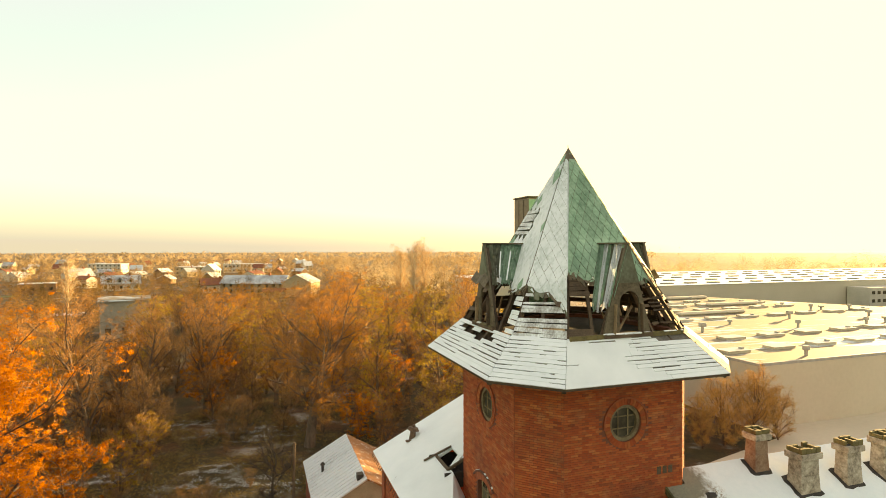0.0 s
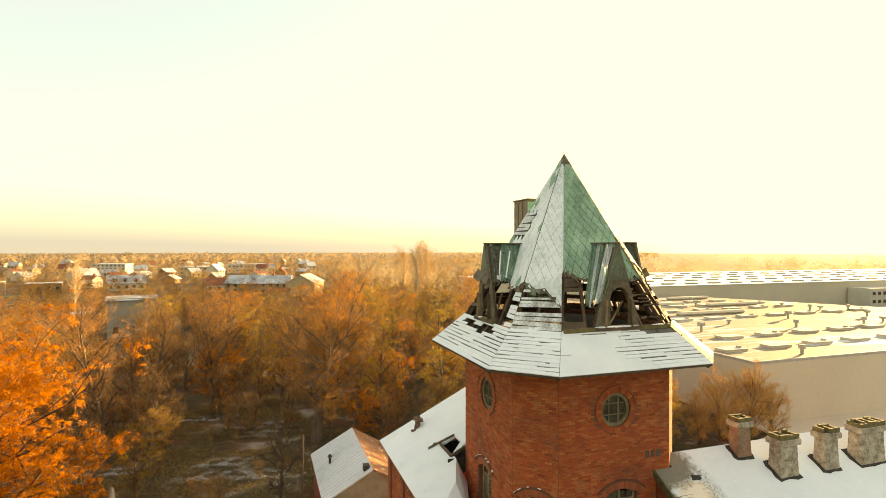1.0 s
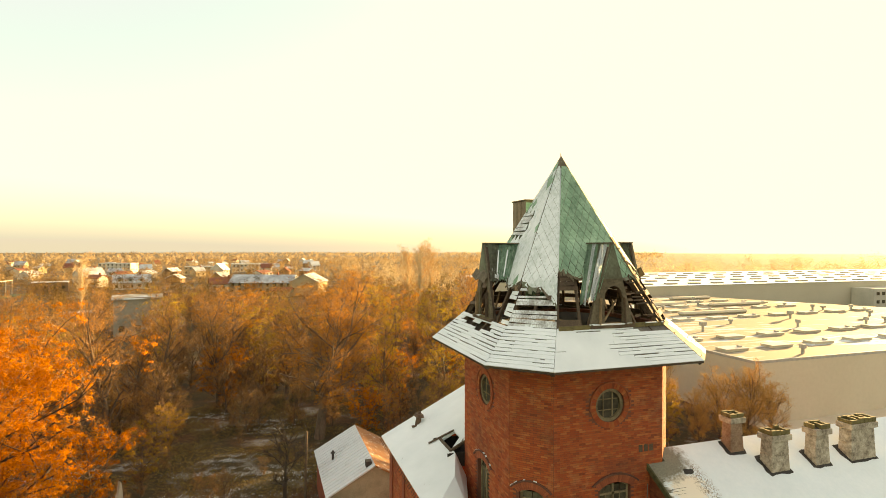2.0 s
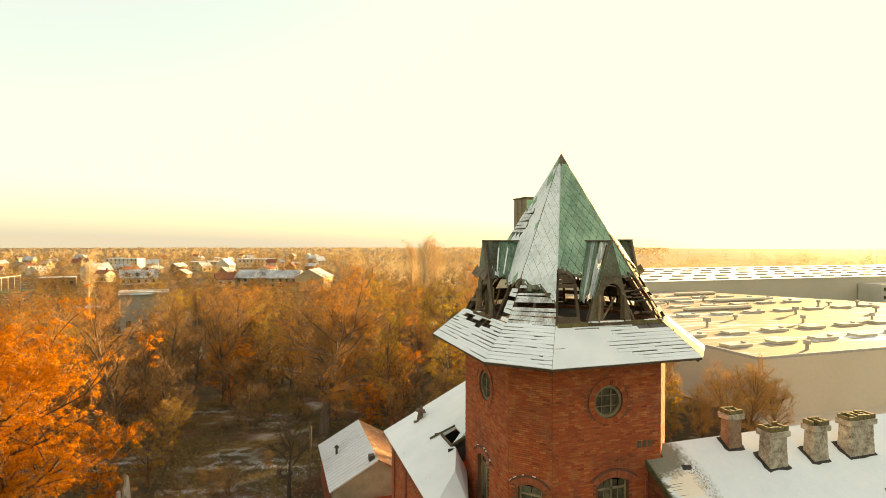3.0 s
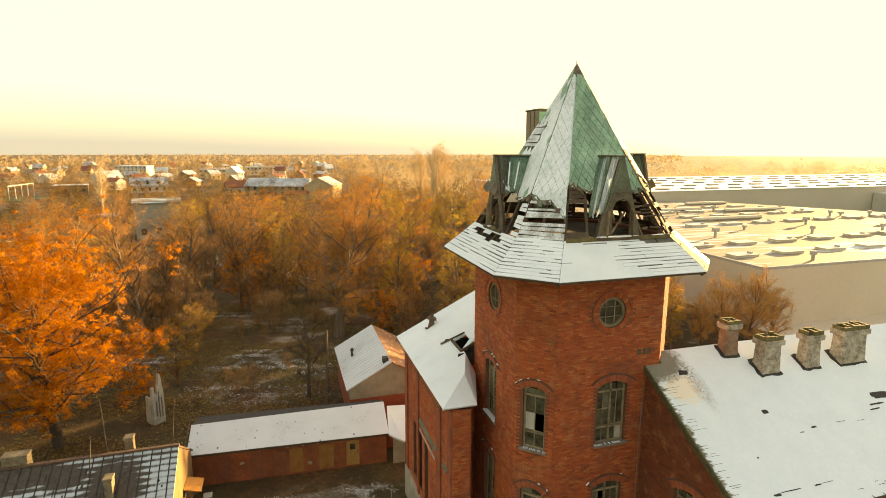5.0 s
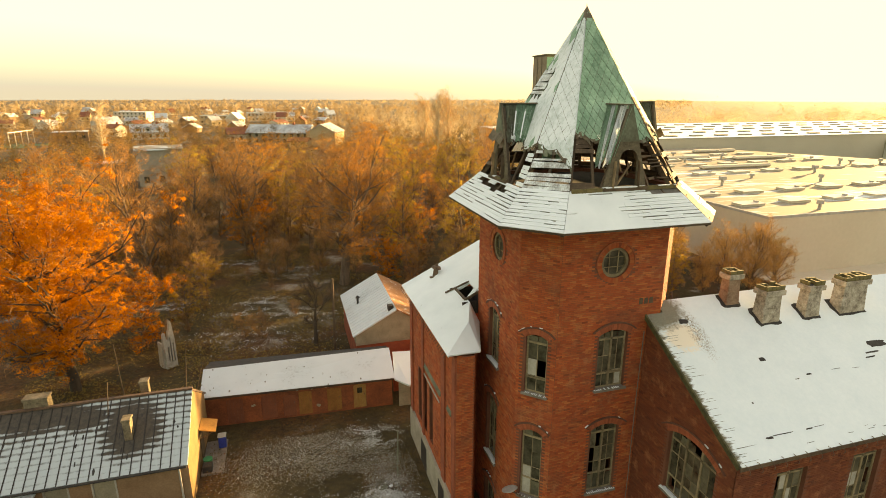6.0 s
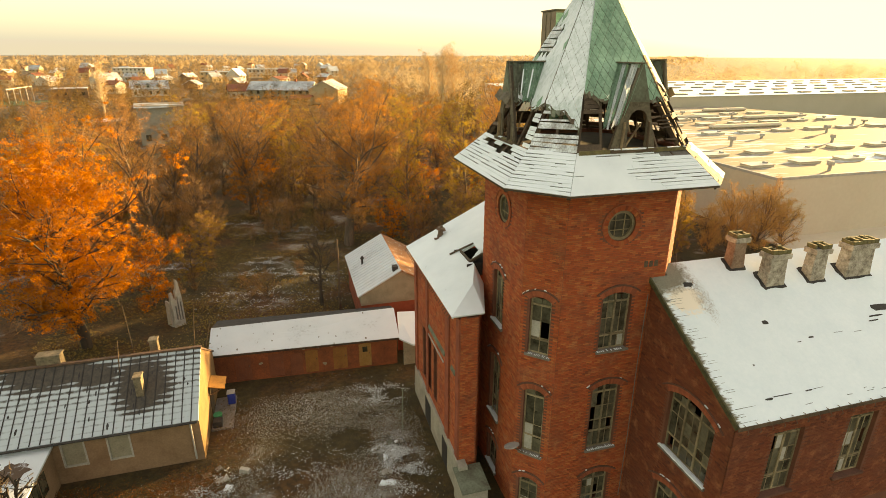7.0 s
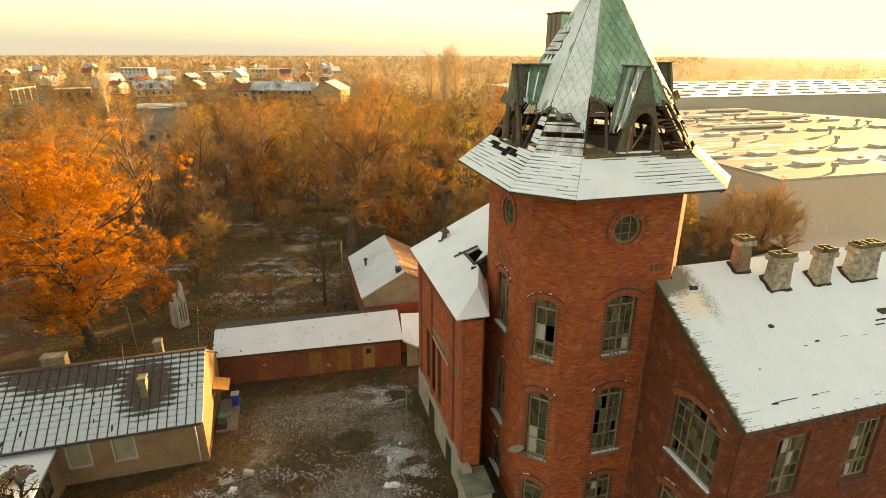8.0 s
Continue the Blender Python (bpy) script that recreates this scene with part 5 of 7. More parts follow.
part("wall", holed(nnorth, [(0, -0.3), (nnorth.len, -0.3), (nnorth.len, nz(NX) - 0.2), (nnorth.len - 5, nz(NX + 5) - 0.2), (0, nz(2.5) - 2)], [], 0.4), BRICK_FLAT, nwing)
bm = bmesh.new()
box(bm, NX - 0.15, NX + 0.3, 3.6, NY1, -0.3, 1.85, bevel=0.02)
part("plinth", bm, PLINTH, nwing, "pale rendered plinth with recessed panels")
# dark plates on the plinth stand for the shade in its openings
for y0, y1 in ((9.0, 10.2), (5.6, 6.6)):
    bm = bmesh.new()
    box(bm, NX - 0.165, NX - 0.13, y0, y1, 0.0, 1.5)
    part("plinth_panel", bm, DARK, nwing, "dark plate for the shade in a recessed opening")
# roof in strips round the broken light
RL, RR, RS, RN = -1.0, -0.3, 7.45, 9.0


def npatch(bm, pts, thick=0.12):
    return slab(bm, [(x, y, nz(x)) for x, y in pts], thick)


bm = bmesh.new()
npatch(bm, [(-3, 3.92), (-1.5, 5.5), (-0.9, 7.1), (-0.9, RS), (RL, RS), (-3, RS)])
part("roof", bm, SNOW, nwing)
bm = bmesh.new()
npatch(bm, [(-3, RS), (RL, RS), (RL, RN), (-3, RN)])
part("roof", bm, SNOW, nwing, "smooth snow-covered roof slope")
bm = bmesh.new()
npatch(bm, [(-3, RN), (3.0, RN), (3.0, NY1 + 0.25), (-3, NY1 + 0.25)])
part("roof", bm, SNOW, nwing)
bm = bmesh.new()
npatch(bm, [(RR, RS), (3.0, RS), (3.0, RN), (RR, RN)])
part("roof", bm, SNOW, nwing)
bm = bmesh.new()
slab(bm, [(3.0, RS, nz(3)), (7.5, RS, nz(3) - 2.4), (7.5, NY1 + 0.25, nz(3) - 2.4), (3.0, NY1 + 0.25, nz(3))], 0.12)
part("roof", bm, SNOW, nwing, "smooth snow-covered roof slope")
bm = bmesh.new()
slab(bm, [(-3, 3.92, 9.85), (-1.38, 4.15, 9.72), (-1.5, 5.5, nz(-1.5))], 0.1)
slab(bm, [(-1.38, 4.15, 9.72), (-0.45, 6.9, 9.9), (-0.9, 7.1, nz(-0.9)), (-1.5, 5.5, nz(-1.5))], 0.1)
part("hip_roof", bm, SNOW, nwing)
bm = bmesh.new()
box(bm, RL - 0.3, RR + 0.3, RS - 0.3, RN + 0.3, nz(RL) - 0.62, nz(RL) - 0.55)
part("attic_floor", bm, DARK, nwing, "attic floor with the shade under the roof light painted in")
for x0, x1, y0, y1 in ((RL - 0.3, RL - 0.25, RS - 0.3, RN + 0.3), (RR + 0.25, RR + 0.3, RS - 0.3, RN + 0.3), (RL - 0.25, RR + 0.25, RS - 0.3, RS - 0.25), (RL - 0.25, RR + 0.25, RN + 0.25, RN + 0.3)):
    bm = bmesh.new()
    box(bm, x0, x1, y0, y1, nz(RL) - 0.55, nz((x0 + x1) / 2) - 0.15)
    part("attic_partition", bm, DARK, nwing)
bm = bmesh.new()
beam(bm, (RL, RS, nz(RL) + 0.05), (RL, RN, nz(RL) + 0.05), 0.1)
beam(bm, (RL, RS, nz(RL) + 0.05), (RR, RS, nz(RR) + 0.05), 0.1)
beam(bm, (RL - 0.5, 9.3, nz(RL - 0.5) + 0.05), (RR, RN, nz(RR) + 0.06), 0.12, 0.05)
part("skylight_frame", bm, OLD_WOOD, nwing, "broken wooden roof light frame")
bm = bmesh.new()
beam(bm, (RL + 0.2, RS + 0.05, nz(RL) + 0.12), (RR, RS + 0.4, nz(RR) + 0.1), 0.22, 0.04)
part("fallen_sash", bm, SNOW, nwing, "snowy fallen sash")
bm = bmesh.new()
vz = nz(-1.25)
tube(bm, (-1.25, 12.1, vz - 0.1), (-1.2, 12.1, vz + 0.32), 0.17, 0.14, 10)
vent = part("roof_vent", bm, IRON, nwing, "small dark metal roof vent")
bm = bmesh.new()
tube(bm, (-1.2, 12.1, vz + 0.36), (-1.17, 12.1, vz + 0.5), 0.3, 0.22, 10)
tube(bm, (-1.17, 12.1, vz + 0.5), (-1.15, 12.1, vz + 0.62), 0.1, 0.07, 8)
box(bm, -1.62, -1.2, 11.85, 12.0, vz - 0.12, vz - 0.05)
part("cowl", bm, IRON, vent)

# ---- low house with the ribbed snowy roof ----
def rafter_roof(bm, x0, x1, ya, za, yb, zb, thick=0.1):
    return slab(bm, [(x0, ya, za), (x1, ya, za), (x1, yb, zb), (x0, yb, zb)], thick)


lhouse = thing("low_house", (-22, 13, 0), "single-storey beige rendered house with a ribbed snowy roof", "house")
LX0, LX1, LY0, LY1 = -34.0, -14.95, 9.95, 16.6
LEZ, LRY, LRZ = 2.72, 13.2, 5.0
lslope = (LRZ - LEZ) / (LRY - 9.6)
lz = lambda y: LEZ + lslope * (y - 9.6)
lfront = Face((LX0, LY0), (LX1, LY0))
lx = lambda x: x - LX0
bm = bmesh.new()
lwin = [(lx(-20.85), 0.95, 1.0, 2.6, 0), (lx(-18.8), 0.95, 1.0, 2.6, 0), (lx(-26), 0.95, 1.0, 2.6, 0)]
part("wall", holed(lfront, [(0, -0.3), (lfront.len, -0.3), (lfront.len, 2.75), (0, 2.75)], [arched(*w) for w in lwin], 0.35), RENDER_WALL, lhouse, "beige rendered wall")
for c, z0, w, z1, _ in lwin:
    win = part("window", holed(lfront, arched(c, z0 - 0.05, w + 0.1, z1 + 0.05, 0), [arched(c, z0 + 0.03, w - 0.06, z1 - 0.03, 0)], 0.1, 0.03), CURTAIN, lhouse, "blocked window with a pale panel and peeling frame")
    bm = bmesh.new()
    box(bm, c - w / 2, c + w / 2, 0.06, 0.1, z0, z1, lfront.matrix())
    part("panel", bm, RENDER_GREY, win)
least = Face((LX1, LY0 + 0.005), (LX1, LY1))
part("wall", holed(least, [(0, -0.3), (least.len, -0.3), (least.len, lz(LRY) - lslope * (LY1 - LRY) - 0.1), (LRY - LY0, LRZ - 0.08), (0, lz(LY0) - 0.08)], [], 0.35), SUN_RENDER, lhouse, "rendered gable wall with orange low sun put into its colour")
bm = bmesh.new()
box(bm, LX0, LX1 - 0.36, LY1 - 0.35, LY1, -0.3, 2.7)
part("wall", bm, RENDER_WALL, lhouse)
bm = bmesh.new()
rafter_roof(bm, LX0, LX1 + 0.05, 9.6, LEZ, LRY, LRZ)
part("roof", bm, HOUSE_ROOF, lhouse, "dark ribbed roof with streaks of snow")
bm = bmesh.new()
slab(bm, [(LX0, LRY, LRZ), (LX1 + 0.05, LRY, LRZ), (LX1 + 0.05, 17.0, LRZ - lslope * (17.0 - LRY)), (LX0, 17.0, LRZ - lslope * (17.0 - LRY))], 0.1)
part("roof", bm, IRON, lhouse, "rust-brown rear roof slope")
for i in range(42):
    x = LX1 - 0.3 - 0.45 * i
    bm = bmesh.new()
    beam(bm, (x, 9.6, LEZ + 0.01), (x, LRY, LRZ + 0.01), 0.046, 0.04)
    part("roof_rib", bm, BLACK, lhouse)
bm = bmesh.new()
beam(bm, (LX0, LRY, LRZ + 0.03), (LX1 + 0.08, LRY, LRZ + 0.03), 0.2, 0.1)
part("ridge_cap", bm, IRON, lhouse, "rusty ridge capping")
bm = bmesh.new()
tube(bm, (LX0, 9.52, LEZ - 0.05), (LX1, 9.52, LEZ - 0.05), 0.06, 0.06, 8)
part("gutter", bm, BLACK, lhouse)
bm = bmesh.new()
tube(bm, (-15.35, 9.75, 2.55), (-15.35, 9.86, 0.15), 0.05, 0.05, 8)
part("downpipe", bm, ZINC, lhouse)


def stub_chimney(x, y, w, d, top):
    bm = bmesh.new()
    z = lz(y) if y < LRY else 2 * LRZ - lz(y)
    box(bm, x - w / 2, x + w / 2, y - d / 2, y + d / 2, z - 0.3, top - 0.12, bevel=0.02)
    box(bm, x - w / 2 - 0.04, x + w / 2 + 0.04, y - d / 2 - 0.04, y + d / 2 + 0.04, top - 0.12, top, bevel=0.02)
    part("chimney", bm, STUB, lhouse, "short plastered chimney, its shaded front put into the colour")


stub_chimney(-17.75, 11.35, 0.36, 0.5, 4.85)
stub_chimney(-22.3, 13.5, 1.1, 0.55, 5.6)
stub_chimney(-17.4, 14.0, 0.4, 0.45, 5.5)

# ---- annex in front of the low house ----
annex = thing("annex", (-23.5, 8, 0), "low annex with a snowy flat roof and a bare patch", "annex")
bm = bmesh.new()
box(bm, -26, -21.75, 5.6, 9.9, -0.3, 2.1, bevel=0.02)
part("wall", bm, RENDER_WALL, annex)
bm = bmesh.new()
slab(bm, [(-26.2, 5.4, 2.15), (-21.6, 5.4, 2.15), (-21.6, 9.85, 2.45), (-26.2, 9.85, 2.45)], 0.12)
part("roof", bm, DULL_SNOW, annex, "flat snowy roof")
bm = bmesh.new()
for i in range(3):
    box(bm, -21.74, -21.70, 6.6 + i * 0.75, 7.2 + i * 0.75, 0.8, 1.9)
part("window", bm, GLASS, annex)

# ---- long shed ----
shed = thing("long_shed", (-9, 18, 0), "long low brick shed with a snowy mono-pitch roof and old doors", "shed")
sf = Face((-15.2, 17.2), (-3.1, 16.55))
doors = [(1.9, 0, 1.0, 1.75), (4.0, 0, 0.95, 1.75), (5.3, 0, 0.8, 1.6), (6.3, 0, 0.85, 1.75), (8.2, 0, 0.95, 1.75), (9.9, 0, 0.85, 1.8)]
part("wall", holed(sf, [(0, -0.3), (sf.len, -0.3), (sf.len, 2.15), (0, 2.25)], [arched(c, 0.0, w, h, 0.06) for c, _, w, h in doors], 0.3), SHED_BRICK, shed, "stained brick front wall")
for i, (c, _, w, h) in enumerate(doors):
    bm = bmesh.new()
    for j in range(5):
        box(bm, c - w / 2 + j * w / 5 + 0.004, c - w / 2 + (j + 1) * w / 5 - 0.004, 0.08, 0.12, 0.0, h - 0.03, sf.matrix())
    door = part("door", bm, plain("door_paint_%s" % "abcdef"[i], *(((0.2, 0.085, 0.022), (0.3, 0.14, 0.035)) if i in (3, 4) else (((0.27, 0.15, 0.04), (0.36, 0.21, 0.07)) if i == 5 else ((0.15, 0.05, 0.025), (0.22, 0.075, 0.035)))), 2, 15), shed, "old boarded shed door")
    bm = bmesh.new()
    box(bm, c + w / 2 - 0.14, c + w / 2 - 0.1, 0.04, 0.08, 0.95, 1.05, sf.matrix())
    part("handle", bm, IRON, door)
    if i == 5:
        bm = bmesh.new()
        box(bm, c - 0.17, c + 0.17, 0.07, 0.085, 1.1, 1.5, sf.matrix())
        part("door_window", bm, GLASS, door)
bm = bmesh.new()
slab(bm, [sf.at(-0.1, 2.22, 0.25), sf.at(sf.len + 0.15, 2.12, 0.25), sf.at(sf.len + 0.15, 3.1, -2.4), sf.at(-0.1, 3.2, -1.75)], 0.1)
part("roof", bm, DULL_SNOW, shed, "sloping roof under smooth snow")
bm = bmesh.new()
slab(bm, [sf.at(-0.1, 3.19, -1.75), sf.at(sf.len + 0.1, 3.09, -2.4), sf.at(sf.len + 0.1, 2.5, -4.0), sf.at(-0.1, 2.6, -4.0)], 0.1)
part("roof", bm, BLACK, shed, "dark felt rear roof")
bm = bmesh.new()
box(bm, 0.1, sf.len - 0.1, 0.3, 3.9, -0.3, 2.1, sf.matrix())
part("wall", bm, BRICK_FLAT, shed)
r = random.Random(44)
for c, _, w, h in doors[3:]:
    bm = bmesh.new()
    for i in range(7):
        x = c - w / 2 - 0.12 + (w + 0.24) * i / 7
        z = h + 0.06 + 0.12 * math.sin(math.pi * (i + 0.5) / 7)
        plate(bm, sf, x, x + (w + 0.24) / 7 - 0.015, z, z + r.uniform(0.08, 0.16), 0.0, r.uniform(0.015, 0.035))
    part("door_arch", bm, RENDER_GREY, shed, "crumbling plaster arch over the door")
for i in range(9):
    x, z = r.uniform(0.4, sf.len - 0.6), r.uniform(0.5, 1.9)
    if any(abs(x - c) < w / 2 + 0.35 for c, _, w, _ in doors):
        continue
    bm = bmesh.new()
    pts = [sf.at(x + r.uniform(0.1, 0.22) * math.cos(t), z + r.uniform(0.06, 0.16) * math.sin(t), 0.012) for t in (0, 0.8, 1.6, 2.4, 3.2, 4.0, 4.8, 5.6)]
    slab(bm, pts, 0.011)
    part("plaster_patch", bm, RENDER_GREY, shed)
for i in range(26):
    u_, w_ = r.random() ** 2.2, r.random()
    p = sf.at(-0.1, 2.22, 0.25).lerp(sf.at(sf.len + 0.15, 2.12, 0.25), u_).lerp(sf.at(-0.1, 3.2, -1.75).lerp(sf.at(sf.len + 0.15, 3.1, -2.4), u_), w_)
    k = r.uniform(0.02, 0.06)
    bm = bmesh.new()
    slab(bm, [p + Vector((k * math.cos(t), k * 1.4 * math.sin(t), 0.012 + k * 0.65 * math.sin(t))) for t in (0, 0.9, 1.8, 2.7, 3.6, 4.5, 5.4)], 0.01)
    part("bare_spot", bm, BARE_FELT, shed)
bm = bmesh.new()
beam(bm, sf.at(-0.1, 2.14, 0.27), sf.at(sf.len + 0.1, 2.04, 0.27), 0.04, 0.12)
part("fascia", bm, OLD_WOOD, shed)

# ---- lean-to between shed and north wing ----
lean = thing("lean_to", (-2, 17, 0), "small lean-to with a sagging snowy roof", "lean-to")
bm = bmesh.new()
slab(bm, [(-3.0, 16.2, 2.1), (-2.2, 15.2, 2.05), (-1.2, 15.2, 2.1), (-0.7, 18.6, 2.75), (-2.6, 18.9, 2.75)], 0.14)
part("roof", bm, DULL_SNOW, lean)
bm = bmesh.new()
box(bm, -2.7, -1.9, 16.2, 16.3, -0.3, 2.0)
part("wall", bm, RENDER_GREY, lean, "grey rendered wall")
bm = bmesh.new()
box(bm, -2.7, -0.8, 18.2, 18.4, -0.3, 2.4)
part("wall", bm, BRICK_FLAT, lean)

# ---- gabled outbuilding ----
hs = thing("gabled_outbuilding", (-2, 25, 0), "gabled brick outbuilding with one snowy and one rusty roof slope", "house")
HX0, HX1, HY0, HY1, HEZ, HRZ = -5.0, 1.4, 21.6, 30.4, 3.1, 4.95
HRX = (HX0 + HX1) / 2 + 0.1
hf = Face((HX0 + 0.15, HY0), (HX1 - 0.15, HY0))
part("wall", holed(hf, [(0, 2.25), (hf.len, 2.25), (hf.len, HEZ), (HRX - HX0, HRZ - 0.1), (0, HEZ)], [], 0.3, 0.02), RENDER_GREY, hs, "stained pale rendered gable")
bm = bmesh.new()
box(bm, HX0 + 0.15, HX1 - 0.15, HY0, HY1, -0.3, 2.25)
part("wall", bm, BRICK_FLAT, hs, "red brick lower wall")
bm = bmesh.new()
box(bm, HX0 + 0.15, HX1 - 0.15, HY0 + 0.31, HY1, 2.25, HEZ - 0.05)
part("wall", bm, RENDER_GREY, hs)
bm = bmesh.new()
slab(bm, [(HX0 - 0.1, HY1 + 0.1, HEZ), (HX0 - 0.1, HY0 - 0.15, HEZ), (HRX, HY0 - 0.15, HRZ), (HRX, HY1 + 0.1, HRZ)], 0.1)
part("roof", bm, DULL_SNOW, hs, "corrugated slope under dull snow")
bm = bmesh.new()
for i in range(18):
    y = HY0 + 0.2 + i * 0.49
    beam(bm, (HX0 - 0.08, y, HEZ + 0.02), (HRX, y, HRZ + 0.02), 0.05, 0.04)
part("corrugation", bm, DULL_SNOW, hs)
bm = bmesh.new()
slab(bm, [(HRX, HY1 + 0.1, HRZ), (HRX, HY0 - 0.15, HRZ), (HX1 + 0.1, HY0 - 0.15, HEZ), (HX1 + 0.1, HY1 + 0.1, HEZ)], 0.1)
part("roof", bm, snowed("rusty_tiles", (0.2, 0.08, 0.03), 0.25, 2, 9, under2=(0.34, 0.15, 0.05)), hs, "rusty tiled slope with broken patches")
bm = bmesh.new()
tube(bm, (-4.0, 26.6, 3.5), (-4.0, 26.6, 4.25), 0.09, 0.09, 8)
tube(bm, (-4.0, 26.6, 4.2), (-4.0, 26.6, 4.4), 0.2, 0.04, 8)
part("roof_vent", bm, BLACK, hs)
bm = bmesh.new()
box(bm, HRX - 0.55, HRX - 0.15, HY0 + 0.3, HY0 + 0.8, HRZ - 0.4, HRZ + 0.12)
part("roof_hatch", bm, BLACK, hs)

# ---- ruined kiosk and poles ----
ruin = thing("ruined_kiosk", (-18.6, 26.6, 0), "small ruined whitewashed kiosk with a broken gable", "ruin")
rf = Face((-19.1, 26.25), (-18.3, 26.8))
part("wall", holed(rf, [(0.1, -0.2), (rf.len, -0.2), (rf.len, 2.2), (rf.len * 0.93, 3.0), (rf.len * 0.86, 3.75), (rf.len * 0.74, 3.9), (rf.len * 0.66, 3.1), (rf.len * 0.55, 2.9), (rf.len * 0.5, 2.2), (rf.len * 0.34, 2.45), (rf.len * 0.3, 2.9), (rf.len * 0.14, 2.8), (0.08, 2.0), (0.16, 1.2)], [arched(0.4, 0.5, 0.1, 1.75, 0.03), arched(0.6, 0.4, 0.1, 2.5, 0.03), arched(0.8, 0.4, 0.09, 2.0, 0.03)], 0.3), CURTAIN, ruin, "broken whitewashed wall")
for a, b, h in ((0.0, 0.25, 2.0), (rf.len - 0.25, rf.len, 1.6)):
    bm = bmesh.new()
    tapered(bm, a, b, 0.26, 1.1, -0.2, h, 0.06)
    bmesh.ops.transform(bm, matrix=rf.matrix(), verts=bm.verts[:])
    part("side_wall", bm, CURTAIN, ruin)
pole = thing("wooden_pole", (-6.2, 25.1, 0), "thin weathered wooden utility pole", "pole")
bm = bmesh.new()
tube(bm, (-6.2, 25.1, -0.2), (-6.1, 25.1, 6.6), 0.11, 0.08, 8)
part("post", bm, OLD_WOOD, pole)


IRON_DARK = snowed("wet_felt", (0.07, 0.042, 0.024), 0.15, 2.0, 6.0, soft=0.12)

rr = random.Random(23)
pts = []
for i in range(22):
    t = 2 * math.pi * i / 22
    y = 8.35 + 0.75 * rr.uniform(0.7, 1.1) * math.sin(t)
    pts.append((-22.75 + 0.75 * rr.uniform(0.7, 1.1) * math.cos(t), y, 2.15 + (y - 5.4) * 0.3 / 4.45 + 0.006))
bm = bmesh.new()
slab(bm, pts, 0.005)
part("bare_patch", bm, IRON_DARK, annex, "brown bare patch in the snow")

# ragged bare spots along the laps of the low house's roof
r = random.Random(71)
for i in range(34):
    x, y = r.uniform(-26, -15.3), r.uniform(9.9, 12.9)
    w, l = r.uniform(0.03, 0.07), r.uniform(0.05, 0.2)
    bm = bmesh.new()
    pts = []
    for j in range(9):
        t = 2 * math.pi * j / 9
        k = r.uniform(0.7, 1.2)
        pts.append((x + w * k * math.cos(t), y + l * k * math.sin(t), lz(y + l * k * math.sin(t)) + 0.008))
    slab(bm, pts, 0.006)
    part("bare_spot", bm, BLACK, lhouse)

# ---- flat-roofed halls beyond the wing ----
hall = thing("logistics_hall", (100, 60, 0), "huge flat-roofed warehouse with skylights, vents and wet snowy membrane", "warehouse")
HALLX, HALLY, HALLZ = 43.4, 31.0, 7.2
bm = bmesh.new()
box(bm, HALLX, 230, HALLY, HALLY + 0.4, -0.3, HALLZ)
part("wall", bm, HALL_WALL, hall, "metal-clad wall with haze put into its colour")
bm = bmesh.new()
box(bm, HALLX, HALLX + 0.4, HALLY + 0.4, 103, -0.3, HALLZ)
part("wall", bm, HALL_WALL, hall)
bm = bmesh.new()
slab(bm, [(HALLX + 0.2, HALLY + 0.2, HALLZ + 0.02), (230, HALLY + 0.2, HALLZ + 0.02), (230, 66, HALLZ + 0.02), (118.7, 66, HALLZ + 0.02), (97, 103, HALLZ + 0.02), (HALLX + 0.2, 103, HALLZ + 0.02)], 0.01)
part("roof", bm, HALL_ROOF, hall, "pale membrane roof with melting snow")
bm = bmesh.new()
box(bm, HALLX - 0.05, 230, HALLY - 0.05, HALLY + 0.3, HALLZ - 0.15, HALLZ + 0.16)
box(bm, HALLX - 0.05, HALLX + 0.3, HALLY + 0.302, 103, HALLZ - 0.15, HALLZ + 0.16)
part("parapet", bm, ZINC, hall, "metal parapet edging")
SKYGLASS = plain("skylight_dome", (0.66, 0.61, 0.5), (0.78, 0.72, 0.6), 0.3, 3, rough=0.35)
# roof lights in rows, slightly out of line with the walls
ROW_Y = ((37.6, 47.0, 12), (44.9, 46.9, 12), (62.0, 61.6, 7), (72.6, 61.6, 6), (80.0, 69.4, 5), (86.5, 72.0, 4))
for y0, x0, count in ROW_Y:
    for i in range(count):
        x, y = x0 + 7.8 * i, y0 + 0.035 * 7.8 * i
        if y0 > 50 and x > 115 - 0.6 * (y - 66):
            continue
        bm = bmesh.new()
        box(bm, x - 1.75, x + 1.75, y - 0.9, y + 0.9, HALLZ, HALLZ + 0.3)
        curb = part("skylight", bm, HALL_WALL, hall, "low rectangular roof light")
        bm = bmesh.new()
        box(bm, x - 1.85, x + 1.85, y - 1.0, y + 1.0, HALLZ + 0.3, HALLZ + 0.36, bevel=0.015)
        part("dome", bm, SKYGLASS, curb)
        if i % 2 == 0:
            bm = bmesh.new()
            box(bm, x + 1.0, x + 1.4, y - 0.3, y + 0.3, HALLZ + 0.36, HALLZ + 0.56, bevel=0.03)
            part("motor_box", bm, ZINC, curb)
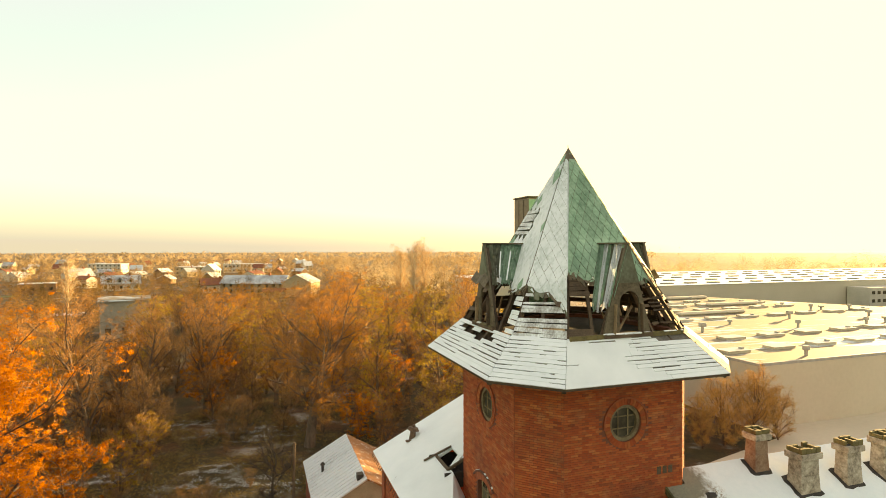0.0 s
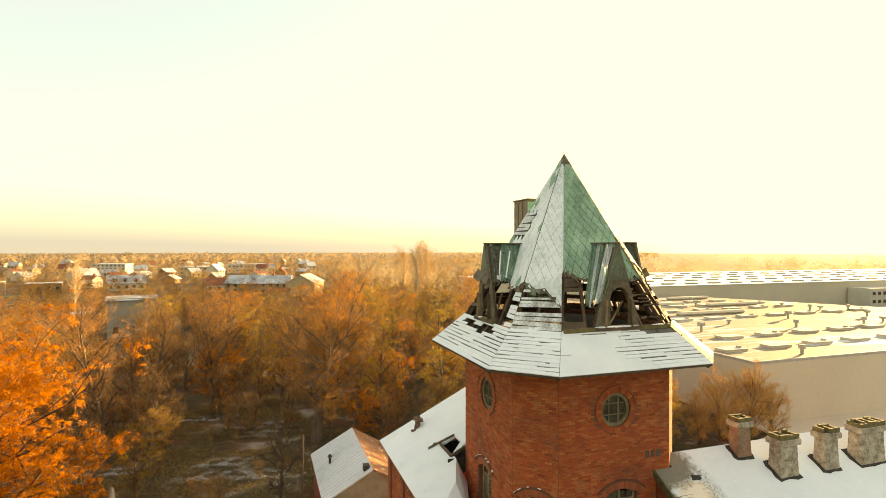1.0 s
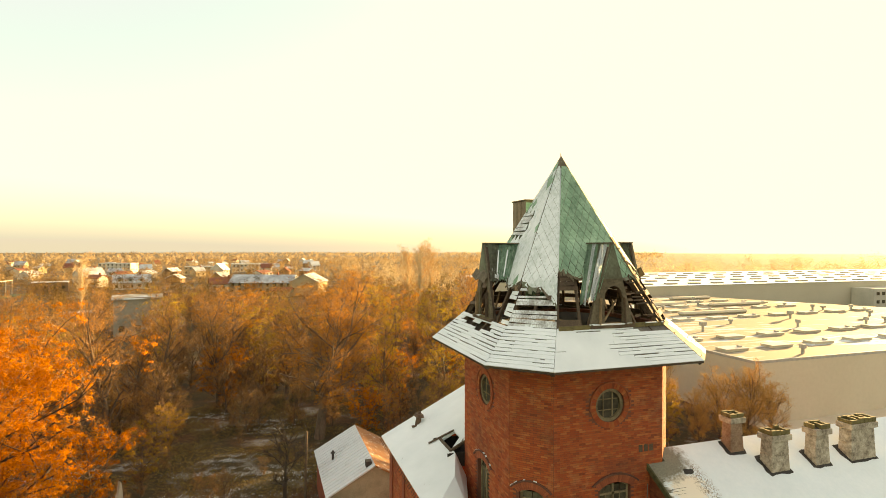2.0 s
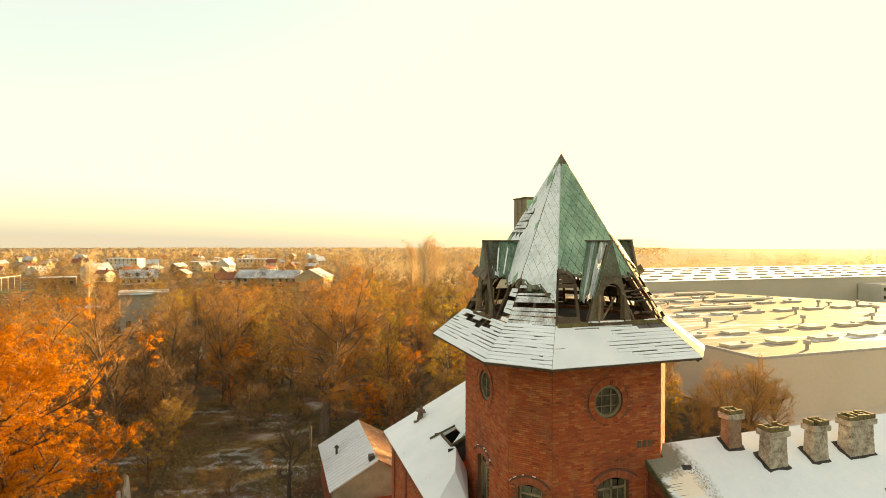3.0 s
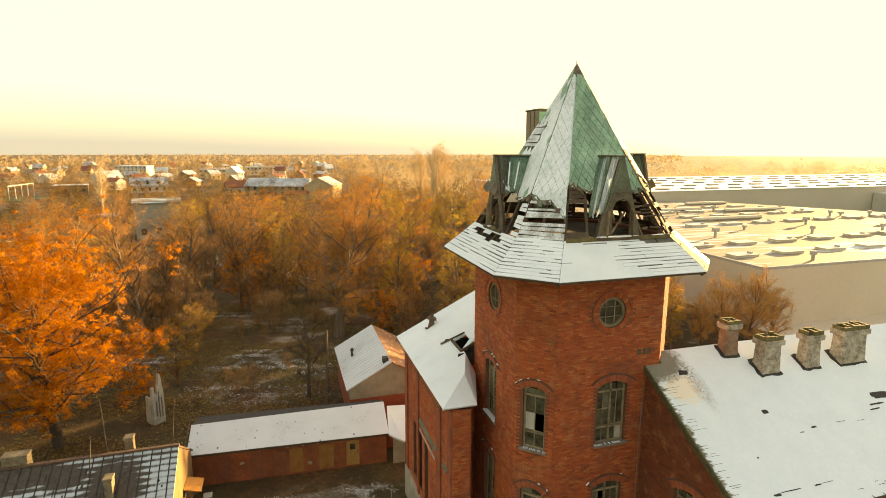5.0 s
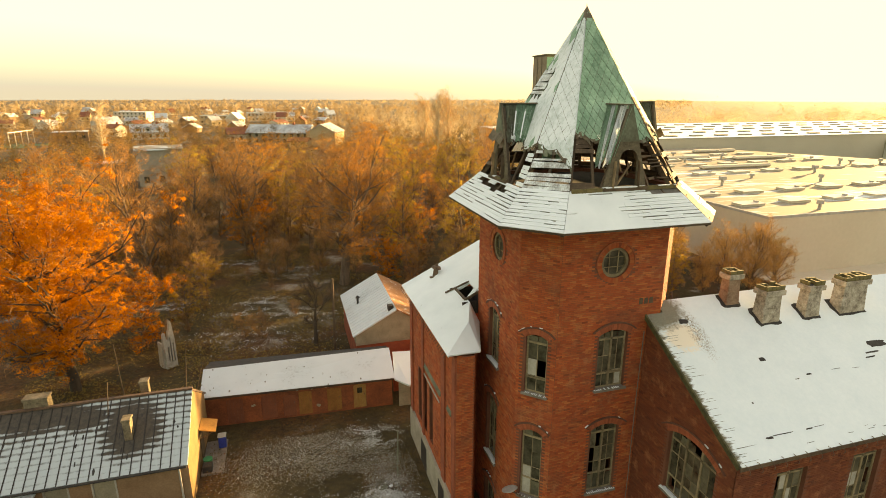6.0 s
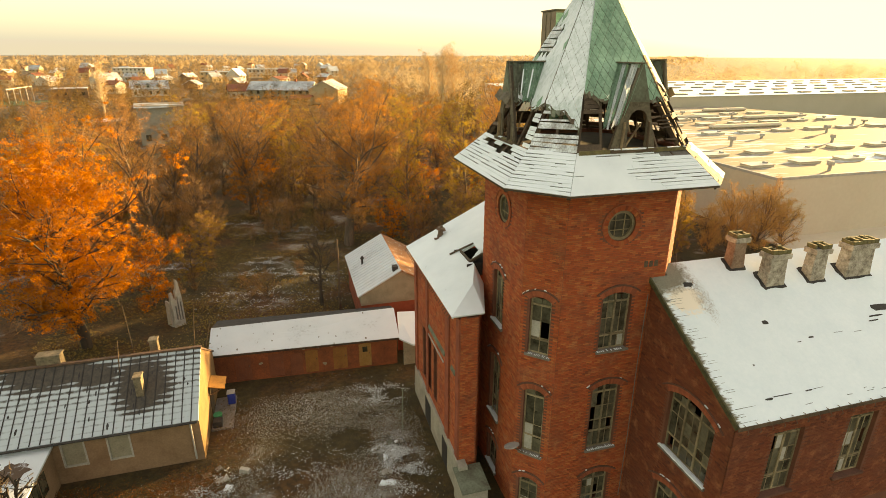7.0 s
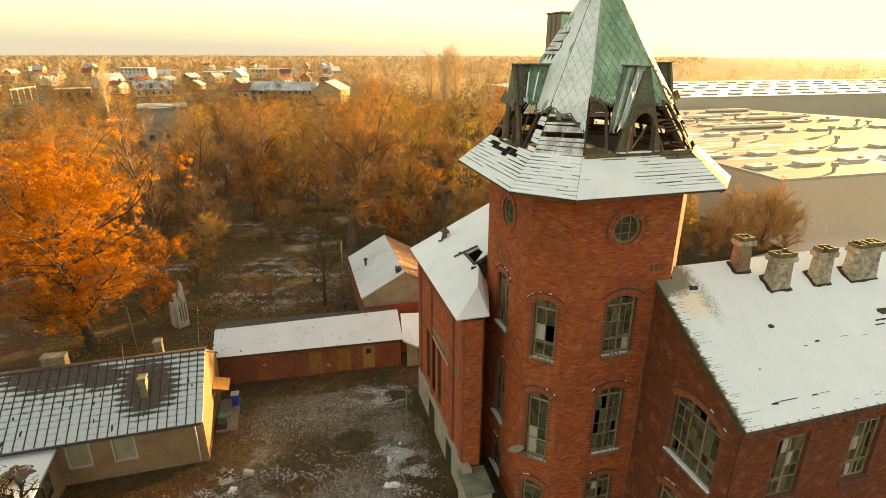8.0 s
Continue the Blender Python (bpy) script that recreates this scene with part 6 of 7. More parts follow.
VENTS = ((55.1, 50.8, 1.5), (53.3, 33.1, 1.2), (82.1, 58.1, 1.4), (73.4, 49.7, 1.3), (82.2, 80.3, 1.2), (99.0, 66.8, 1.2), (101.0, 66.1, 0.9), (106.4, 64.2, 1.2), (99.4, 55.9, 1.2), (87.5, 48.6, 1.3), (93.8, 49.6, 1.0), (66, 56, 0.8), (76, 88, 0.9), (90, 90, 0.9), (95, 80, 0.9), (70, 77, 0.8), (62, 88, 0.9), (100, 74, 0.8))
for i, (x, y, h) in enumerate(VENTS):
    bm = bmesh.new()
    tube(bm, (x, y, HALLZ), (x, y, HALLZ + h * 0.6), 0.2, 0.2, 10)
    vent = part("roof_vent", bm, ZINC, hall, "metal exhaust pipe on the roof")
    bm = bmesh.new()
    if i % 2:
        tube(bm, (x, y, HALLZ + h * 0.6), (x, y, HALLZ + h), 0.42, 0.38, 12)
    else:
        box(bm, x - 0.42, x + 0.42, y - 0.42, y + 0.42, HALLZ + h * 0.6, HALLZ + h, bevel=0.05)
    part("cowl", bm, ZINC, vent)
for x, y, l in ((66, 67, 16), (84, 78, 14), (86, 92.5, 12), (70, 82, 11)):
    bm = bmesh.new()
    box(bm, x, x + l, y, y + 1.6, HALLZ, HALLZ + 0.7, bevel=0.3)
    part("duct", bm, HALL_WALL, hall, "long roof duct")
bm = bmesh.new()
beam(bm, (82, 47, HALLZ + 0.12), (180, 50.5, HALLZ + 0.12), 0.3, 0.24)
part("roof_upstand", bm, HALL_WALL, hall, "low upstand between two roof fields")
hall2 = thing("far_hall", (150, 130, 0), "second flat-roofed hall under bright snow", "warehouse")
bm = bmesh.new()
box(bm, 60, 330, 106, 106.5, -0.3, 9.5)
box(bm, 60, 60.5, 106.5, 172, -0.3, 9.5)
part("wall", bm, HALL_WALL, hall2, "pale metal-clad wall with haze put into its colour")
bm = bmesh.new()
slab(bm, [(59.8, 105.8, 9.62), (330, 105.8, 9.62), (330, 172, 9.62), (59.8, 172, 9.62)], 0.12)
part("roof", bm, SNOW, hall2, "bright snow-covered flat roof")
for i in range(22):
    for j in range(5):
        x, y = 66 + i * 8.4 + (j % 2) * 3, 110 + j * 12
        bm = bmesh.new()
        box(bm, x, x + 3.6, y, y + 1.6, 9.62, 9.95, bevel=0.06)
        part("skylight", bm, RENDER_GREY, hall2, "low grey roof light")
bm = bmesh.new()
box(bm, 168.0, 170.6, 105.9, 106.02, 1.9, 4.7)
part("gate", bm, RENDER_GREY, hall2, "grey loading gate")
block = thing("office_block", (150, 102, 0), "plain pale office block with two rows of small windows", "building")
bm = bmesh.new()
box(bm, 166.5, 205, 99, 105.7, -0.3, 7.7)
part("wall", bm, WHITE_WALL, block)
for st in (3.2, 5.7):
    for i in range(8):
        bm = bmesh.new()
        box(bm, 167.6 + i * 2.4, 168.9 + i * 2.4, 98.94, 99.02, st, st + 1.0)
        part("window", bm, GLASS, block)

# pale slab added along the halls, carrying the wall's tone over shaded ground
bm = bmesh.new()
slab(bm, [(24, 12, 0.12), (230, 12, 0.12), (230, 31, 0.12), (43.3, 31, 0.12), (43.3, 28.5, 0.12), (24, 24, 0.12)], 0.3)
wall_tone_slab = part("pavement", bm, HALL_WALL, None)
tagged(wall_tone_slab, "pale slab added beside the warehouse, toned like its wall", "pavement", kind="structure")

bm = bmesh.new()
box(bm, HALLX - 0.04, HALLX + 0.1, HALLY - 0.04, HALLY + 0.1, -0.2, HALLZ - 0.16)
part("corner_trim", bm, CURTAIN, hall, "pale metal corner trim")


# ---- small things on and round the buildings ----
# north wing: sloping ledges, pale batten, piers, eave icicles
for y0, y1 in ((6.55, 9.75), (4.75, 5.45)):
    bm = bmesh.new()
    slab(bm, [(NX - 0.1, y0, 6.28), (NX - 0.1, y1, 6.28), (NX, y1, 6.5), (NX, y0, 6.5)][::-1], 0.05)
    part("ledge", bm, COPPER_DULL, nwing, "sloping grey-green ledge")
bm = bmesh.new()
plate(bm, nwest, ns(10.2), ns(6.8), 5.75, 5.83, 0.012, 0.06)
part("batten", bm, CURTAIN, nwing, "pale timber batten")
for y0, y1 in ((12.45, 13.0), (9.85, 10.25), (5.75, 6.35), (4.15, 4.6)):
    bm = bmesh.new()
    plate(bm, nwest, ns(y1), ns(y0), 1.85, 9.55, 0.012, 0.09)
    part("pier", bm, BRICK_FLAT, nwing, "shallow brick pier")
r = random.Random(17)
for i in range(34):
    y = 4.1 + i * 0.27
    bm = bmesh.new()
    tube(bm, (-3.02, y, 9.82), (-3.1 - r.uniform(0, 0.05), y, 9.72 - r.uniform(0, 0.06)), 0.025, 0.015, 5)
    part("gutter_hook", bm, IRON, nwing)
# porch at the foot of the tower
porch = thing("porch", (-2, 3, 0), "small porch with a grey-green sheet roof and pale walls", "porch")
bm = bmesh.new()
slab(bm, [(-2.88, 2.3, 1.5), (-1.5, 2.3, 1.5), (-1.5, 3.9, 1.68), (-2.88, 3.9, 1.68)], 0.05)
part("roof", bm, COPPER_DULL, porch)
bm = bmesh.new()
box(bm, -2.8, -1.6, 2.4, 3.85, -0.3, 1.44)
part("wall", bm, PLINTH, porch)

# three vents in the tower wall: dark plates stand for their shaded holes
sface = Face(WALL_RING[0], WALL_RING[1])
for i in range(3):
    bm = bmesh.new()
    s = 3.62 + i * 0.24
    plate(bm, sface, s, s + 0.17, 12.42, 12.68, 0.0, 0.018)
    part("vent_slot", bm, OLD_WOOD, tower, "dark plate for the shade in a small vent slot")
# cable down the corner between tower and wing
bm = bmesh.new()
pts = [(4.72, 1.22, 11.2), (4.7, 1.24, 8.0), (4.72, 1.22, 4.0), (4.7, 1.24, 0.5)]
for a, b in zip(pts, pts[1:]):
    tube(bm, a, b, 0.018, 0.018, 6)
part("cable", bm, STONE, tower, "pale cable clipped to the wall")
# satellite dish under a window
dish = thing("satellite_dish", (-0.65, 2.2, 3.9), "grey satellite dish on a wall bracket", "satellite dish")
bm = bmesh.new()
bmesh.ops.create_uvsphere(bm, u_segments=18, v_segments=10, radius=0.62, matrix=Matrix.Identity(4))
bmesh.ops.delete(bm, geom=[v for v in bm.verts if v.co.z > -0.47], context="VERTS")
bmesh.ops.solidify(bm, geom=bm.faces[:], thickness=0.02)
bmesh.ops.transform(bm, matrix=Matrix.Translation((-0.62, 2.15, 3.85)) @ Euler((radians(-20), radians(-10), 0)).to_matrix().to_4x4() @ Matrix.Translation((0, 0, 0.55)), verts=bm.verts[:])
part("reflector", bm, ZINC, dish, smooth=True)
bm = bmesh.new()
tube(bm, (-0.1, 2.0, 3.5), (-0.55, 2.2, 3.75), 0.025, 0.025, 8)
part("bracket", bm, IRON, dish)

# by the low house: canopy, bin, step, rubbish
canopy = thing("door_canopy", (-14.5, 14.2, 2), "rusty yellow metal canopy over the side door", "canopy")
bm = bmesh.new()
slab(bm, [(-14.93, 13.5, 2.15), (-14.05, 13.5, 1.9), (-14.05, 14.8, 1.9), (-14.93, 14.8, 2.15)], 0.05)
part("sheet", bm, plain("rusty_yellow", (0.2, 0.09, 0.018), (0.34, 0.17, 0.035), 2, 14), canopy)
for y in (13.55, 14.75):
    bm = bmesh.new()
    beam(bm, (-14.93, y, 1.5), (-14.15, y, 1.9), 0.04)
    part("bracket", bm, IRON, canopy)
bin_ = thing("blue_bin", (-14.2, 14.9, 0), "blue plastic waste bin with a pale lid", "bin")
bm = bmesh.new()
box(bm, -14.15, -13.72, 14.5, 14.95, 0.0, 0.78, bevel=0.05)
part("body", bm, plain("blue_plastic", (0.02, 0.035, 0.22), (0.03, 0.055, 0.32), 2, 10, rough=0.45), bin_)
bm = bmesh.new()
box(bm, -14.18, -13.69, 14.47, 14.98, 0.785, 0.84, bevel=0.03)
part("lid", bm, CURTAIN, bin_, "pale lid")
bucket = thing("green_tub", (-14.6, 13.2, 0), "small green plastic tub by the wall", "tub")
bm = bmesh.new()
tube(bm, (-14.6, 13.2, 0.0), (-14.6, 13.2, 0.4), 0.2, 0.26, 12)
part("body", bm, plain("green_plastic", (0.03, 0.2, 0.08), (0.05, 0.3, 0.12), 2, 10, rough=0.5), bucket)
crate = thing("black_crate", (-14.55, 12.6, 0), "dark crate standing by the wall", "crate")
bm = bmesh.new()
box(bm, -14.8, -14.3, 12.35, 12.85, 0.0, 0.45, bevel=0.03)
part("body", bm, BLACK, crate)
step = thing("concrete_step", (-14.2, 13.6, 0), "worn concrete slab before the side door", "step")
bm = bmesh.new()
box(bm, -14.9, -13.7, 12.2, 15.4, -0.1, 0.06, bevel=0.02)
part("slab", bm, STONE, step)
door = thing("side_door", (-14.9, 14.1, 0), "dark wooden side door in the gable", "door")
bm = bmesh.new()
box(bm, -14.96, -14.9, 13.6, 14.55, 0.06, 1.95, bevel=0.01)
part("leaf", bm, OLD_WOOD, door)
r = random.Random(6)
for x, y, w, d, h, turn, mt, lab in ((-14.7, 8.5, 0.6, 0.5, 0.05, 20, WOOD_LIGHT, "weathered board lying on the ground"), (-14.2, 8.9, 0.5, 0.4, 0.06, 40, STONE, "pale slab lying on the ground"), (-13.95, 8.0, 0.9, 0.6, 0.07, 25, CURTAIN, "dusty white panel lying on the ground"), (-13.75, 8.75, 0.4, 0.1, 0.05, 60, CURTAIN, "short white plank on the ground"), (-12.85, 8.3, 0.75, 0.32, 0.22, -25, CURTAIN, "white discarded box on the ground"), (-13.1, 8.15, 0.8, 0.08, 0.06, -25, WOOD_LIGHT, "thin plank on the ground"), (-13.6, 7.3, 0.6, 0.5, 0.08, 70, SNOW, "scrap of snowy sheeting on the ground"), (-5.75, 6.3, 0.7, 0.4, 0.12, 15, CURTAIN, "pale torn sheet lying in the grass"), (-5.2, 8.4, 0.5, 0.3, 0.1, 50, COPPER_DULL, "dull green scrap in the grass")):
    w, d = 0.72 * w, 0.72 * d
    sc = thing("scrap", (x, y, 0), lab, "rubbish", "rubbish in the yard")
    bm = bmesh.new()
    box(bm, -w / 2, w / 2, -d / 2, d / 2, -0.03, h, pose(x, y, 0, r.uniform(-4, 4), r.uniform(-4, 4), turn), 0.012)
    part("sheet", bm, mt, sc)
heap = thing("snow_heap", (-5.3, 8.0, 0), "low heap of rubble under thin snow", "heap")
bm = bmesh.new()
bmesh.ops.create_icosphere(bm, subdivisions=4, radius=1.0)
for v in bm.verts:
    k = 1 + 0.35 * noise.noise(v.co * 2.3) + 0.15 * noise.noise(v.co * 7)
    v.co = Vector((-5.3 + v.co.x * 0.9 * k, 8.0 + v.co.y * 1.2 * k, -0.08 + max(-0.1, v.co.z) * 0.13 * k))
part("mound", bm, snowed("snowy_rubble", (0.05, 0.045, 0.03), 0.36, 2.0, 16, soft=0.05), heap, smooth=True)
post = thing("fence_post", (-4.25, 9.3, 0), "thin green iron post with a wire", "post")
bm = bmesh.new()
tube(bm, (-4.28, 9.15, -0.1), (-4.15, 9.5, 2.75), 0.035, 0.03, 8)
part("post", bm, COPPER_DULL, post)

# aerials and thin poles by the low house
for x, y, z0, top, lean in ((-15.5, 14.6, 4.2, 7.0, 0.3), (-15.1, 15.4, 3.6, 5.4, 0.5), (-18.6, 14.4, 4.3, 7.6, -0.1), (-18.9, 12.4, 4.4, 6.4, 0.25)):
    aerial = thing("aerial", (x, y, z0), "thin bare pole rising from the roof", "pole", "poles on the low house")
    bm = bmesh.new()
    tube(bm, (x, y, z0), (x + lean, y, top), 0.03, 0.02, 6)
    part("mast", bm, OLD_WOOD, aerial)

# ---- trees ----
def frond(points, r0, r1, verts, faces, sides=5):
    """A tapered limb along points."""
    rings = []
    n = len(points)
    for i, p in enumerate(points):
        d = (points[min(i + 1, n - 1)] - points[max(i - 1, 0)]).normalized()
        a = d.orthogonal().normalized()
        b = d.cross(a)
        rr = r0 + (r1 - r0) * i / (n - 1)
        k = len(verts)
        for s in range(sides):
            t = 2 * math.pi * s / sides
            verts.append(p + (a * math.cos(t) + b * math.sin(t)) * rr)
        rings.append(k)
    for i in range(n - 1):
        for s in range(sides):
            t = (s + 1) % sides
            faces.append((rings[i] + s, rings[i] + t, rings[i + 1] + t, rings[i + 1] + s))


def grow(rng, height, radius, clear, limbs_n, levels=3, rise=0.7, wander=1.0, girth=1.0):
    """Limbs of a tree as lists of points with radii, and the places where leaves sit.
    clear: the share of the height that is bare stem; rise: how steeply the limbs climb."""
    limbs, ends = [], []

    def bough(p, d, length, r, level, steps):
        pts = [p.copy()]
        for i in range(steps):
            d = (d + Vector((rng.uniform(-1, 1), rng.uniform(-1, 1), rng.uniform(-0.6, 0.9))) * 0.22 * wander).normalized()
            p = p + d * length / steps
            pts.append(p.copy())
        limbs.append((pts, r, r * 0.35, level))
        if level >= 2:
            ends.extend(q.copy() for q in pts[1:])
        else:
            ends.extend(q.copy() for q in pts[-2:])
        if level < levels:
            kids = 4 if level == 1 else 3
            for i in range(kids):
                k = 1 + int((steps - 1) * (i + rng.random()) / kids)
                side = Vector((rng.uniform(-1, 1), rng.uniform(-1, 1), rng.uniform(-0.3, 0.8))).normalized()
                bough(pts[k], (d * 0.7 + side * 0.8).normalized(), length * rng.uniform(0.35, 0.55), r * 0.5, level + 1, 3)

    stem, p = [], Vector((0, 0, -0.3))
    lean = Vector((rng.uniform(-0.06, 0.06), rng.uniform(-0.06, 0.06), 0))
    n = 9
    for i in range(n + 1):
        stem.append(p.copy())
        lean += Vector((rng.uniform(-1, 1), rng.uniform(-1, 1), 0)) * 0.07 * wander
        p = p + (Vector((0, 0, 1)) + lean).normalized() * height * 0.93 / n
    limbs.append((stem, height * 0.021 * girth, height * 0.004, 0))
    turn = rng.uniform(0, 6)
    for i in range(limbs_n):
        f = clear + (0.97 - clear) * (i + rng.random()) / limbs_n
        q = stem[0].lerp(stem[1], 0)
        k = min(n - 1, int(f * n))
        q = stem[k].lerp(stem[k + 1], f * n - k)
        turn += 2.4 + rng.uniform(-0.5, 0.5)
        g = (f - clear) / (1 - clear)
        length = radius * (0.35 + 0.75 * math.sin(math.pi * min(1, 0.18 + 0.74 * (1 - g) ** 0.9))) * rng.uniform(0.75, 1.15)
        d = Vector((math.cos(turn), math.sin(turn), rise * rng.uniform(0.6, 1.3) * (0.6 + 0.9 * g))).normalized()
        bough(q, d, length, height * 0.0085 * girth * (1.25 - f), 1, 5)
    return limbs, ends


def leaf_mesh(name, corners, soft, material):
    """Loose leaves as one mesh, shaded softly as parts of a rounded crown; soft: the crown's outward direction at each leaf."""
    flip = np.einsum("ij,ij->i", np.cross(corners[:, 1] - corners[:, 0], corners[:, 2] - corners[:, 0]), soft) < 0
    corners[flip] = corners[flip][:, ::-1]
    me = mesh_of(name, corners.reshape(-1, 3).tolist(), np.arange(3 * len(corners)).reshape(-1, 3).tolist(), material)
    me.normals_split_custom_set_from_vertices(np.repeat(soft, 3, 0).tolist())
    return me


def make_tree(name, label, seed, height, radius, clear, limbs_n, leaf_mat, leaves, leaf, cluster, twigs, bark=None, pale=None, rise=0.7, wander=1.0, levels=3, girth=1.0, fine=2, clumps=0, tufts=0, tuft=0.17, group="trees of the park"):
    rng = random.Random(seed)
    nrng = np.random.default_rng(seed)
    limbs, ends = grow(rng, height, radius, clear, limbs_n, levels, rise, wander, girth)
    tree = thing(name, (0, 0, 0), label, "tree", group)
    verts, faces = [], []
    for pts, r0, r1, level in limbs:
        if level > fine:
            continue
        if level > 1:
            pts = [pts[0], pts[len(pts) // 2], pts[-1]]
        frond(pts, max(r0, 0.03), max(r1, 0.018), verts, faces, 7 if level == 0 else (5 if level == 1 else 3))
    me = mesh_of("trunk", verts, faces, bark or BARK)
    me.shade_smooth()
    under(new("trunk", me), tree)
    e = np.array([tuple(p) for p in ends])
    if twigs:
        base = e[nrng.integers(0, len(e), twigs)]
        base = base + nrng.normal(0, cluster * 0.25, base.shape)
        d = nrng.normal(0, 1, base.shape) + [0, 0, 0.5]
        d /= np.linalg.norm(d, axis=1)[:, None]
        tip = base + d * nrng.uniform(0.4, 1.0, (twigs, 1)) * cluster * 0.9
        side = np.cross(d, nrng.normal(0, 1, base.shape))
        side /= np.linalg.norm(side, axis=1)[:, None] + 1e-9
        v = np.stack([base + side * 0.014, base - side * 0.014, tip], 1).reshape(-1, 3)
        f = np.arange(3 * twigs).reshape(-1, 3)
        ob = under(new("branchwork", mesh_of("branchwork", v.tolist(), f.tolist(), pale or TWIG)), tree)
        tagged(ob, "countless fine bare twigs of the tree", kind="stuff")
    if leaves:
        if clumps:
            e = e[nrng.permutation(len(e))[:clumps]] + nrng.normal(0, 0.4, (clumps, 3))
        home = e[nrng.integers(0, len(e), leaves)]
        c = home + nrng.normal(0, cluster * 0.42, (leaves, 3))
        if tufts:
            pick = nrng.integers(0, tufts, leaves)
            home = home[pick]
            c = c[pick] + nrng.normal(0, 1, (leaves, 3)) * nrng.uniform(0.5, 1.4, (tufts, 1))[pick] * [tuft, tuft, tuft * 0.6]
        a = nrng.normal(0, 1, (leaves, 3))
        a /= np.linalg.norm(a, axis=1)[:, None]
        b = np.cross(a, nrng.normal(0, 1, (leaves, 3)))
        b /= np.linalg.norm(b, axis=1)[:, None] + 1e-9
        s = leaf * nrng.uniform(0.6, 1.3, (leaves, 1))
        v = np.stack([c - a * s, c + a * s * 0.8 + b * s * 0.7, c + a * s - b * s * 0.6], 1)
        soft = (c - home) / (cluster * 0.9) + 0.55 * (c - [0, 0, height * 0.5]) / radius + [0, 0, 0.3] + nrng.normal(0, 0.3, c.shape)
        soft /= np.linalg.norm(soft, axis=1)[:, None] + 1e-9
        under(new("crown", leaf_mesh("crown", v, soft, leaf_mat)), tree)
    return tree


def spot(x, y, turn=0.0, size=1.0):
    return pose(x, y, 0, 0, 0, turn) @ Matrix.Diagonal((size, size, size, 1))


def plant(tree, places):
    """The tree itself at the first place and copies of it at the others."""
    for p in places[1:]:
        copy_thing(tree, spot(*p))
    tree.matrix_basis = spot(*places[0])


r = random.Random(11)
oak = make_tree("oak_tree", "large oak with dense bright orange autumn leaves in sunlight", 21, 14.0, 7.0, 0.22, 36, ORANGE, 130000, 0.055, 1.5, 4000, rise=0.5, wander=1.8, girth=1.45, fine=2, clumps=300, tufts=3000, tuft=0.17, bark=OAK_BARK)
plant(oak, [(-24.7, 24.6, 40, 0.9), (-37, 29, 160, 0.95), (-40, 38, 300, 0.85)])
fork = make_tree("forked_tree", "dark wide-limbed tree, nearly bare, with a few russet leaves", 33, 13, 7.6, 0.28, 17, RUSSET, 26000, 0.05, 1.1, 14000, tufts=900, tuft=0.17, rise=0.7, wander=1.6, girth=2.3, fine=2)
plant(fork, [(-3.5, 42.6, 10, 0.95)])
sapling = make_tree("bare_sapling", "small bare tree with a forked dark trunk", 35, 5.0, 2.4, 0.4, 9, SCRUB, 60, 0.05, 0.4, 700, bark=OAK_BARK, pale=OAK_BARK, rise=0.9, wander=1.6, girth=1.8, fine=3)
plant(sapling, [(-7.6, 27.4, 0, 1.05)])
bare_bush = make_tree("bare_bush", "thin leafless bush beside the annex", 39, 2.6, 1.2, 0.03, 16, SCRUB, 30, 0.04, 0.3, 900, bark=OAK_BARK, pale=OAK_BARK, rise=1.8, wander=1.3, girth=0.5, fine=3)
plant(bare_bush, [(-21.4, 4.8, 0, 1.95), (-22.4, 4.7, 130, 1.8)])
bare1 = make_tree("park_tree", "autumn tree with thin russet-brown foliage", 41, 14.5, 4.8, 0.1, 22, RUSSET, 9500, 0.066, 0.9, 4500, tufts=320, tuft=0.2, rise=0.9, girth=1.4)
bare2 = make_tree("park_tree", "autumn tree with dull brown leaves and fine twigs", 43, 15.5, 4.4, 0.1, 24, BROWN_LEAF, 10000, 0.066, 0.9, 4500, tufts=340, tuft=0.2, rise=1.1, girth=1.4)
bare3 = make_tree("park_tree", "almost leafless tree with brown twigs", 47, 14.5, 4.6, 0.12, 22, AMBER, 4000, 0.062, 0.75, 6000, rise=1.2, wander=1.2, girth=1.5)
gold = make_tree("young_tree", "young tree with yellow-green autumn leaves", 51, 7.5, 2.8, 0.2, 14, GOLD, 5200, 0.06, 0.6, 2400, tufts=170, tuft=0.15)
olive = make_tree("park_tree", "tree with fading olive and yellow leaves", 53, 13.5, 4.4, 0.08, 22, OLIVE, 10500, 0.068, 0.9, 4000, tufts=340, tuft=0.2, rise=0.9)
shrub = make_tree("shrub", "bushy scrub with dull brown twigs and last leaves", 57, 4.2, 2.4, 0.03, 14, SCRUB, 1500, 0.045, 0.5, 2200, rise=1.3, levels=2)
thicket = make_tree("thicket_tree", "rounded thicket tree with fine golden-orange twigs and leaves", 59, 6.2, 4.2, 0.04, 24, THICKET, 8000, 0.032, 0.65, 11000, pale=TWIG_ORANGE, rise=1.4)
# last five copies are added, hardly seen, to shade the yard from low sun
plant(thicket, [(39.4, 28.4, 0, 0.84), (36.2, 28.8, 70, 0.78), (42.6, 28.0, 160, 0.66), (33.6, 28.9, 200, 0.6), (30, 31, 250, 0.8), (27, 34, 20, 0.9), (31, 36, 20, 1.05), (36, 38, 200, 1.0), (24, 38, 100, 1.1)])
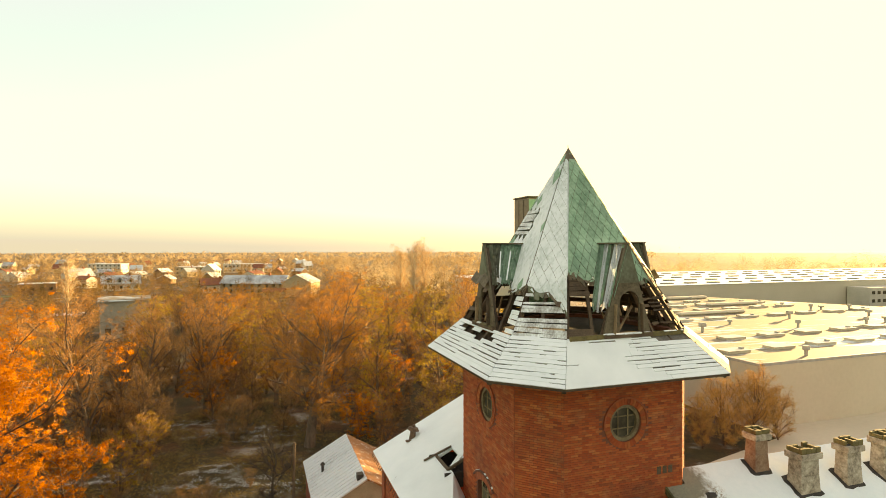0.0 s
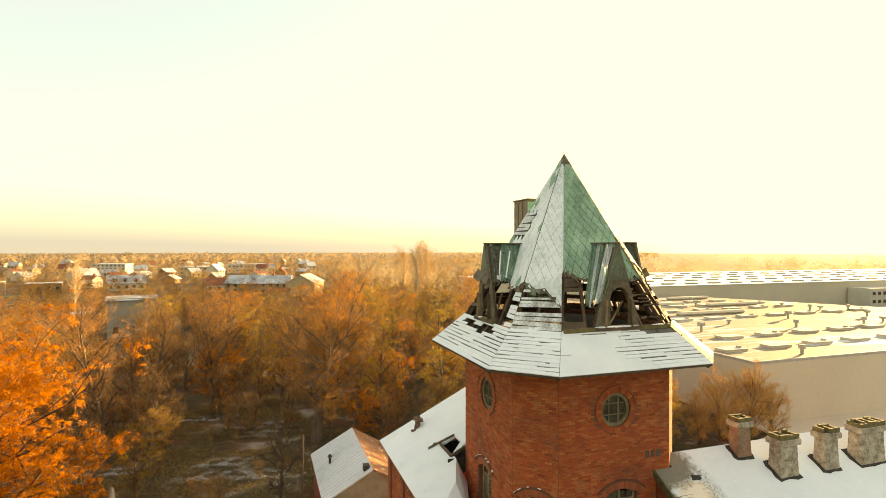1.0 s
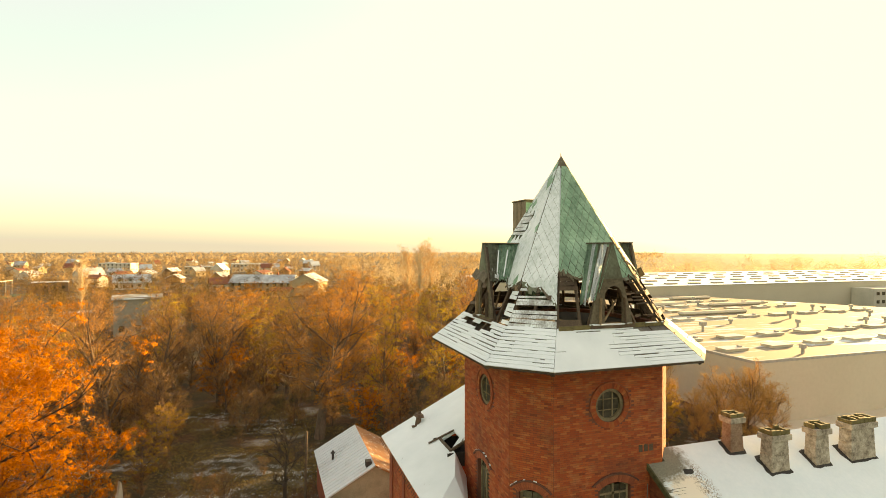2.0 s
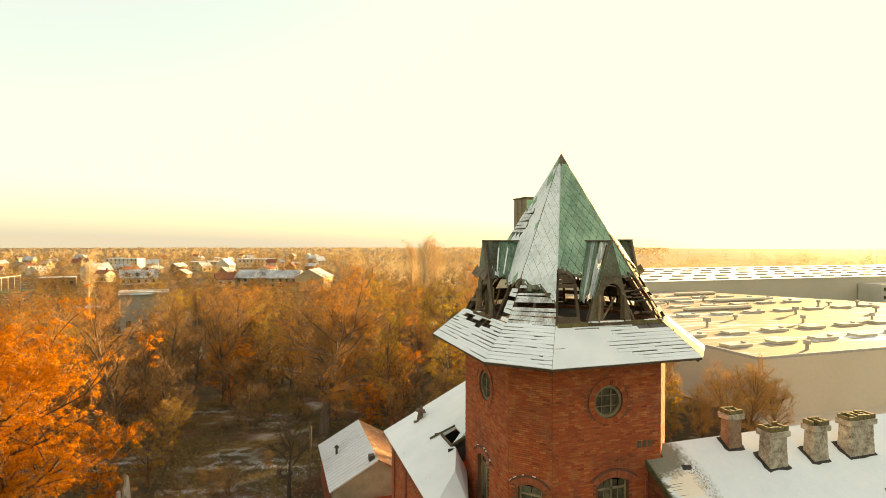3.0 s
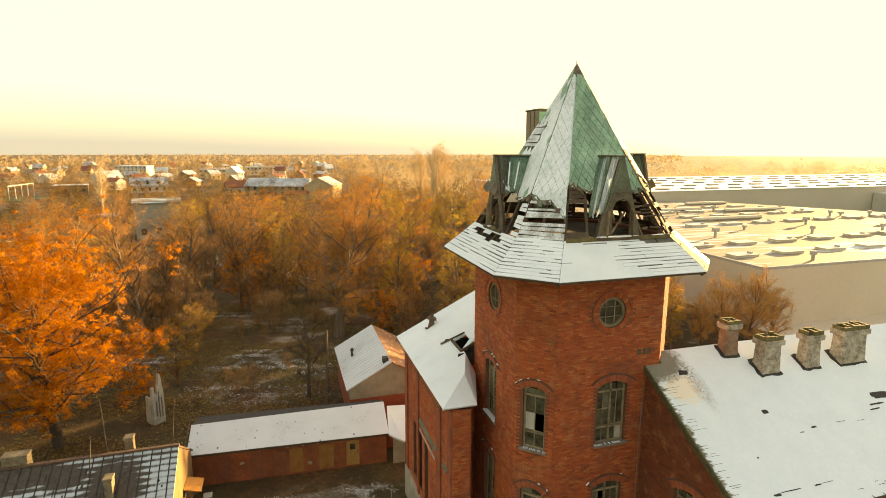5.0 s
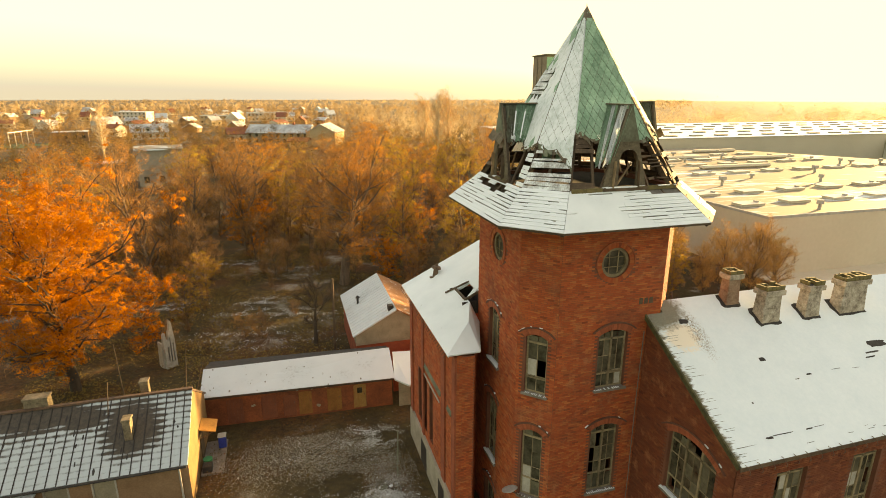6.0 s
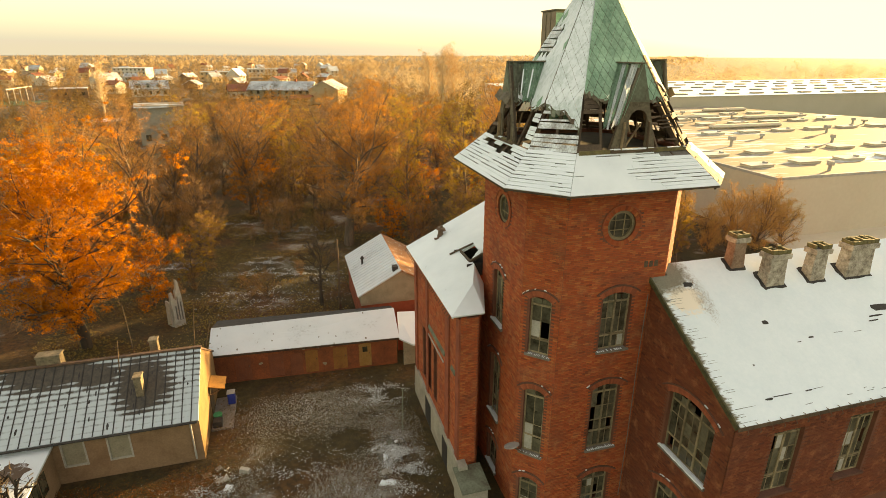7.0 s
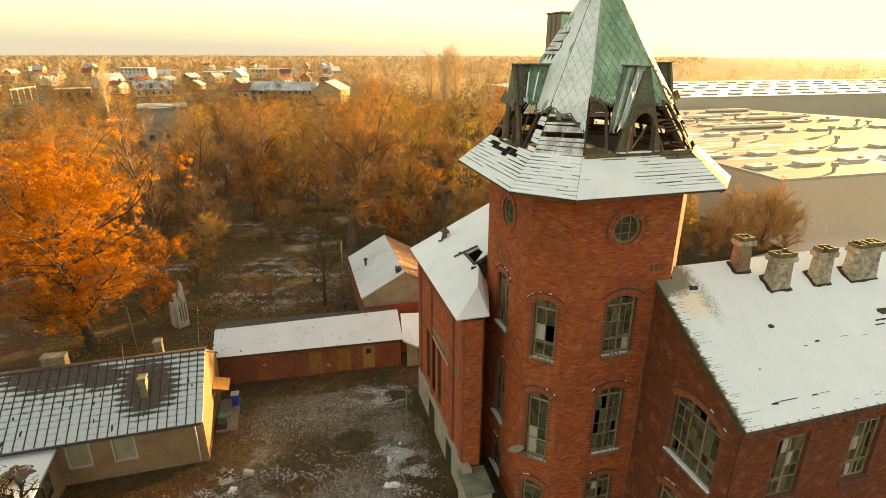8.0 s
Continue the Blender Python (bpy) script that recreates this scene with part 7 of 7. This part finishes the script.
poplar = make_tree("poplar", "tall pale bare poplar catching the sun", 61, 24, 5.5, 0.2, 34, AMBER, 2500, 0.12, 0.9, 13000, bark=BARK_PALE, pale=BARK_PALE, rise=2.2)
plant(poplar, [(38, 150, 0, 0.86), (42, 152, 120, 0.82), (35, 154, 200, 0.78), (-62, 175, 30, 0.7)])
plant(gold, [(-18.4, 33.6, 0, 0.72), (-17.6, 41, 90, 0.66), (26, 33, 40, 0.9), (28.3, 27.2, 10, 0.85), (26.6, 28.6, 70, 0.7), (-9, 60, 200, 1.1)])
kinds = [[], [], [], [], []]
spots = []
tries = 0
while len(spots) < 92 and tries < 6000:
    tries += 1
    y = 32 + 100 * r.random() ** 1.2
    x = -0.55 * (y + 16) + r.random() * (0.55 * (y + 16) + 0.42 * (y + 16) + 2)
    if -22 < x < 3 and y < 55 or (x > 38 and y < 96) or (x > 26 and y < 60) or x > 50:
        continue
    if x < -18 and y < 38 or (-44 < x < -26 and 84 < y < 128):
        continue
    if any((x - a) ** 2 + (y - b) ** 2 < 30 for a, b in spots):
        continue
    spots.append((x, y))
    low = 0.72 if y > 95 else 1.0
    kinds[r.choices(range(5), (0.26, 0.24, 0.26, 0.06, 0.18) if x < 0 else (0.2, 0.14, 0.2, 0.06, 0.4))[0]].append((x, y, r.uniform(0, 360), r.uniform(0.45, 1.0) * low))
for tree, places in zip((bare1, bare2, bare3, gold, olive), kinds):
    if tree is gold:
        for p in places:
            copy_thing(gold, spot(*p))
    else:
        plant(tree, places)
bushes = [(-12, 30, 0, 0.5), (8, 38, 200, 1.2), (12, 36, 90, 1.5), (15, 42, 30, 1.6), (6, 46, 130, 1.4), (20, 40, 270, 1.7)]
for i in range(100):
    bushes.append((r.uniform(-55, 28), r.uniform(44, 100), r.uniform(0, 360), r.uniform(0.6, 1.5)))
for i in range(14):
    bushes.append((r.uniform(-23, -7), r.uniform(30, 50), r.uniform(0, 360), r.uniform(0.2, 0.55)))
plant(shrub, bushes)
beech = make_tree("young_beech", "young beech still holding bright orange leaves", 63, 5.0, 2.6, 0.1, 14, ORANGE, 10000, 0.052, 0.7, 900, tufts=300, tuft=0.13, rise=0.7)
plant(beech, [(1.6, 42.5, 0, 0.85), (-21.4, 31.0, 60, 1.15), (-14, 58, 80, 1.3), (7, 52, 30, 1.2), (-30, 52, 130, 1.2), (18, 60, 200, 1.4)])
for x, y, turn, size in ((6, 32, 0, 0.6), (10, 35, 80, 0.66), (3, 36, 40, 0.6), (14, 38, 100, 0.75), (20, 43, 10, 0.8), (25, 47, 30, 0.85)):
    copy_thing(r.choice((bare1, bare2, olive)), spot(x, y, turn, size))


# ---- fallen leaves and scraps of snow on the yard and the clearing ----
# places in the yard where the frost has gone
WORN = ((-7.0, 9.3, 1.3, 1.1), (-6.0, 11.2, 0.9, 0.6), (-11.0, 6.6, 1.4, 1.0), (-5.6, 3.6, 1.6, 1.2), (-8.4, 15.0, 2.6, 0.7))


def litter(name, n, x0, x1, y0, y1, size, material, label, seed, bare=0.1):
    rng = np.random.default_rng(seed)
    x, y = rng.uniform(x0, x1, n), rng.uniform(y0, y1, n)
    patch = np.sin(x * 0.7 + 1.3 * np.sin(y * 0.5)) + np.sin(y * 0.9 + x * 0.3) + rng.normal(0, 0.7, n)
    edge = np.minimum(np.minimum(x - x0, x1 - x), np.minimum(y - y0, y1 - y))
    patch = patch - 2.6 * np.clip(1 - edge / 2.6, 0, 1)
    for cx, cy, rx, ry in WORN:
        patch = patch - 2.4 * np.clip(1.3 - ((x - cx) / rx) ** 2 - ((y - cy) / ry) ** 2, 0, 1)
    keep = (patch > bare) & ~((y > 14.8) & (y < 16.4) & (bare != 0.1)) & ~((x > -3.1) & (y < 13.5)) & ~((x < -14.6) & (y > 9.3) & (y < 17.5))
    keep &= ~((x > -15.4) & (x < -2.5) & (y > 16.3) & (y < 21.2)) & ~((x > -5.3) & (y > 15) & (y < 31))
    x, y = x[keep], y[keep]
    n = len(x)
    c = np.stack([x, y, rng.uniform(0.02, 0.16, n)], 1)
    t = rng.uniform(0, 2 * np.pi, n)
    a = np.stack([np.cos(t), np.sin(t), rng.normal(0, 0.35, n)], 1)
    b = np.stack([-np.sin(t), np.cos(t), rng.normal(0, 0.35, n)], 1)
    s = size * rng.uniform(0.4, 1.5, (n, 1))
    v = np.stack([c - a * s, c + a * s * 0.7 - b * s * 0.8, c + a * s + b * s * 0.7], 1).reshape(-1, 3)
    f = np.arange(3 * n).reshape(-1, 3)
    ob = under(new(name, mesh_of(name, v.tolist(), f.tolist(), material)), None)
    tagged(ob, label, "ground cover", kind="stuff")


litter("fallen_leaves", 40000, -26, -2, -2, 46, 0.028, DEAD_LEAF, "brown fallen leaves scattered over the grass", 1)
litter("dry_grass", 90000, -26, 4, -2, 60, 0.045, DEAD_GRASS, "tufts of dry olive and straw grass", 2)
litter("straw", 90000, -30, 6, 20, 62, 0.06, STRAW, "straw-coloured dead grass in the clearing", 7, -0.4)
litter("snow_scraps", 16000, -30, 4, -4, 56, 0.028, FLECK, "scraps of thin snow lying between the grass", 3)
litter("yard_frost", 150000, -14.6, -2.6, 0, 17.0, 0.022, FLECK, "flecks of frost on the tufts of the yard", 4, -0.35)
litter("wall_leaves", 26000, -25, -13.6, 5.2, 9.9, 0.03, DEAD_LEAF, "red-brown leaves drifted along the low house", 12, -0.9)
litter("wall_frost", 16000, -24, -13.8, 5.5, 9.6, 0.018, FLECK, "flecks of frost among the leaves by the low house", 13, 0.0)

def frost_patches(name, spots, size, material, label, seed):
    """Crumbs of thin snow lying in loose drifts: x, y, reach along and across, how many."""
    rng = np.random.default_rng(seed)
    c = np.concatenate([np.stack([rng.normal(x, rx * 0.55, n), rng.normal(y, ry * 0.55, n), rng.uniform(0.02, 0.14, n)], 1) for x, y, rx, ry, n in spots])
    lumps = np.sin(c[:, 0] * 3.1 + 2 * np.sin(c[:, 1] * 2.3)) + np.sin(c[:, 1] * 4.1 + c[:, 0]) + rng.normal(0, 0.5, len(c))
    c = c[lumps > 0.1]
    t = rng.uniform(0, 2 * np.pi, len(c))
    a = np.stack([np.cos(t), np.sin(t), rng.normal(0, 0.3, len(c))], 1)
    b = np.stack([-np.sin(t), np.cos(t), rng.normal(0, 0.3, len(c))], 1)
    s = size * rng.uniform(0.4, 1.5, (len(c), 1))
    v = np.stack([c - a * s, c + a * s * 0.7 - b * s * 0.8, c + a * s + b * s * 0.7], 1).reshape(-1, 3)
    ob = under(new(name, mesh_of(name, v.tolist(), np.arange(len(v)).reshape(-1, 3).tolist(), material)), None)
    tagged(ob, label, "ground cover", kind="stuff")


DRIFTS = [(-14.9, 53.5, 4.5, 1.6, 3000), (-9.8, 49.1, 5, 1.4, 3000), (-22, 39.7, 3, 1.1, 2200), (-12.2, 39.1, 2.6, 1.2, 2600), (-9.6, 35.2, 2, 1.1, 2200), (-13.5, 36.3, 3, 0.9, 2200), (-14, 31.4, 4, 1.6, 2200),
          (-8.5, 46.6, 3, 1.2, 2000), (-27, 39, 3, 1.2, 1600), (-11, 29, 5, 1.6, 1800), (-6.5, 33.5, 2, 1.4, 1500), (-4.8, 6.9, 1.1, 2.2, 4200), (-9, 12.5, 3.2, 1.6, 900), (-5.2, 13.0, 1.6, 1.4, 2600), (-10, 7.5, 3, 1.4, 1100), (-7.6, 4.6, 2.2, 1.6, 900), (-5.2, 7.6, 0.8, 1.2, 2600), (-14.4, 7.4, 1.0, 0.9, 1500)]
frost_patches("snow_drifts", DRIFTS, 0.036, SNOW_CRUMB, "loose drifts of thin snow between the grass", 21)


def snow_patch(x, y, rx, ry, seed):
    """A small low heap of lasting snow with a ragged rim."""
    r = random.Random(seed)
    bm = bmesh.new()
    top = bm.verts.new((x, y, 0.16))
    rings = []
    for f, z in ((0.55, 0.14), (0.85, 0.1), (1.0, 0.0)):
        rings.append([bm.verts.new((x + rx * f * k * math.cos(t), y + ry * f * k * math.sin(t), z + r.uniform(-0.015, 0.015))) for t, k in ((2 * math.pi * i / 16, 1 + 0.3 * math.sin(5 * i + seed) + r.uniform(-0.12, 0.12)) for i in range(16))])
    for i in range(16):
        j = (i + 1) % 16
        bm.faces.new((top, rings[0][i], rings[0][j]))
        for a, b in zip(rings, rings[1:]):
            bm.faces.new((a[i], b[i], b[j], a[j]))
    tagged(part("snow_patch", bm, SNOW, None, smooth=True), "small patch of lasting snow on the grass", "snow", kind="stuff")


for i, place in enumerate(((-5.75, 5.5, 0.42, 0.17), (-6.05, 5.6, 0.16, 0.12), (-5.62, 7.35, 0.12, 0.22), (-5.1, 7.75, 0.14, 0.09), (-4.8, 8.4, 0.12, 0.09))):
    snow_patch(*place, i)

# ---- far woods and the town ----
def sink(x, y):
    """How far the land has fallen away at a place."""
    return -0.0068 * np.maximum(0, np.hypot(x, y) - 300)


def crowns(name, x, y, h, m, material, label, seed, leaf=0.02, slim=0.34):
    """Many trees as one mesh of fine twigs and last leaves, gathered in boughs."""
    rng = np.random.default_rng(seed)
    n, boughs = len(x), 7
    t, ang = rng.random((n, boughs)), rng.random((n, boughs)) * 2 * np.pi
    rad = slim * np.sqrt(rng.random((n, boughs))) * np.sin(np.pi * np.clip(0.15 + 0.8 * t, 0, 1)) ** 0.6
    bough = np.stack([np.cos(ang) * rad, np.sin(ang) * rad, 0.18 + 0.74 * t], 2) * h[:, None, None]
    home = np.repeat(np.stack([x, y, sink(x, y)], 1), m, 0)
    hh = np.repeat(h, m)[:, None]
    c = home + bough[np.repeat(np.arange(n), m), rng.integers(0, boughs, n * m)] + rng.normal(0, 1, (n * m, 3)) * [0.085, 0.085, 0.11] * hh
    a = rng.normal(0, 1, c.shape) + [0, 0, 0.6]
    a /= np.linalg.norm(a, axis=1)[:, None]
    b = np.cross(a, rng.normal(0, 1, c.shape))
    b /= np.linalg.norm(b, axis=1)[:, None]
    s = hh * leaf * rng.uniform(0.6, 1.4, (len(c), 1))
    soft = (c - home) / hh * 2.0 - [0, 0, 0.6] + rng.normal(0, 0.12, c.shape)
    soft /= np.linalg.norm(soft, axis=1)[:, None]
    ob = under(new(name, leaf_mesh(name, np.stack([c - a * s * 1.3, c + a * s + b * s * 0.8, c + a * s - b * s * 0.8], 1), soft, material)), None)
    tagged(ob, label, "woods", kind="stuff")


def far_woods():
    rng = np.random.default_rng(9)
    n = 4600
    y = 122 + 900 * rng.random(n) ** 1.5
    x = (rng.random(n) * 1.5 - 0.85) * (y + 40) * 0.9
    keep = ~((x > 45) & (y < 160))
    x, y = x[keep], y[keep]
    h = np.where(y > 520, rng.uniform(4, 10, len(x)), 3.4 + 6.4 * rng.random(len(x)) ** 1.7)
    near = y < 320
    kinds = rng.random(len(x))
    for name, lo, hi, material, label in (("garden_trees", 0, 0.5, GARDEN_TREES, "autumn trees in the gardens beyond the park"), ("dark_garden_trees", 0.5, 0.8, GARDEN_DARK, "olive-brown garden trees and hedges"), ("bright_garden_trees", 0.8, 1, GARDEN_BRIGHT, "golden-brown trees among the houses")):
        m = near & (kinds >= lo) & (kinds < hi)
        crowns(name, x[m], y[m], h[m], 260, material, label, 10, 0.018)
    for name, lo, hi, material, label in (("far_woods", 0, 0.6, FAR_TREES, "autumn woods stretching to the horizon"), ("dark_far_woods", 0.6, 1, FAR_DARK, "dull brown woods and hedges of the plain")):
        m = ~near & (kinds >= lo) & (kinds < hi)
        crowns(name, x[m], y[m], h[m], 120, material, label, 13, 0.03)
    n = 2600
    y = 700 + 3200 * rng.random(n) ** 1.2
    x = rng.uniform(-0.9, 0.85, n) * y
    # crowns of horizon and belt carry painted haze in their paler tones
    crowns("horizon_woods", x, y, rng.uniform(7, 12, n) * (1 + 0.3 * np.sin(x / 160) * np.sin(y / 210)), 40, HAZY_TREES, "line of bare woods along the horizon, paled for haze", 11, 0.085, 0.6)
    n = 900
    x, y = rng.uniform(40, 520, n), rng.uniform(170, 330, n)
    crowns("tree_belt", x, y, rng.uniform(9, 17, n) * np.clip(0.75 + 0.25 * np.sin(x * 0.05), 0, 1), 210, BELT, "belt of bare trees behind the halls, paled for haze", 12, 0.014)


far_woods()

def far_house(x, y, w, d, eave, ridge, turn, wall, roof, storeys=2, chim=True):
    base = -0.0068 * max(0.0, math.hypot(x, y) - 300)
    hx = thing("town_house", (x, y, base), "distant house with pale walls and a snowy roof", "house", "houses of the town")
    m = pose(x, y, base, 0, 0, turn)
    bm = bmesh.new()
    box(bm, -w / 2, w / 2, -d / 2, d / 2, -0.3, eave, m)
    for s in (-1, 1):
        vs = [bm.verts.new(m @ Vector(p)) for p in ((s * w / 2, -d / 2, eave), (s * w / 2, d / 2, eave), (s * w / 2, 0, ridge))]
        bm.faces.new(vs if s > 0 else vs[::-1])
    part("wall", bm, wall, hx)
    for s in (-1, 1):
        bm = bmesh.new()
        pts = [(-w / 2 - 0.4, s * (d / 2 + 0.5), eave - 0.25), (w / 2 + 0.4, s * (d / 2 + 0.5), eave - 0.25), (w / 2 + 0.4, 0, ridge + 0.15), (-w / 2 - 0.4, 0, ridge + 0.15)]
        slab(bm, [m @ Vector(p) for p in (pts if s < 0 else pts[::-1])], 0.2)
        part("roof", bm, roof, hx)
    if chim:
        bm = bmesh.new()
        box(bm, w * 0.2, w * 0.2 + 0.7, -0.4, 0.4, ridge - 1, ridge + 1.1, m)
        part("chimney", bm, TILE_RED, hx)
    k = max(2, int(w / 3))
    for st in range(storeys):
        z = 0.9 + st * (eave - 0.4) / storeys
        for i in range(k):
            bm = bmesh.new()
            xx = -w / 2 + w * (i + 0.5) / k
            box(bm, xx - 0.55, xx + 0.55, -d / 2 - 0.03, -d / 2 + 0.02, z, z + 1.4, m)
            part("window", bm, GLASS, hx)
    return hx


far_house(-8.8, 232, 27, 10, 5.0, 7.9, -20, RENDER_GREY, TOWN_ROOF, 2)
far_house(9.0, 220, 15, 12, 5.8, 8.8, -110, CREAM_WALL, TOWN_ROOF, 2)
far_house(-2, 214, 8, 5, 2.6, 3.6, -20, CREAM_WALL, TILE_RED, 1, False)
far_house(-27, 250, 11, 8, 3.6, 6.0, 10, WHITE_WALL, TILE_RED, 1)
villa = far_house(-68.8, 275, 15.5, 9, 3.4, 6.8, 12, WHITE_WALL, TOWN_ROOF, 1)
for i in range(3):
    m = pose(-68.8, 275, 0, 0, 0, 12)
    x = -5 + 4.4 * i
    bm = bmesh.new()
    box(bm, x - 1.1, x + 1.1, -4.2, -1.0, 3.6, 5.0, m)
    attic = part("dormer", bm, WHITE_WALL, villa, "white gabled dormer")
    for side in (-1, 1):
        bm = bmesh.new()
        pts = [(x + side * 1.4, -4.5, 4.8), (x, -4.5, 6.2), (x, -0.6, 6.2), (x + side * 1.4, -0.6, 4.8)]
        slab(bm, [m @ Vector(p) for p in (pts if side < 0 else pts[::-1])], 0.12)
        part("dormer_roof", bm, TOWN_ROOF, attic)
    bm = bmesh.new()
    box(bm, x - 0.5, x + 0.5, -4.24, -4.18, 3.9, 4.8, m)
    part("dormer_window", bm, GLASS, attic)
far_house(-102.6, 336, 12.5, 10, 4.6, 8.4, 40, WHITE_WALL, TOWN_ROOF, 2)


def far_block(x, y, w, d, h, turn, wall, storeys, label):
    """A plain flat-roofed block with rows of windows, a roof edge and snow on top."""
    base = float(sink(x, y))
    m = pose(x, y, base, 0, 0, turn)
    ob = thing("flat_block", (x, y, base), label, "building", "houses of the town")
    bm = bmesh.new()
    box(bm, -w / 2, w / 2, -d / 2, d / 2, -0.3, h, m)
    part("wall", bm, wall, ob)
    bm = bmesh.new()
    box(bm, -w / 2 - 0.2, w / 2 + 0.2, -d / 2 - 0.2, d / 2 + 0.2, h, h + 0.25, m)
    part("roof", bm, SNOW_DIRTY, ob)
    n = int(w / 3)
    for st in range(storeys):
        for i in range(n):
            bm = bmesh.new()
            xx = -w / 2 + w * (i + 0.5) / n
            z = h * (st + 0.35) / storeys
            box(bm, xx - 0.6, xx + 0.6, -d / 2 - 0.04, -d / 2 + 0.02, z, z + 1.3, m)
            part("window", bm, GLASS, ob)
    return ob


far_block(-119, 474, 25, 12, 8.0, -16, WHITE_WALL, 3, "long white block of flats with a snowy flat roof")
far_block(-99, 267, 13, 8, 4.2, 14, RENDER_WALL, 1, "low beige flat-roofed building by the pitch")
far_block(-150, 300, 18, 9, 4.0, 6, CREAM_WALL, 1, "low cream flat-roofed building among gardens")
far_block(-52, 430, 26, 10, 6.0, -10, CREAM_WALL, 2, "cream flat-roofed block among trees")
far_block(-20, 470, 30, 11, 7.0, 8, WHITE_WALL, 2, "white flat-roofed block among trees")
far_block(-54.8, 152, 8, 6, 2.4, 20, PLINTH, 1, "low grey shed with a snowy flat roof")

# sports pitch with its tall white ball-stop frame
bm = bmesh.new()
slab(bm, [(-142, 226, 0.1), (-106, 236, 0.1), (-101, 257, 0.1), (-140, 252, 0.1)], 0.15)
tagged(part("pitch", bm, plain("worn_turf", (0.035, 0.075, 0.03), (0.07, 0.12, 0.05), 0.2, 2), None), "worn green sports pitch", "pitch", kind="structure")
stop = thing("ball_stop", (-111, 249, 0), "tall white steel ball-stop frame beside the pitch", "fence")
for i in range(5):
    bm = bmesh.new()
    p = Vector((-111.6, 238.8, 0)).lerp(Vector((-110.5, 259.2, 0)), i / 4)
    beam(bm, p, p + Vector((0, 0, 5.6)), 0.22)
    part("post", bm, WHITE_WALL, stop)
bm = bmesh.new()
beam(bm, (-111.6, 238.6, 5.7), (-110.5, 259.4, 5.7), 0.3)
part("top_rail", bm, WHITE_WALL, stop)
far_house(-37, 126, 9.5, 7, 8.6, 8.9, 12, PLINTH, HALL_ROOF, 1, False)
far_house(-37, 372, 8, 9, 5.5, 9.5, 65, WHITE_WALL, SNOW, 2)
r = random.Random(77)
HOMES = [(-11, 233), (7, 221), (-27, 250), (-69, 275), (-103, 336), (-37, 372), (-119, 474), (-99, 267), (-120, 245), (-150, 300), (-52, 430), (-20, 470)]
while len(HOMES) < 105:
    y = 285 + 480 * r.random() ** 1.2
    x = r.uniform(-0.78, 0.1) * (y + 20)
    if any((x - a) ** 2 + ((y - b) * 0.6) ** 2 < 14 ** 2 for a, b in HOMES):
        continue
    HOMES.append((x, y))
    w = r.uniform(6, 9.5)
    e = r.uniform(2.6, 5.2)
    far_house(x, y, w, r.uniform(6.5, 9), e, e + r.uniform(1, 3.8), r.uniform(-40, 80), r.choice((WHITE_WALL, CREAM_WALL, RENDER_WALL, WHITE_WALL)), r.choice((TOWN_ROOF, TOWN_ROOF, TILE_RED, SNOW_DIRTY)), 1 if e < 5 else 2, r.random() < 0.6)

# ---- brick faces ----
brick_me = mesh_of("brick", [(-0.125, 0.01, -0.0325), (0.125, 0.01, -0.0325), (0.125, 0.01, 0.0325), (-0.125, 0.01, 0.0325), (-0.125, -0.012, -0.0325), (0.125, -0.012, -0.0325), (0.125, -0.012, 0.0325), (-0.125, -0.012, 0.0325)],
                   [(4, 5, 6, 7), (0, 1, 5, 4), (1, 2, 6, 5), (2, 3, 7, 6), (3, 0, 4, 7)], BRICK)
rng = random.Random(8)
for k, face, wall, cells in TOWER_BRICKS:
    rest = []
    for a, b, z0, z1 in cells:
        if k == 0 and 12.25 < z0 < 13.45 and b - a > 0.24:
            m = face.matrix() @ Matrix.Translation(((a + b) / 2, rng.uniform(-0.005, 0.005), (z0 + z1) / 2))
            piece("brick", brick_me, wall, m)
        else:
            rest.append((a, b, z0, z1))
    bricks(face, rest, BRICK, wall, rng)
# wing bricks take the tones with shade painted in
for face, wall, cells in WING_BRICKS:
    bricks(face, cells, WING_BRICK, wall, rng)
for face, wall, cells in NW_BRICKS:
    bricks(face, cells, BRICK, wall, rng)
